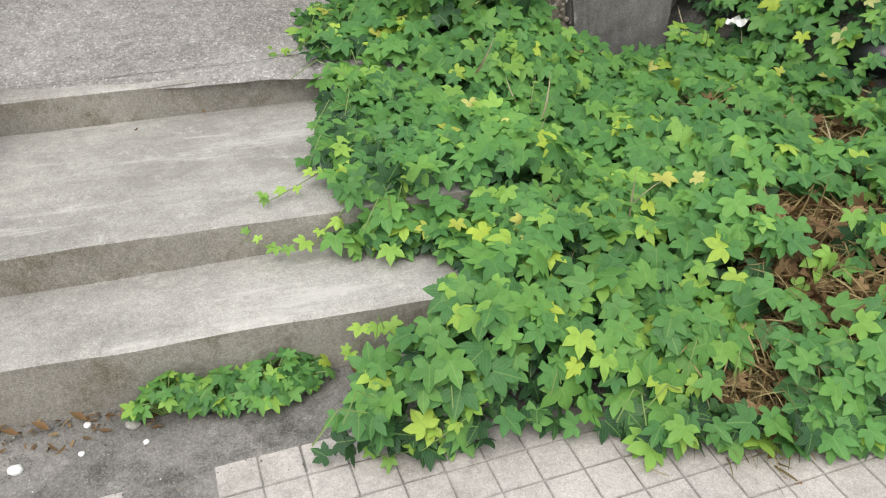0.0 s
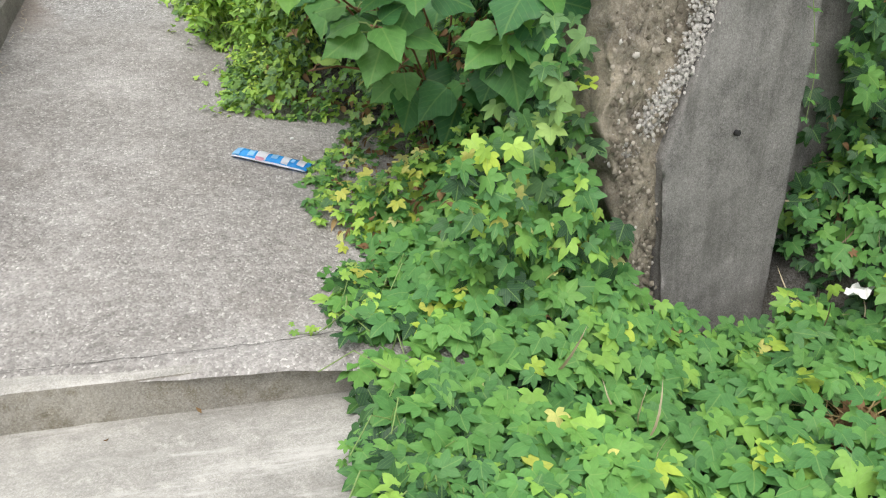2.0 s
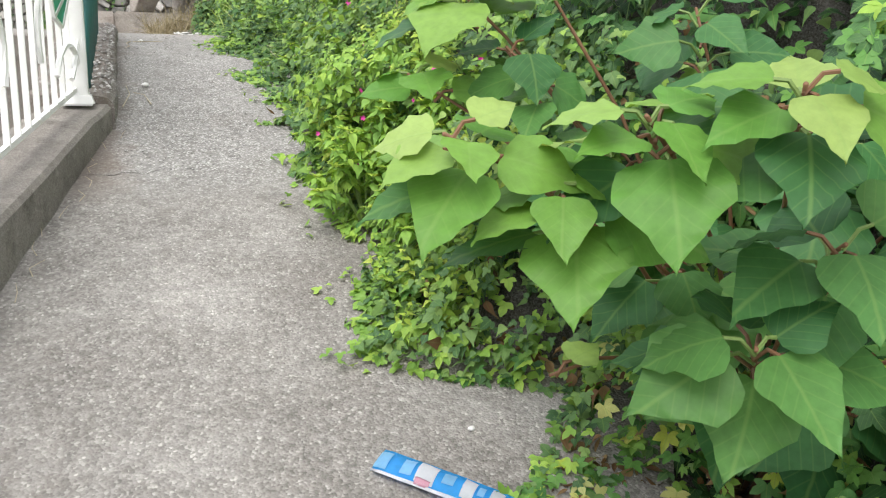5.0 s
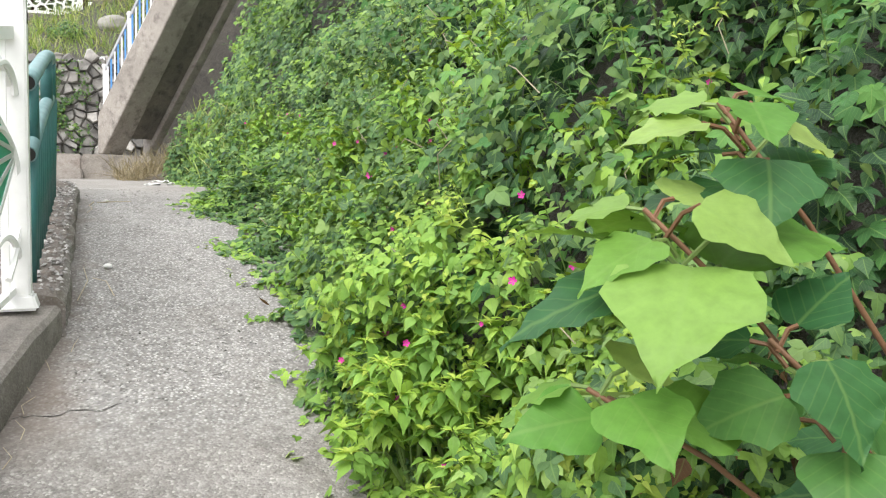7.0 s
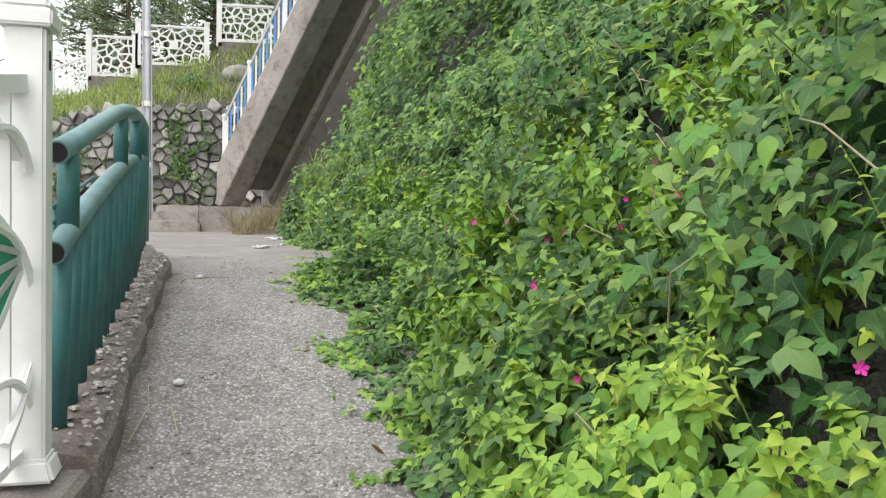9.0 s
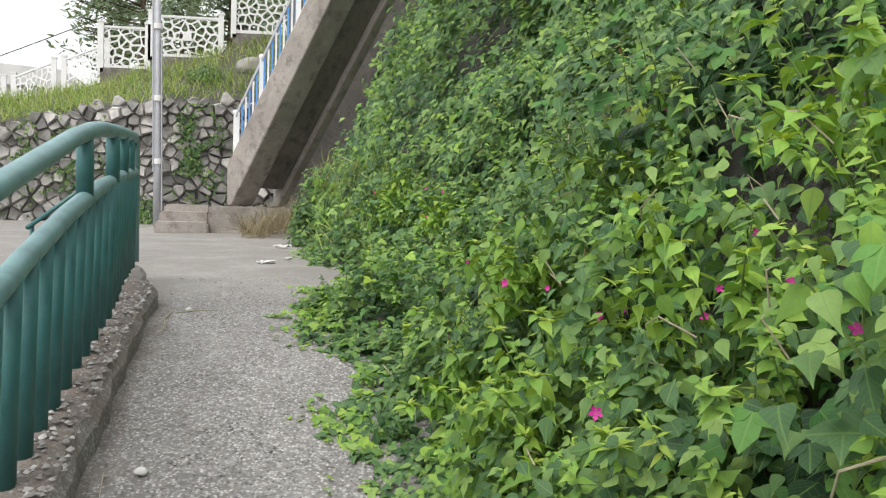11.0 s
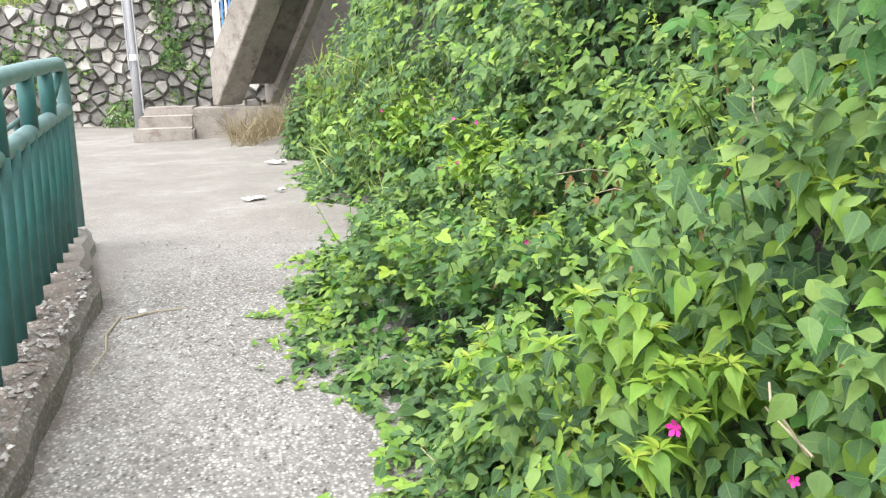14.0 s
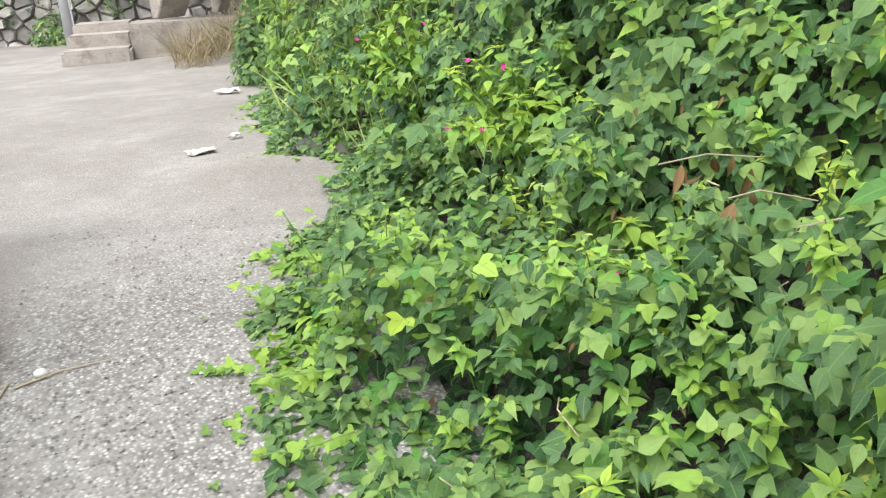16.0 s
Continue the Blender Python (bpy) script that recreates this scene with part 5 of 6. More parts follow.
runner([(2.85, 2.94, 2.2), (2.9, 2.93, 1.85), (2.97, 2.93, 1.62)], 0.055, 79, hop, HOP_L)
n = 420
cx, cz = rng.uniform(3.42, 4.2, n), rng.uniform(0.6, 2.7, n)
ok = cx > 3.5 + 0.12 * wave(cx, cz, s=2.0, seed=29)
P = np.stack([cx, 3.02 + rng.uniform(-0.1, 0.15, n), cz], -1)[ok]
leaves("climbing_leaves", HOP, P, frames(np.array((-0.3, -0.8, 0.5)) + jitter(len(P), 0.4), np.array((-0.1, -0.2, -0.9)) + jitter(len(P), 0.5)), rng.uniform(0.05, 0.085, len(P)), SHADE_L, hop, "leaves given the dark shade colour")
leaves("climbing_leaves", HOP, P[::3] + (-0.03, -0.04, 0.01), frames(np.array((-0.3, -0.8, 0.5)) + jitter(len(P[::3]), 0.4), np.array((-0.1, -0.2, -0.9)) + jitter(len(P[::3]), 0.5)), rng.uniform(0.05, 0.085, len(P[::3])), HOP_L, hop)
leaves("withered_leaves", OVATE, P[::5], frames(np.array((-0.3, -0.8, 0.3)) + jitter(len(P[::5]), 0.7), np.array((0, -0.2, -0.9)) + jitter(len(P[::5]), 0.5)), rng.uniform(0.03, 0.07, len(P[::5])), DRY_L, hop, "brown withered leaves", curl=1.4)
for i in range(46):
    y = rng.uniform(0.9, 3.4)
    x = float(mat_left(y)) + rng.uniform(-0.05, 0.5)
    z = float(mat_height(x, y)) + 0.02
    bm = bmesh.new()
    d = Vector((rng.uniform(-1, 0.6), rng.uniform(-0.8, 0.8), 0)) * rng.uniform(0.08, 0.2)
    add_tube(bm, [(x, y, z - 0.05), Vector((x, y, z + 0.01)) + d * 0.5, Vector((x, y, max(z - 0.07, 0.12))) + d], 0.0022, 5)
    part("tendril", bm, STEM_GREEN, hop)

# ---- climbing plants on the bank ----
def bank_points(n, y0, y1, q0, q1, lift, power=1.0, gaps=False):
    y = rng.uniform(y0, y1, n)
    q = q0 + (q1 - q0) * rng.uniform(0, 1, n) ** power
    x, y, z = bank(y, q)
    e = 0.05
    x2, _, z2 = bank(y, q + e)
    tx, tz = (x2 - x) / e, (z2 - z) / e
    ln = np.hypot(tx, tz) + 1e-6
    N = np.stack([-tz / ln, -0.12 * np.ones(n), tx / ln], -1)
    lump = 0.14 * wave(y, z, x, s=0.8, seed=2) + 0.15 * wave(y, z, x, s=2.2, seed=4) + 0.09 * wave(y, z, x, s=4.6, seed=14)
    lump = lump + 0.22 * wave(y, z, s=1.3, seed=31) * np.clip((y - 10) / 2, 0, 1)
    grow = np.clip(q / 0.35, 0.15, 1)
    off = (lift + lump) * grow
    P = np.stack([x, y, z], -1) + N * off[:, None]
    P[:, 0] += 0.07 * wave(y, z, s=2.6, seed=6) * (q < 0.3)
    P[:, 2] = np.maximum(P[:, 2], ramp_z(P[:, 0], y) + 0.015)
    if gaps:
        keep = (wave(y, z, s=3.1, seed=17) > -0.45) | (q < 0.25)
        P, N = P[keep], N[keep]
    return P, N
def bank_turns(N, tilt=0.28, hang=0.75):
    n = len(N)
    face = N * 0.75 + np.array((-0.1, -0.25, 0.55)) + jitter(n, tilt)
    tip = np.array((-0.35, -0.3, -hang)) + jitter(n, 0.5)
    return frames(face, tip)

climber = thing("climbing_vine", "dense green climbing vines with heart-shaped leaves over the bank", "vine", (2.3, 8, 1.6))
# near stretch, broad leaves
def spread_sizes(n, lo, hi):
    return lo + (hi - lo) * rng.uniform(0, 1, n) ** 1.6
P, N = bank_points(17500, 5.1, 11.5, 0.1, 3.2, rng.uniform(-0.12, 0.1, 17500), gaps=True)
T, S = bank_turns(N, 0.34), spread_sizes(len(P), 0.034, 0.082)
pick = np.where((P[:, 1] > 6.0) & (P[:, 1] < 8.8) & (P[:, 2] - ramp_z(P[:, 0], P[:, 1]) < 1.5))[0][:300]
mask = np.ones(len(P), bool)
mask[pick] = False
leaf_objects(leaf_mesh("vine_leaf", HEART, VINE_O), P[pick[::2]], T[pick[::2]], S[pick[::2]], climber)
leaf_objects(leaf_mesh("vine_leaf", IVY, VINE_O), P[pick[1::2]], T[pick[1::2]], S[pick[1::2]] * 1.1, climber)
idx = np.where(mask)[0]
near_low = (P[idx, 1] < 9.2) & (wave(P[idx, 1], P[idx, 2], s=0.9, seed=12) > 0.18)
lime = idx[near_low & (np.arange(len(idx)) % 3 > 0)]
rest = np.setdiff1d(idx, lime)
Tl = frames(N[lime] * 0.9 + np.array((-0.1, -0.2, 0.3)) + jitter(len(lime), 0.35), np.array((-0.3, -0.2, -0.9)) + jitter(len(lime), 0.4))
leaves("lime_foliage", TAPER, P[lime], Tl, S[lime] * 1.12, LIME_L, climber, "lime-green pointed hanging leaves")
leaves("foliage", HEART, P[rest[::3]], T[rest[::3]], S[rest[::3]] * 0.85, VINE_L, climber)
leaves("foliage", IVY, P[rest[1::3]], T[rest[1::3]], S[rest[1::3]] * 0.95, VINE_L, climber)
leaves("foliage", IVY, P[rest[2::3]], T[rest[2::3]], S[rest[2::3]] * 0.9, HOP_L, climber)
for i in range(46):
    y = rng.uniform(5.3, 10.5)
    q = rng.uniform(0.3, 1.7)
    x, _, z = bank(y, q)
    p = Vector((float(x) - 0.1, y, float(z) + 0.03))
    d = Vector((rng.uniform(-0.3, 0.1), rng.uniform(-0.7, 0.7), rng.uniform(-0.5, 0.6))) * rng.uniform(0.15, 0.35)
    bm = bmesh.new()
    add_tube(bm, [p, p + d * 0.5 + Vector((-0.03, 0, 0.03)), p + d], 0.002, 4)
    part("dry_stalk", bm, TWIG_M, climber)
# inner layer takes the shade colour, so the hollows look deep
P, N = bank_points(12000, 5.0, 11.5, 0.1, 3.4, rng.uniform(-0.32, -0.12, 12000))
leaves("under_leaves", HEART, P, bank_turns(N, 0.5), rng.uniform(0.05, 0.095, len(P)), SHADE_L, climber, "inner leaves coloured dark to stand for shade")
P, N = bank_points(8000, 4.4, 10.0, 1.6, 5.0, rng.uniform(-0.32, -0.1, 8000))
leaves("under_leaves", IVY, P, bank_turns(N, 0.7), rng.uniform(0.05, 0.09, len(P)), SHADE_L, climber, "inner leaves coloured dark to stand for shade")
# far and high stretch
P, N = bank_points(26000, 10.5, 20.0, 0.2, 7.5, rng.uniform(-0.1, 0.14, 26000), 1.1)
leaves("foliage", IVY, P[::2], bank_turns(N)[::2], rng.uniform(0.06, 0.11, len(P[::2])), VINE_L, climber)
T, S = bank_turns(N), rng.uniform(0.06, 0.11, len(P))
# hollows get dark leaves and lumps lime ones, imitating shade and light
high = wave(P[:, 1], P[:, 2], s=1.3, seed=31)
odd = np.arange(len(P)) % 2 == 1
for sel, mat in ((odd & (high < -0.05), SHADE_L), (odd & (high >= -0.05) & (high < 0.3), VINE_L), (odd & (high >= 0.3), LIME_L)):
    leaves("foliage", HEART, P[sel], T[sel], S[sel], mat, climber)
P, N = bank_points(16000, 4.2, 12.0, 2.2, 7.0, rng.uniform(-0.1, 0.14, 16000), gaps=True)
leaves("foliage", IVY, P, bank_turns(N), rng.uniform(0.05, 0.08, len(P)), VINE_L, climber)
P, N = bank_points(8000, 4.4, 8.0, 0.7, 4.5, rng.uniform(-0.2, 0.05, 8000), gaps=True)
leaves("foliage", HEART, P, bank_turns(N, 0.34), spread_sizes(len(P), 0.038, 0.075), VINE_L, climber)
P, N = bank_points(2600, 3.25, 5.2, 0.5, 2.6, rng.uniform(-0.02, 0.1, 2600))
leaves("foliage", HOP, P[::3], bank_turns(N[::3]), rng.uniform(0.035, 0.065, len(P[::3])), HOP_L, climber)
leaves("foliage", HOP, P[1::3], bank_turns(N[1::3]), rng.uniform(0.04, 0.07, len(P[1::3])), SHADE_L, climber)
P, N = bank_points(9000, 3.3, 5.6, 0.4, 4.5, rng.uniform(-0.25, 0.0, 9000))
leaves("foliage", HEART, P, bank_turns(N), rng.uniform(0.04, 0.075, len(P)), SHADE_L, climber)
P, N = bank_points(9000, 8.6, 12.5, 1.0, 4.2, rng.uniform(-0.08, 0.1, 9000))
leaves("foliage", IVY, P, bank_turns(N, 0.34), spread_sizes(len(P), 0.04, 0.085), VINE_L, climber)
# low creepers along the path's edge
creeper = thing("creeper", "low leafy creeper spilling onto the ramp", "creeper", (1.7, 8, 1.5))
P, N = bank_points(6500, 4.65, 14.5, -0.03, 0.8, rng.uniform(0.0, 0.12, 6500), 1.1)
T, S = bank_turns(N, 0.45, 0.3), rng.uniform(0.03, 0.06, len(P))
pale = (P[:, 1] < 6.3) | (wave(P[:, 0], P[:, 1], s=1.6, seed=19) > 0.35)
leaves("foliage", IVY, P[~pale], T[~pale], S[~pale], VINE_L, creeper)
leaves("foliage", IVY, P[pale], T[pale], S[pale], LIME_L, creeper, "yellow-green leaves")
P, N = bank_points(2100, 3.2, 4.8, 0.0, 0.9, rng.uniform(0.0, 0.14, 2100), 1.0)
keep = wave(P[:, 0], P[:, 1], s=2.6, seed=33) > -0.12
P, N = P[keep], N[keep]
T, S = bank_turns(N, 0.45, 0.3), rng.uniform(0.025, 0.05, len(P))
leaves("foliage", HOP, P[::2], T[::2], S[::2], HOP_L, creeper)
leaves("foliage", IVY, P[1::4], T[1::4], S[1::4], VINE_L, creeper)
leaves("foliage", HOP, P[3::4], T[3::4], S[3::4], LIME_L, creeper, "yellow-green leaves")
P, N = bank_points(6400, 6.6, 13.5, -0.03, 1.3, rng.uniform(0.02, 0.16, 6400), 1.0)
leaves("foliage", OVATE, P, bank_turns(N, 0.5, 0.2), rng.uniform(0.03, 0.062, len(P)), VINE_L, creeper)
P, N = bank_points(2200, 4.3, 5.5, -0.02, 1.2, rng.uniform(0.0, 0.24, 2200))
T, S = bank_turns(N, 0.45, 0.4), spread_sizes(len(P), 0.028, 0.062)
leaves("foliage", IVY, P[::2], T[::2], S[::2], VINE_L, creeper)
leaves("foliage", HEART, P[1::4], T[1::4], S[1::4], VINE_L, creeper)
leaves("foliage", IVY, P[3::4], T[3::4], S[3::4], LIME_L, creeper, "yellow-green leaves")
P, N = bank_points(1500, 4.9, 6.4, 0.0, 0.7, rng.uniform(0.03, 0.16, 1500))
leaves("foliage", TAPER, P, bank_turns(N, 0.45, 0.6), spread_sizes(len(P), 0.03, 0.07), LIME_L, creeper, "lime-green leaves")
P, N = bank_points(1500, 3.2, 4.9, 0.1, 1.3, rng.uniform(-0.05, 0.1, 1500))
P, N = P[wave(P[:, 0], P[:, 1], s=2.6, seed=33) < 0.1], N[wave(P[:, 0], P[:, 1], s=2.6, seed=33) < 0.1]
leaves("withered_leaves", OVATE, P, bank_turns(N, 0.9), rng.uniform(0.025, 0.06, len(P)), DRY_L, creeper, "brown withered leaves", curl=1.6)
P, N = bank_points(260, 3.2, 5.4, 0.1, 1.0, rng.uniform(0.0, 0.1, 260))
leaves("withered_leaves", LANCE, P, bank_turns(N, 0.8), rng.uniform(0.03, 0.07, len(P)), DRY_L, creeper, "brown withered leaves")
P, N = bank_points(110, 3.2, 4.5, 0.05, 1.0, rng.uniform(0.05, 0.14, 110))
leaves("yellow_leaves", HOP, P, bank_turns(N, 0.4), rng.uniform(0.035, 0.06, len(P)), YELLOW_L, creeper, "yellowed leaves")
P, N = bank_points(160, 7.5, 11, 0.3, 1.6, rng.uniform(0.0, 0.12, 160))
leaves("withered_leaves", LANCE, P, bank_turns(N, 0.6, 1.0), rng.uniform(0.02, 0.045, len(P)), DRY_L, creeper, "hanging brown leaves")

# stray sprigs on the path and leafy shoots that stand out of the bank
P, N = bank_points(800, 4.7, 14.0, -0.17, 0.06, rng.uniform(0.0, 0.05, 800))
P = P[wave(P[:, 1], P[:, 0], s=3.2, seed=9) > 0.18]
leaves("stray_leaves", IVY, P, frames(np.array((-0.2, -0.2, 1.0)) + jitter(len(P), 0.35), jitter(len(P), 1.0)), rng.uniform(0.02, 0.042, len(P)), LIME_L, creeper, "stray lime leaves on the concrete")
def shoots(n, y0, y1, q0, q1, ln, size, mat, template, seed):
    r = np.random.default_rng(seed)
    P0, N0 = bank_points(n, y0, y1, q0, q1, np.full(n, 0.04))
    bm = bmesh.new()
    P, N, T = [], [], []
    for p, nn in zip(P0, N0):
        way = nn * 0.8 + np.array((-0.1, -0.25, 0.75)) + r.normal(0, 0.3, 3)
        way /= np.linalg.norm(way)
        L = ln * r.uniform(0.6, 1.3)
        e = p + way * L
        add_tube(bm, [tuple(p - way * 0.1), tuple(p + way * L * 0.6 + (0, 0, 0.01)), tuple(e)], 0.0025, 4, taper=0.0012)
        for j in range(12):
            f = 1 - 0.075 * j
            a = 2.4 * j + r.uniform(-0.3, 0.3)
            side = np.cross(way, (0.3, 0.2, 1.0))
            side /= np.linalg.norm(side)
            oth = np.cross(way, side)
            w = side * math.cos(a) + oth * math.sin(a) + way * (0.55 if j < 4 else 0.1)
            P.append(p + way * L * f)
            N.append(way * 0.9 + np.array((-0.1, -0.2, 0.5)) - w * 0.2 + r.normal(0, 0.2, 3))
            T.append(w + np.array((0, 0, -0.2)))
    ob = part("shoot_stem", bm, STEM_GREEN, climber)
    ob["kind"] = "stuff"
    k = np.tile(np.linspace(0.45, 1.0, 12), n)
    leaves("shoot_leaves", template, np.array(P), frames(np.array(N), np.array(T)), k * r.uniform(size * 0.75, size * 1.2, len(P)), mat, climber)
shoots(260, 5.3, 10.5, 0.3, 2.6, 0.15, 0.058, LIME_L, TAPER, 61)
shoots(110, 5.3, 10.0, 0.2, 2.6, 0.17, 0.045, FRESH_L, LANCE, 66)
shoots(200, 6.5, 12.5, 0.1, 1.6, 0.13, 0.045, VINE_L, TAPER, 62)
shoots(260, 9.5, 17.5, 0.5, 5.0, 0.22, 0.065, LIME_L, TAPER, 63)
shoots(120, 4.8, 9.0, 1.2, 3.6, 0.22, 0.06, VINE_L, LANCE, 64)
shoots(110, 5.1, 6.8, 0.05, 0.9, 0.12, 0.06, LIME_L, TAPER, 67)
shoots(60, 4.8, 6.2, 0.0, 0.5, 0.1, 0.04, VINE_L, IVY, 65)
shoots(120, 4.85, 6.3, 0.05, 0.8, 0.14, 0.055, FRESH_L, TAPER, 68)

# two dead sprays with hanging brown leaves, and lime shoots that reach over the path
for k, (x, y, z, n, span) in enumerate(((2.5, 9.5, 2.2, 5, 0.16), (2.53, 9.25, 2.47, 6, 0.18), (2.56, 9.1, 2.42, 3, 0.1))):
    bm = bmesh.new()
    add_tube(bm, [(x - span * 0.6, y + 0.02, z + 0.01), (x, y, z + 0.025), (x + span * 1.3, y - 0.02, z - 0.01)], 0.0018, 5)
    part("dead_twig", bm, TWIG_M, climber)
    w = np.linspace(-0.5, 0.5, n)[:, None]
    Q = np.array((x, y, z)) + w * np.array((span, 0.0, 0.0)) + jitter(n, 0.012)
    leaves("withered_leaves", LANCE, Q, frames(np.array((-0.3, -0.9, 0.1)) + jitter(n, 0.4), np.array((0, 0, -1.0)) + jitter(n, 0.2)), rng.uniform(0.06, 0.09, n), DRY_L, climber, "hanging brown leaves")
def spray(pts, size, seed):
    r = np.random.default_rng(seed)
    bm = bmesh.new()
    add_tube(bm, pts, 0.0025, 5, taper=0.0012)
    part("shoot_stem", bm, STEM_GREEN, creeper)["kind"] = "stuff"
    Q = np.concatenate([np.array(a) + (np.array(b) - np.array(a)) * np.linspace(0, 1, 5)[:, None] for a, b in zip(pts, pts[1:])])
    n = len(Q)
    leaves("shoot_leaves", IVY, Q, frames(np.array((-0.2, -0.4, 1.0)) + r.normal(0, 0.3, (n, 3)), np.array((-0.6, 0, -0.2)) + r.normal(0, 0.7, (n, 3))), size * r.uniform(0.7, 1.2, n), LIME_L, creeper, "lime-green leaves")
spray([(1.75, 9.55, 1.98), (1.55, 9.62, 1.96), (1.45, 9.78, 1.93), (1.36, 9.86, 1.9)], 0.042, 81)
spray([(1.8, 9.65, 2.05), (1.7, 9.7, 2.22), (1.63, 9.71, 2.36)], 0.036, 82)
spray([(1.78, 9.9, 1.98), (1.62, 10.0, 2.05), (1.5, 10.1, 2.04)], 0.04, 83)
spray([(1.7, 9.3, 1.95), (1.58, 9.3, 1.93), (1.48, 9.4, 1.88)], 0.04, 84)

# ---- flowering bushes with lime leaves ----
FLOWER = []
def flowering_bush(x, y, z, spread, height, n, blooms, seed, size=(0.035, 0.072)):
    r = np.random.default_rng(seed)
    t = thing("flowering_bush", "lime-green leafy bush with a few pink flowers", "bush", (x, y, z), group="flowering bushes")
    bm = bmesh.new()
    P, N, T = [], [], []
    tops = []
    for i in range(n):
        a = r.uniform(0, 6.28)
        k = math.sqrt(r.uniform(0, 1)) * spread
        o = np.array((x, y, z))
        e = np.array((x + math.cos(a) * k - 0.08, y + math.sin(a) * k, z + height * r.uniform(0.6, 1.05) * (1 - 0.35 * (k / spread) ** 2)))
        m1 = (o + e) / 2 + (0, 0, 0.08)
        add_tube(bm, [tuple(o), tuple(m1), tuple(e)], 0.004, 5, taper=0.002)
        tops.append(e)
        for j in range(15):
            f = 1 - 0.042 * j
            p = e + (m1 - e) * (1 - f) * 1.6
            b = a + 1.57 * (j % 2) + 3.14 * ((j // 2) % 2) + r.uniform(-0.4, 0.4)
            w = np.array((math.cos(b), math.sin(b), 0.1))
            P.append(p + w * 0.012)
            N.append(np.array((w[0] * 0.45, w[1] * 0.45, 0.9)) + r.normal(0, 0.25, 3))
            T.append(w + np.array((0, 0, -0.15 - 0.09 * j)) + r.normal(0, 0.25, 3))
    part("stem", bm, STEM_GREEN, t)["kind"] = "stuff"
    SP, SN, ST = [], [], []
    for e in tops:
        for j in range(9):
            b = 2.4 * j
            w = np.array((math.cos(b), math.sin(b), 0.55)) + r.normal(0, 0.15, 3)
            SP.append(e + w * 0.004)
            SN.append(np.array((-w[0] * 0.5, -w[1] * 0.5, 1.0)))
            ST.append(w)
    leaves("young_leaves", LANCE, np.array(SP), frames(np.array(SN), np.array(ST)), r.uniform(0.025, 0.055, len(SP)), FRESH_L, t, "narrow yellow-green tip leaves")
    P, N, T = np.array(P), np.array(N), np.array(T)
    S = r.uniform(*size, len(P))
    leaves("foliage", TAPER, P, frames(N, T), S, LIME_L, t, stretch=r.uniform(0.8, 1.3, len(P)))
    for i in range(blooms):
        e = tops[i % len(tops)] + r.normal(0, 0.02, 3) + (-0.04, -0.03, 0.02)
        FLOWER.append((e, t))
    return t
flowering_bush(1.9, 6.02, 1.3, 0.24, 0.55, 26, 3, 1)
flowering_bush(2.0, 6.6, 1.45, 0.26, 0.75, 8, 2, 2)
flowering_bush(2.12, 5.55, 1.25, 0.25, 0.7, 24, 2, 3)
flowering_bush(2.12, 7.35, 1.62, 0.26, 0.72, 28, 3, 4)
flowering_bush(2.3, 6.95, 1.95, 0.25, 0.75, 12, 2, 5)
flowering_bush(2.4, 8.25, 1.95, 0.26, 0.52, 24, 0, 6, (0.055, 0.095))
flowering_bush(2.2, 8.5, 1.72, 0.18, 0.42, 14, 0, 21, (0.05, 0.085))
flowering_bush(2.4, 7.0, 1.75, 0.26, 0.6, 22, 2, 22, (0.05, 0.09))
flowering_bush(2.6, 9.4, 2.0, 0.25, 0.4, 9, 1, 7)
flowering_bush(2.1, 8.6, 1.75, 0.2, 0.4, 20, 1, 17)
flowering_bush(2.55, 10.2, 2.1, 0.32, 0.6, 24, 4, 8)
flowering_bush(2.45, 11.4, 2.2, 0.32, 0.6, 24, 3, 9)
flowering_bush(2.5, 7.7, 2.3, 0.3, 0.6, 22, 1, 10)
flowering_bush(2.05, 8.05, 1.66, 0.22, 0.45, 22, 0, 11)
flowering_bush(1.86, 5.75, 1.2, 0.22, 0.5, 24, 2, 12)
flowering_bush(2.35, 6.2, 1.75, 0.28, 0.7, 14, 2, 13)
flowering_bush(2.45, 5.6, 1.8, 0.3, 0.8, 24, 1, 14)
flowering_bush(2.2, 7.9, 2.0, 0.26, 0.55, 22, 1, 15)
flowering_bush(2.55, 6.8, 2.4, 0.3, 0.6, 12, 0, 16)
for at in ((1.8, 6.14, 1.82), (1.91, 6.04, 1.84), (1.74, 5.89, 1.75), (2.17, 6.8, 2.36), (2.07, 7.48, 2.29), (1.95, 5.61, 1.85), (2.08, 5.82, 2.08), (2.12, 6.67, 2.02), (2.53, 11.7, 2.52), (2.72, 9.75, 2.66), (2.24, 6.96, 2.28), (2.3, 6.9, 2.27)):
    FLOWER.append((np.array(at) + (-0.03, -0.05, 0.02), min((t for e, t in FLOWER), key=lambda t: (t.location - Vector(at)).length)))
flowering_bush(1.74, 5.8, 1.18, 0.18, 0.42, 20, 0, 18)
flowering_bush(1.78, 6.35, 1.33, 0.18, 0.4, 20, 0, 19)
flowering_bush(1.85, 5.35, 1.1, 0.2, 0.45, 20, 0, 20)
fl_template = lobed_leaf(((0, 1), (72, 0.95), (144, 1), (216, 0.92), (288, 1)), width=0.34, droop=-0.45, inner=0.6)
fl_me = leaf_mesh("flower", fl_template, PINK)
fr = np.random.default_rng(5)
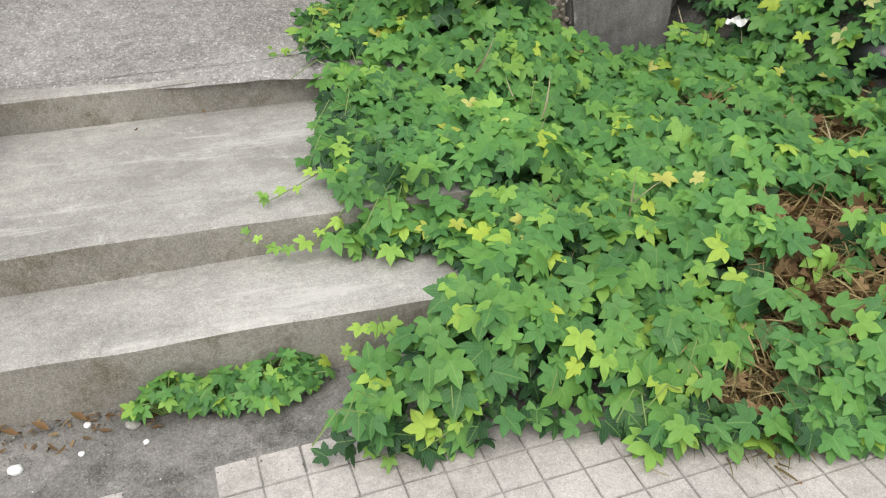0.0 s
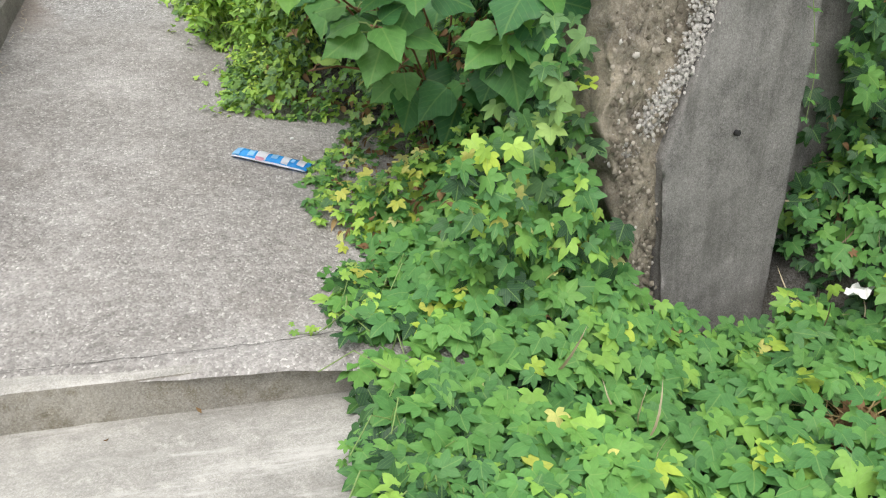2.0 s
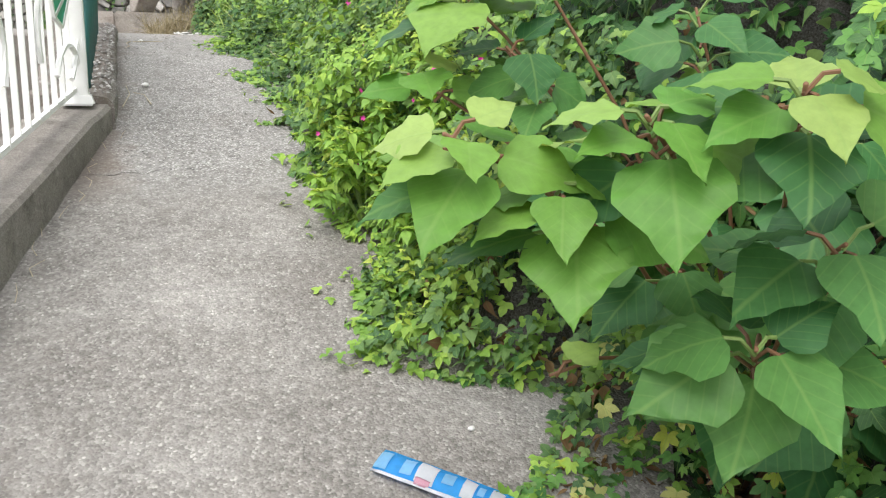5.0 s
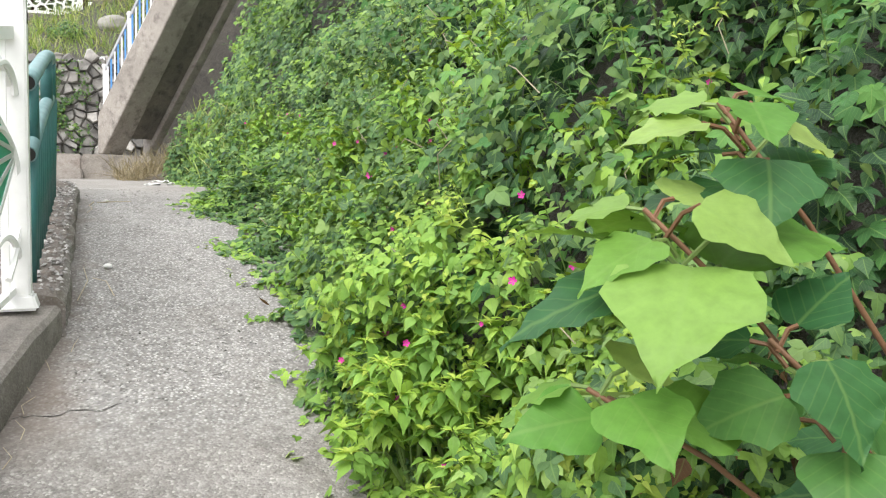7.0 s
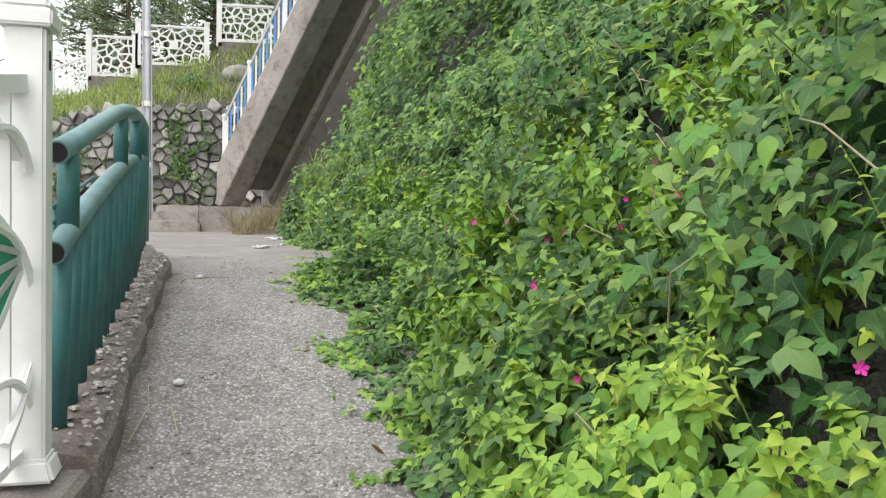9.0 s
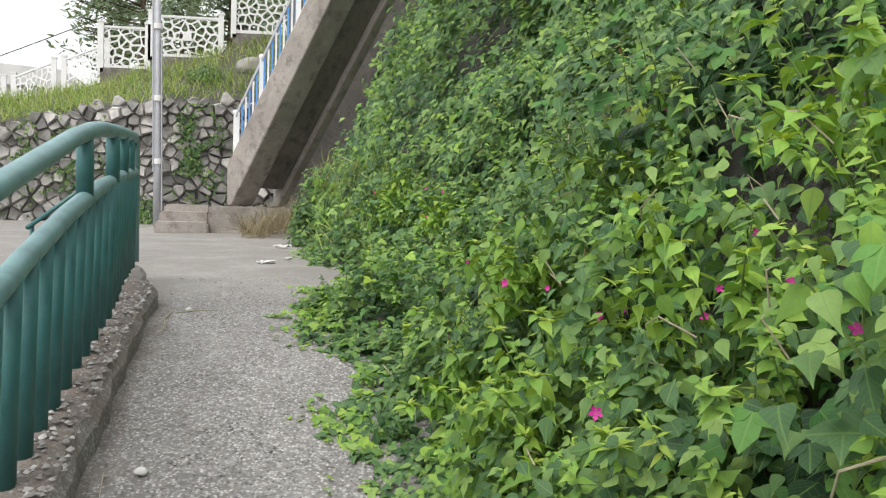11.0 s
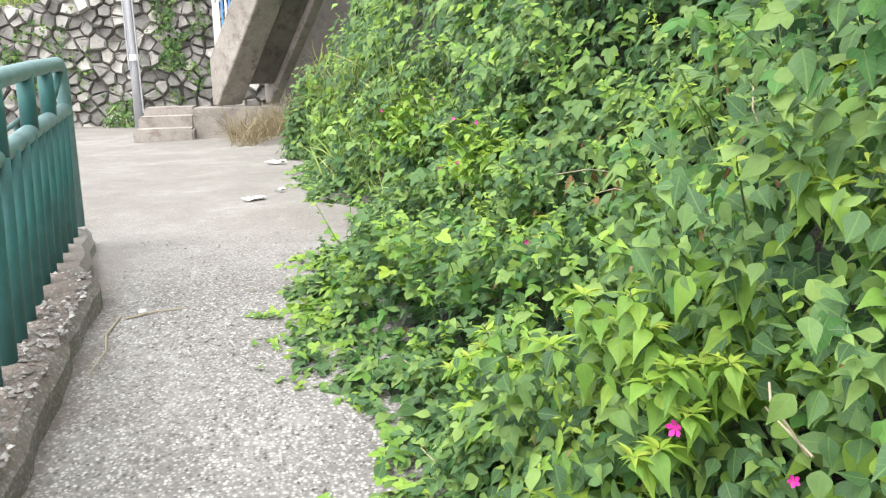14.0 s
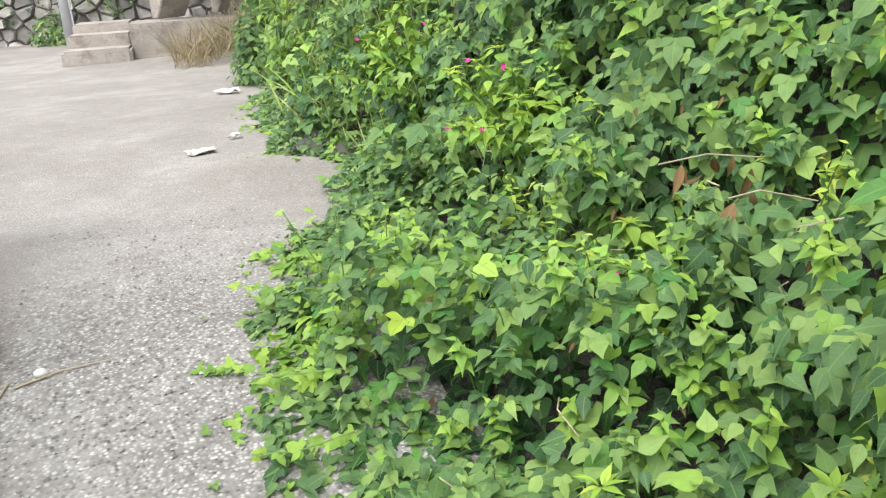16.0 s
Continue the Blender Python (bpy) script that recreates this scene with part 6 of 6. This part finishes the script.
for e, t in FLOWER:
    ob = new("flower", fl_me)
    ob.parent = t
    turn = frames((np.array((-0.6, -0.75, 0.35)) + fr.normal(0, 0.3, 3))[None], fr.normal(0, 1, (1, 3)))[0]
    m = Matrix([list(r) for r in turn]).to_4x4()
    m.translation = Vector(e) - t.location
    ob.matrix_basis = m @ Matrix.Diagonal((fr.uniform(0.009, 0.0155),) * 3 + (1,))
    ob["label"] = "small magenta-pink trumpet flower"

# ---- leafy weeds at the foot of the lowest step ----
def leafy_weed(x, y, z, r0, n, seed):
    r = np.random.default_rng(seed)
    t = thing("leafy_weed", "low fresh green weed with lobed leaves at the step's foot", "weed", (x, y, z), group="step weeds")
    bm = bmesh.new()
    P, N, T = [], [], []
    for i in range(n):
        a, k = r.uniform(0, 6.28), r.uniform(0.2, 1) * r0
        e = Vector((x + math.cos(a) * k * 1.5, y + math.sin(a) * k * 0.7, z + 0.03 + 0.1 * r.uniform(0.3, 1) * (1.2 - k / r0)))
        add_tube(bm, [(x + math.cos(a) * k * 0.4, y, z), Vector((x, y, z + 0.05)).lerp(e, 0.6), e], 0.0025, 4)
        P.append(e)
        N.append(np.array((math.cos(a) * 0.4, math.sin(a) * 0.4 - 0.3, 1)) + r.normal(0, 0.3, 3))
        T.append(np.array((math.cos(a), math.sin(a), -0.2)) + r.normal(0, 0.4, 3))
    part("stem", bm, STEM_GREEN, t)["kind"] = "stuff"
    leaves("foliage", HOP, np.array(P), frames(np.array(N), np.array(T)), r.uniform(0.03, 0.05, n), HOP_L, t)
leafy_weed(0.73, 1.70, 0.076, 0.12, 130, 31)
leafy_weed(0.43, 1.765, 0.076, 0.08, 70, 32)
leafy_weed(0.58, 1.735, 0.076, 0.07, 40, 33)

# ---- grass: bank foot, stair foot, slope over the wall ----
def tufts(name, label, P, size, mat, lean=0.5, seed=1, thin=1.0):
    r = np.random.default_rng(seed)
    n = len(P)
    up = np.array((0, 0, 1.0)) + r.normal(0, lean, (n, 3))
    N = r.normal(0, 1, (n, 3)) * (1, 1, 0.2)
    ob = leaves(name, BLADE, P, frames(np.cross(up, N), up), size, mat, None, stretch=thin * r.uniform(0.5, 1.1, n))
    return tagged(ob, label, "grass", kind="stuff")
P, N = bank_points(1500, 11.2, 15.5, 0.15, 1.1, rng.uniform(-0.03, 0.03, 1500))
tufts("grass", "thin green grass along the bank's foot", P, rng.uniform(0.1, 0.26, len(P)), GRASS_L)
P, N = bank_points(700, 15.6, 18.6, 0.1, 1.1, rng.uniform(-0.03, 0.05, 700))
tufts("dry_grass", "dry straw-coloured grass below the stair", P, rng.uniform(0.2, 0.5, len(P)), STRAW_L, 0.5, 2, 0.5)
n = 1000
dx, dy = rng.uniform(1.2, 2.4, n), rng.uniform(17.2, 19.1, n)
tufts("dry_grass", "tall dry reddish-straw grass at the stair's foot", np.stack([dx, dy, 2.0 + 0.35 * np.clip(dx - 1.5, 0, 1)], -1), rng.uniform(0.2, 0.55, n), STRAW_L, 0.65, 12, 0.35)
n = 9000
gx, gv = rng.uniform(-8, 5, n), rng.uniform(0, 1, n)
gz = np.interp(gx, (-7, -3.5, -1.2, 0.9, 3), (3.3, 3.95, 4.45, 4.62, 4.8)) + gv * np.interp(gx, (-7, -2.3, -1.1, 0.9, 3), (1.0, 0.95, 1.15, 1.75, 2.2))
tufts("slope_grass", "bright green grass on the slope over the wall", np.stack([gx, 23.9 + 3.2 * gv, gz], -1), rng.uniform(0.15, 0.4, n), GRASS_L, 0.5, 3)
def clump(x, y, z, r0, h, n, mat, template, label, name, seed, size=(0.05, 0.09)):
    r = np.random.default_rng(seed)
    t = thing(name, label, "bush", (x, y, z))
    d = r.normal(0, 1, (n, 3))
    d /= np.linalg.norm(d, axis=1, keepdims=True)
    d[:, 2] = np.abs(d[:, 2])
    k = r.uniform(0.55, 1.0, n)[:, None] * (1 + 0.2 * wave(d[:, 0], d[:, 1], d[:, 2], s=1.5, seed=seed))[:, None]
    P = np.array((x, y, z)) + d * k * (r0, r0, h)
    leaves("foliage", template, P, frames(d + (0, -0.2, 0.4) + r.normal(0, 0.4, (n, 3)), d * (1, 1, -0.3) + r.normal(0, 0.5, (n, 3))), r.uniform(*size, n), mat, t)
    bm = bmesh.new()
    for i in range(9):
        add_tube(bm, [(x, y, z - 0.03), tuple(P[i * 3] * 0.5 + np.array((x, y, z)) * 0.5), tuple(P[i * 3])], 0.006, 4)
    part("stem", bm, STEM_GREEN, t)["kind"] = "stuff"
clump(2.08, 15.4, 2.02, 0.36, 0.8, 1500, VINE_L, SMALL, "bright green bush at the bank's foot", "bush", 41)
clump(-0.75, 22.9, 2.0, 0.38, 0.55, 500, VINE_L, SMALL, "small green bush at the wall's foot", "bush", 42)
clump(0.35, 25.2, 5.2, 0.5, 0.4, 500, VINE_L, SMALL, "small green bush on the slope", "bush", 43)
# weeds growing in the wall
n = 2600
wx = np.concatenate([rng.normal(0.25, 0.28, n // 2), rng.normal(-2.6, 0.6, n // 2)])
wz = np.concatenate([rng.normal(3.5, 0.6, n // 2), rng.normal(3.2, 0.4, n // 2)])
P = np.stack([wx, 23.45 + 0.04 * rng.normal(0, 1, n), np.clip(wz, 2.1, 4.5)], -1)
wall_weed = thing("wall_creeper", "green creeper hanging on the stone wall", "creeper", (0.25, 23.4, 3.5))
keep = wave(wx, wz, s=2.0) > -0.1
leaves("foliage", IVY, P[keep], frames(np.array((0, -1.0, 0.4)) + jitter(int(keep.sum()), 0.4), np.array((0, 0, -1.0)) + jitter(int(keep.sum()), 0.5)), rng.uniform(0.035, 0.07, int(keep.sum())), VINE_L, wall_weed)

# ---- litter and small things ----
def on_path(x, y, dz=0.0):
    return Vector((x, y, float(ramp_z(np.float64(x), np.float64(y))) + dz + 0.008))
wrapper = thing("snack_wrapper", "long flat blue snack wrapper with white print lying on the ramp", "wrapper", tuple(on_path(1.52, 4.31)))
A, B = on_path(1.39, 4.437, 0.006), on_path(1.655, 4.193, 0.006)
along = (B - A)
across = Vector((0.62, 0.68, 0.17)).normalized() * 0.051
def strip(f0, f1, c0, c1, lift, mat, name, parent, label=""):
    bm = bmesh.new()
    n = 14
    rows = []
    for i in range(n + 1):
        f = f0 + (f1 - f0) * i / n
        puff = 0.004 + 0.016 * math.sin(math.pi * f) ** 0.5 + 0.002 * math.sin(23 * f)
        rows.append([bm.verts.new(A + along * f + across * (c0 + (c1 - c0) * j / 4) + Vector((0, 0, lift + puff * (1 - (c0 + (c1 - c0) * j / 4) ** 2)))) for j in range(5)])
    for r0, r1 in zip(rows, rows[1:]):
        for j in range(4):
            bm.faces.new((r0[j], r0[j + 1], r1[j + 1], r1[j]))
    ex = bmesh.ops.solidify(bm, geom=bm.faces[:], thickness=0.0012)
    return part(name, bm, mat, parent, label, smooth=True)
sleeve = strip(0, 1, -0.9, 0.9, 0.003, WRAP_B, "sleeve", wrapper)
for f0, f1, c0, c1, mat, nm in ((0.0, 0.1, -0.7, 0.5, WRAP_L, "print"), (0.2, 0.29, -0.6, 0.4, WRAP_L, "print"), (0.32, 0.46, -0.75, 0.5, WRAP_W, "print"), (0.33, 0.44, -0.88, -0.55, WRAP_P, "print"), (0.51, 0.6, -0.4, 0.3, WRAP_L, "print"), (0.66, 0.75, -0.7, 0.5, WRAP_W, "print"), (0.77, 0.82, -0.3, 0.3, WRAP_L, "print"), (0.86, 0.95, -0.5, 0.5, WRAP_W, "print"), (0.0, 1.0, -0.95, -0.8, WRAP_W, "hem")):
    strip(f0, f1, c0, c1, 0.006, mat, nm, sleeve)


def pebble(name, p, r, mat, label, category="stone", flat=0.6, seed=0):
    bm = bmesh.new()
    bmesh.ops.create_icosphere(bm, subdivisions=2, radius=1)
    for v in bm.verts:
        n = noise.noise_vector(v.co * 1.3 + Vector((seed, 0, 0))) * 0.3
        v.co = Vector(((v.co.x + n.x) * r, (v.co.y + n.y) * r, (v.co.z * flat + n.z * 0.4) * r)) + Vector(p) + Vector((0, 0, r * flat * 0.5))
    return tagged(part(name, bm, mat, smooth=True), label, category)
pebble("pebble", on_path(1.68, 4.51), 0.011, PAPER, "small white pebble on the ramp")
pebble("pebble", on_path(0.93, 7.99), 0.022, PAPER, "small white pebble on the ramp")
pebble("pebble", on_path(0.95, 9.95), 0.02, PAPER, "small white pebble on the ramp", seed=3)
pebble("pebble", (0.0, 1.74, 0.07), 0.02, PAPER, "small white pebble at the step's foot", seed=4)
pebble("pebble", (0.32, 1.77, 0.07), 0.022, PALE_C, "pale broken stone at the step's foot", seed=5)
pebble("pebble", (0.2, 1.83, 0.07), 0.012, PAPER, "small white pebble at the step's foot", seed=6)
pebble("pebble", (0.17, 1.72, 0.07), 0.01, PAPER, "small white pebble at the step's foot", seed=7)
pebble("pebble", (0.34, 1.68, 0.07), 0.01, PAPER, "small white pebble at the step's foot", seed=8)


def scrap(p, w, l, rz, label, seed, mat=PAPER):
    r = random.Random(seed)
    bm = bmesh.new()
    g = [[bm.verts.new((w * (i / 5 - 0.5) * (1 + 0.2 * r.uniform(-1, 1)), l * (j / 5 - 0.5), 0.035 * r.uniform(0.1, 1))) for j in range(6)] for i in range(6)]
    for i in range(5):
        for j in range(5):
            bm.faces.new((g[i][j], g[i + 1][j], g[i + 1][j + 1], g[i][j + 1]))
    bmesh.ops.transform(bm, matrix=Matrix.Translation(p) @ Matrix.Rotation(rz, 4, 'Z'), verts=bm.verts)
    bmesh.ops.solidify(bm, geom=bm.faces[:], thickness=0.002)
    return tagged(part("paper_scrap", bm, mat), label, "litter")
scrap((1.42, 12.4, 2.005), 0.15, 0.1, 0.2, "crumpled white paper scrap on the yard", 1)
scrap((1.62, 12.75, 2.005), 0.08, 0.05, 0.5, "tiny white paper scrap on the yard", 2)
scrap((1.66, 14.85, 2.01), 0.18, 0.12, 0.1, "crumpled white paper scrap by the grass", 3)
scrap((3.39, 2.66, 0.5), 0.12, 0.08, 0.4, "crumpled pale plastic scrap among the vines", 4)
bag = pebble("rubbish_bag", (3.6, 2.0, 0.46), 0.16, BAG, "black plastic rubbish bag among the vines", "bag", 0.7, 9)
pebble("crumpled_packet", (3.55, 1.86, 0.46), 0.06, PAPER, "crumpled white packet beside the rubbish bag", "litter", 0.6, 11)


def twig(pts, r, label, mat=TWIG_M):
    bm = bmesh.new()
    add_tube(bm, pts, r, 5, taper=r * 0.5)
    return tagged(part("twig", bm, mat), label, "twig")
twig([on_path(0.89, 9.9, 0.002), on_path(1.0, 9.95, 0.003), on_path(1.12, 9.97, 0.002)], 0.004, "pale dry straw on the ramp")
twig([on_path(0.87, 9.93, 0.002), on_path(0.84, 9.75, 0.004), on_path(0.86, 9.6, 0.002), on_path(0.83, 9.42, 0.002)], 0.004, "pale bent twig on the ramp")
twig([on_path(0.8, 7.5, 0.002), on_path(0.84, 7.75, 0.01), on_path(0.82, 8.0, 0.002)], 0.003, "pale dry straw by the kerb")
twig([on_path(0.95, 7.55, 0.002), on_path(0.92, 7.75, 0.006), on_path(0.86, 7.82, 0.002)], 0.003, "pale dry straw by the kerb")
n = 14
for i in range(n):
    y = 4.9 + 2.2 * i / n
    x = 0.27 + (y - 4.78) * 0.204 + 0.05 + 0.03 * math.sin(i * 5)
    twig([on_path(x, y, 0.001), on_path(x + 0.02 * math.sin(i), y + 0.05, 0.006), on_path(x + 0.03 * math.sin(2 * i), y + 0.12, 0.001)], 0.0018, "thin dry straw along the kerb")
dr = np.random.default_rng(12)
DRY_ME = leaf_mesh("dry_leaf", outline_leaf((0.03, 0.2, 0.3, 0.22, 0.1, 0.0), droop=-0.5, fold=0.7), DRY_L)
for x, y, z, s in ((1.6, 7.31, None, 0.06), (1.9, 4.35, None, 0.07), (0.1, 1.85, 0.085, 0.05), (0.2, 1.84, 0.085, 0.05), (0.28, 1.82, 0.085, 0.04), (0.02, 1.87, 0.085, 0.05), (0.33, 1.8, 0.085, 0.04), (0.98, 1.62, 0.09, 0.05), (1.75, 1.0, 0.09, 0.09), (1.68, 1.05, 0.09, 0.08), (1.8, 0.93, 0.09, 0.08), (0.62, 3.0, 0.44, 0.03), (0.9, 3.03, 0.44, 0.025)):
    ob = new("dry_leaf", DRY_ME)
    m = Matrix.Translation(on_path(x, y, 0.012) if z is None else (x, y, z)) @ Matrix.Rotation(dr.uniform(0, 6.28), 4, 'Z') @ Matrix.Rotation(0.25, 4, 'X')
    ob.matrix_basis = m @ Matrix.Diagonal((s, s, s, 1))
    tagged(ob, "curled brown fallen leaf on the ground", "fallen leaf", group="fallen leaves")

# cracks in the ramp: thin sunken dark lines
def crack(pts, w, label, lift=-0.0035):
    bm = bmesh.new()
    last = None
    for i, (x, y) in enumerate(pts):
        q = on_path(x, y, lift)
        k = w * (0.6 + 0.6 * abs(math.sin(i * 2.3)))
        cur = (bm.verts.new(q + Vector((0, -k, 0.0))), bm.verts.new(q + Vector((0, k, 0.0))))
        if last:
            bm.faces.new((last[0], cur[0], cur[1], last[1]))
        last = cur
    ob = part("path_crack", bm, SOIL)
    return tagged(ob, label, "crack", kind="structure")
cr = random.Random(4)
def wander(pts, n=9, amp=0.012):
    out = []
    for (x0, y0), (x1, y1) in zip(pts, pts[1:]):
        out += [(x0 + (x1 - x0) * i / n, y0 + (y1 - y0) * i / n + cr.uniform(-amp, amp)) for i in range(n)]
    return out + [pts[-1]]
crack(wander([(0.55, 6.38), (0.66, 6.47), (0.85, 6.47), (1.1, 6.55)], 9, 0.02), 0.0035, "dark jagged crack across the ramp")
crack(wander([(-0.2, step_edge(-0.2, 0.179, 3.33)), (0.5, step_edge(0.5, 0.179, 3.33)), (1.1, step_edge(1.1, 0.179, 3.335)), (1.5, step_edge(1.5, 0.179, 3.37))], 14, 0.006), 0.0016, "thin dark joint crack along the top step", 0.0)
crack(wander([(1.1, 6.55), (1.3, 6.68), (1.5, 6.73)]), 0.003, "fine jagged crack across the ramp")

# pebbles set in the upper ramp and kerb
n = 2200
px, py = rng.uniform(0.78, 1.75, n), rng.uniform(6.6, 11.2, n)
ok = px < edge_x(py) + 0.1
px, py = px[ok], py[ok]
pz = ramp_z(px, py) + 0.008
kn = 1500
kx, ky = rng.uniform(0.40, 0.76, kn), rng.uniform(7.15, 10.2, kn)
kz = upper_kerb_z(ky) + 0.002
ICO = (np.array(((0, 0, 1), (0.9, 0, 0.3), (0.28, 0.85, 0.3), (-0.72, 0.53, 0.3), (-0.72, -0.53, 0.3), (0.28, -0.85, 0.3)), float), np.array(((0, 1, 2), (0, 2, 3), (0, 3, 4), (0, 4, 5), (0, 5, 1)), int))
allp = np.concatenate([np.stack([px, py, pz - 0.003], -1), np.stack([kx, ky, kz - 0.003], -1)])
m = len(allp)
sz = np.concatenate([rng.uniform(0.003, 0.008, len(px)), rng.uniform(0.006, 0.015, kn)])
gravel = leaves("gravel", ICO, allp, frames(np.array((0, 0, 1.0)) + jitter(m, 0.15), jitter(m, 1.0)), sz, PEBBLE_M)
tagged(gravel, "small pale and dark pebbles set in the concrete", "gravel", kind="stuff")

n = 900
cx_, cv = rng.uniform(-0.7, 1.05, n), rng.uniform(0, 1, n) ** 1.6 * 0.4
cp = np.stack([cx_, step_edge(cx_, 0.031, 1.915) - cv, 0.074 + 0 * cv], -1)
crumbs = leaves("grit", ICO, cp, frames(np.array((0, 0, 1.0)) + jitter(n, 0.3), jitter(n, 1.0)), rng.uniform(0.001, 0.0042, n), SOILBIT_M)
tagged(crumbs, "brown dirt crumbs and grit at the step's foot", "grit", kind="stuff")
n = 130
sx_ = rng.uniform(-0.6, 0.4, n)
sp_ = np.stack([sx_, step_edge(sx_, 0.031, 1.905) - rng.uniform(0, 1, n) ** 2 * 0.12, np.full(n, 0.08)], -1)
ob = leaves("plant_litter", LANCE, sp_, frames(np.array((0, 0, 1.0)) + jitter(n, 0.4), jitter(n, 1.0) * (1, 0.5, 0.1)), rng.uniform(0.02, 0.05, n), DRY_L)
tagged(ob, "brown dead plant litter along the step's foot", "litter", kind="stuff")
P = hop_points(900, rng.uniform(-0.1, -0.01, 900))
P = P[(P[:, 0] > 1.9) & (wave(P[:, 0], P[:, 1], s=0.9, seed=3) > 0.25)]
tufts("dead_grass", "matted dead grass showing between the vines", P, rng.uniform(0.08, 0.2, len(P)), STRAW_L, 1.2, 6)

# stones in the broken edge of the abutment
n = 3000
rx, rz = rng.uniform(2.36, 2.86, n), rng.uniform(0.35, 2.2, n)
left_e, right_e = np.interp(rz, (0.3, 0.75, 1.2, 3), (2.64, 2.5, 2.38, 2.37)), np.interp(rz, (0.3, 0.7, 1.05, 1.55, 3), (2.7, 2.65, 2.61, 2.79, 3.0))
ok = (rx > left_e) & (rx < right_e)
rp = np.stack([rx, np.full(n, 3.035) + rng.normal(0, 0.008, n), rz], -1)[ok]
ob = leaves("rubble_stones", ICO, rp, frames(np.array((0, -1.0, 0.1)) + jitter(len(rp), 0.3), jitter(len(rp), 1.0)), spread_sizes(len(rp), 0.003, 0.015), RUBSTONE_M, abut, "pebbles in the broken concrete")

n = 2800
f, side = rng.uniform(0, 1, n), rng.normal(0, 0.024, n)
sx, sz_ = np.interp(f, (0, 0.5, 1), (2.46, 2.7, 2.9)), np.interp(f, (0, 0.5, 1), (1.02, 1.38, 2.1))
sp = np.stack([sx + side, 3.0 + 0.1 * np.clip(0.5 - f, 0, 1) + rng.normal(0, 0.008, n) + 0.02, sz_ - 0.5 * side], -1)
leaves("mortar_crumbs", ICO, sp, frames(np.array((0, -1.0, 0.1)) + jitter(n, 0.3), jitter(n, 1.0)), spread_sizes(n, 0.004, 0.013), PALE_C, abut, "pale streak of crumbled mortar")

# ---- pieces: wall stones and paving tiles ----
sr = random.Random(8)
for c in cells(WALL_X1 - WALL_X0, 2.95, 0.25, 77, 0.8):
    cx, cy = sum(p[0] for p in c) / len(c), sum(p[1] for p in c) / len(c)
    top = wall_top(WALL_X0 + cx) - 1.85
    if cy > top:
        continue
    bm = bmesh.new()
    ins = [(cx + (p[0] - cx) * sr.uniform(0.84, 1.02), cy + (p[1] - cy) * sr.uniform(0.84, 1.02)) for p in c]
    d = sr.uniform(0.05, 0.2)
    tx, tz = sr.uniform(-0.35, 0.35), sr.uniform(-0.05, 0.5)
    back = [bm.verts.new((WALL_X0 + p[0], 23.63, 1.85 + p[1])) for p in ins]
    mid = [bm.verts.new((WALL_X0 + p[0], 23.62 - d * 0.6, 1.85 + p[1])) for p in ins]
    fr_ = [bm.verts.new((WALL_X0 + cx + (p[0] - cx) * 0.78, 23.62 - d + tx * (p[0] - cx) + tz * (p[1] - cy) + sr.uniform(-0.025, 0.025), 1.85 + cy + (p[1] - cy) * 0.78)) for p in ins]
    k = len(c)
    for a, b in ((back, mid), (mid, fr_)):
        for i in range(k):
            bm.faces.new((a[i], a[(i + 1) % k], b[(i + 1) % k], b[i]))
    bm.faces.new(fr_)
    part("stone", bm, STONE_M, stone_wall)

TS = 0.118
bm = bmesh.new()
add_box(bm, 0, 0, 0, TS - 0.005, TS - 0.005, 0.02, bevel=0.002)
tile_me = bpy.data.meshes.new("tile")
bmesh.ops.recalc_face_normals(bm, faces=bm.faces)
bm.to_mesh(tile_me)
bm.free()
tile_me.materials.append(TILE_M)
tr_ = random.Random(3)
ca, sa = math.cos(radians(-8)), math.sin(radians(-8))
for i in range(-6, 19):
    for j in range(3, 15):
        u, v = 0.335 + i * TS, j * TS
        x, y = 0.02 + u * ca + v * sa, 1.86 - u * -sa - v * ca
        if j < 4 and (i < -3 or (i < 2 and tr_.random() < 0.4)):
            continue
        ob = new("tile", tile_me)
        ob.parent = pave
        ob.matrix_basis = Matrix.Translation((x, y, 0.0632 + tr_.uniform(-0.0012, 0.0012))) @ Matrix.Rotation(radians(-8), 4, 'Z') @ Matrix.Rotation(tr_.uniform(-0.006, 0.006), 4, 'X')
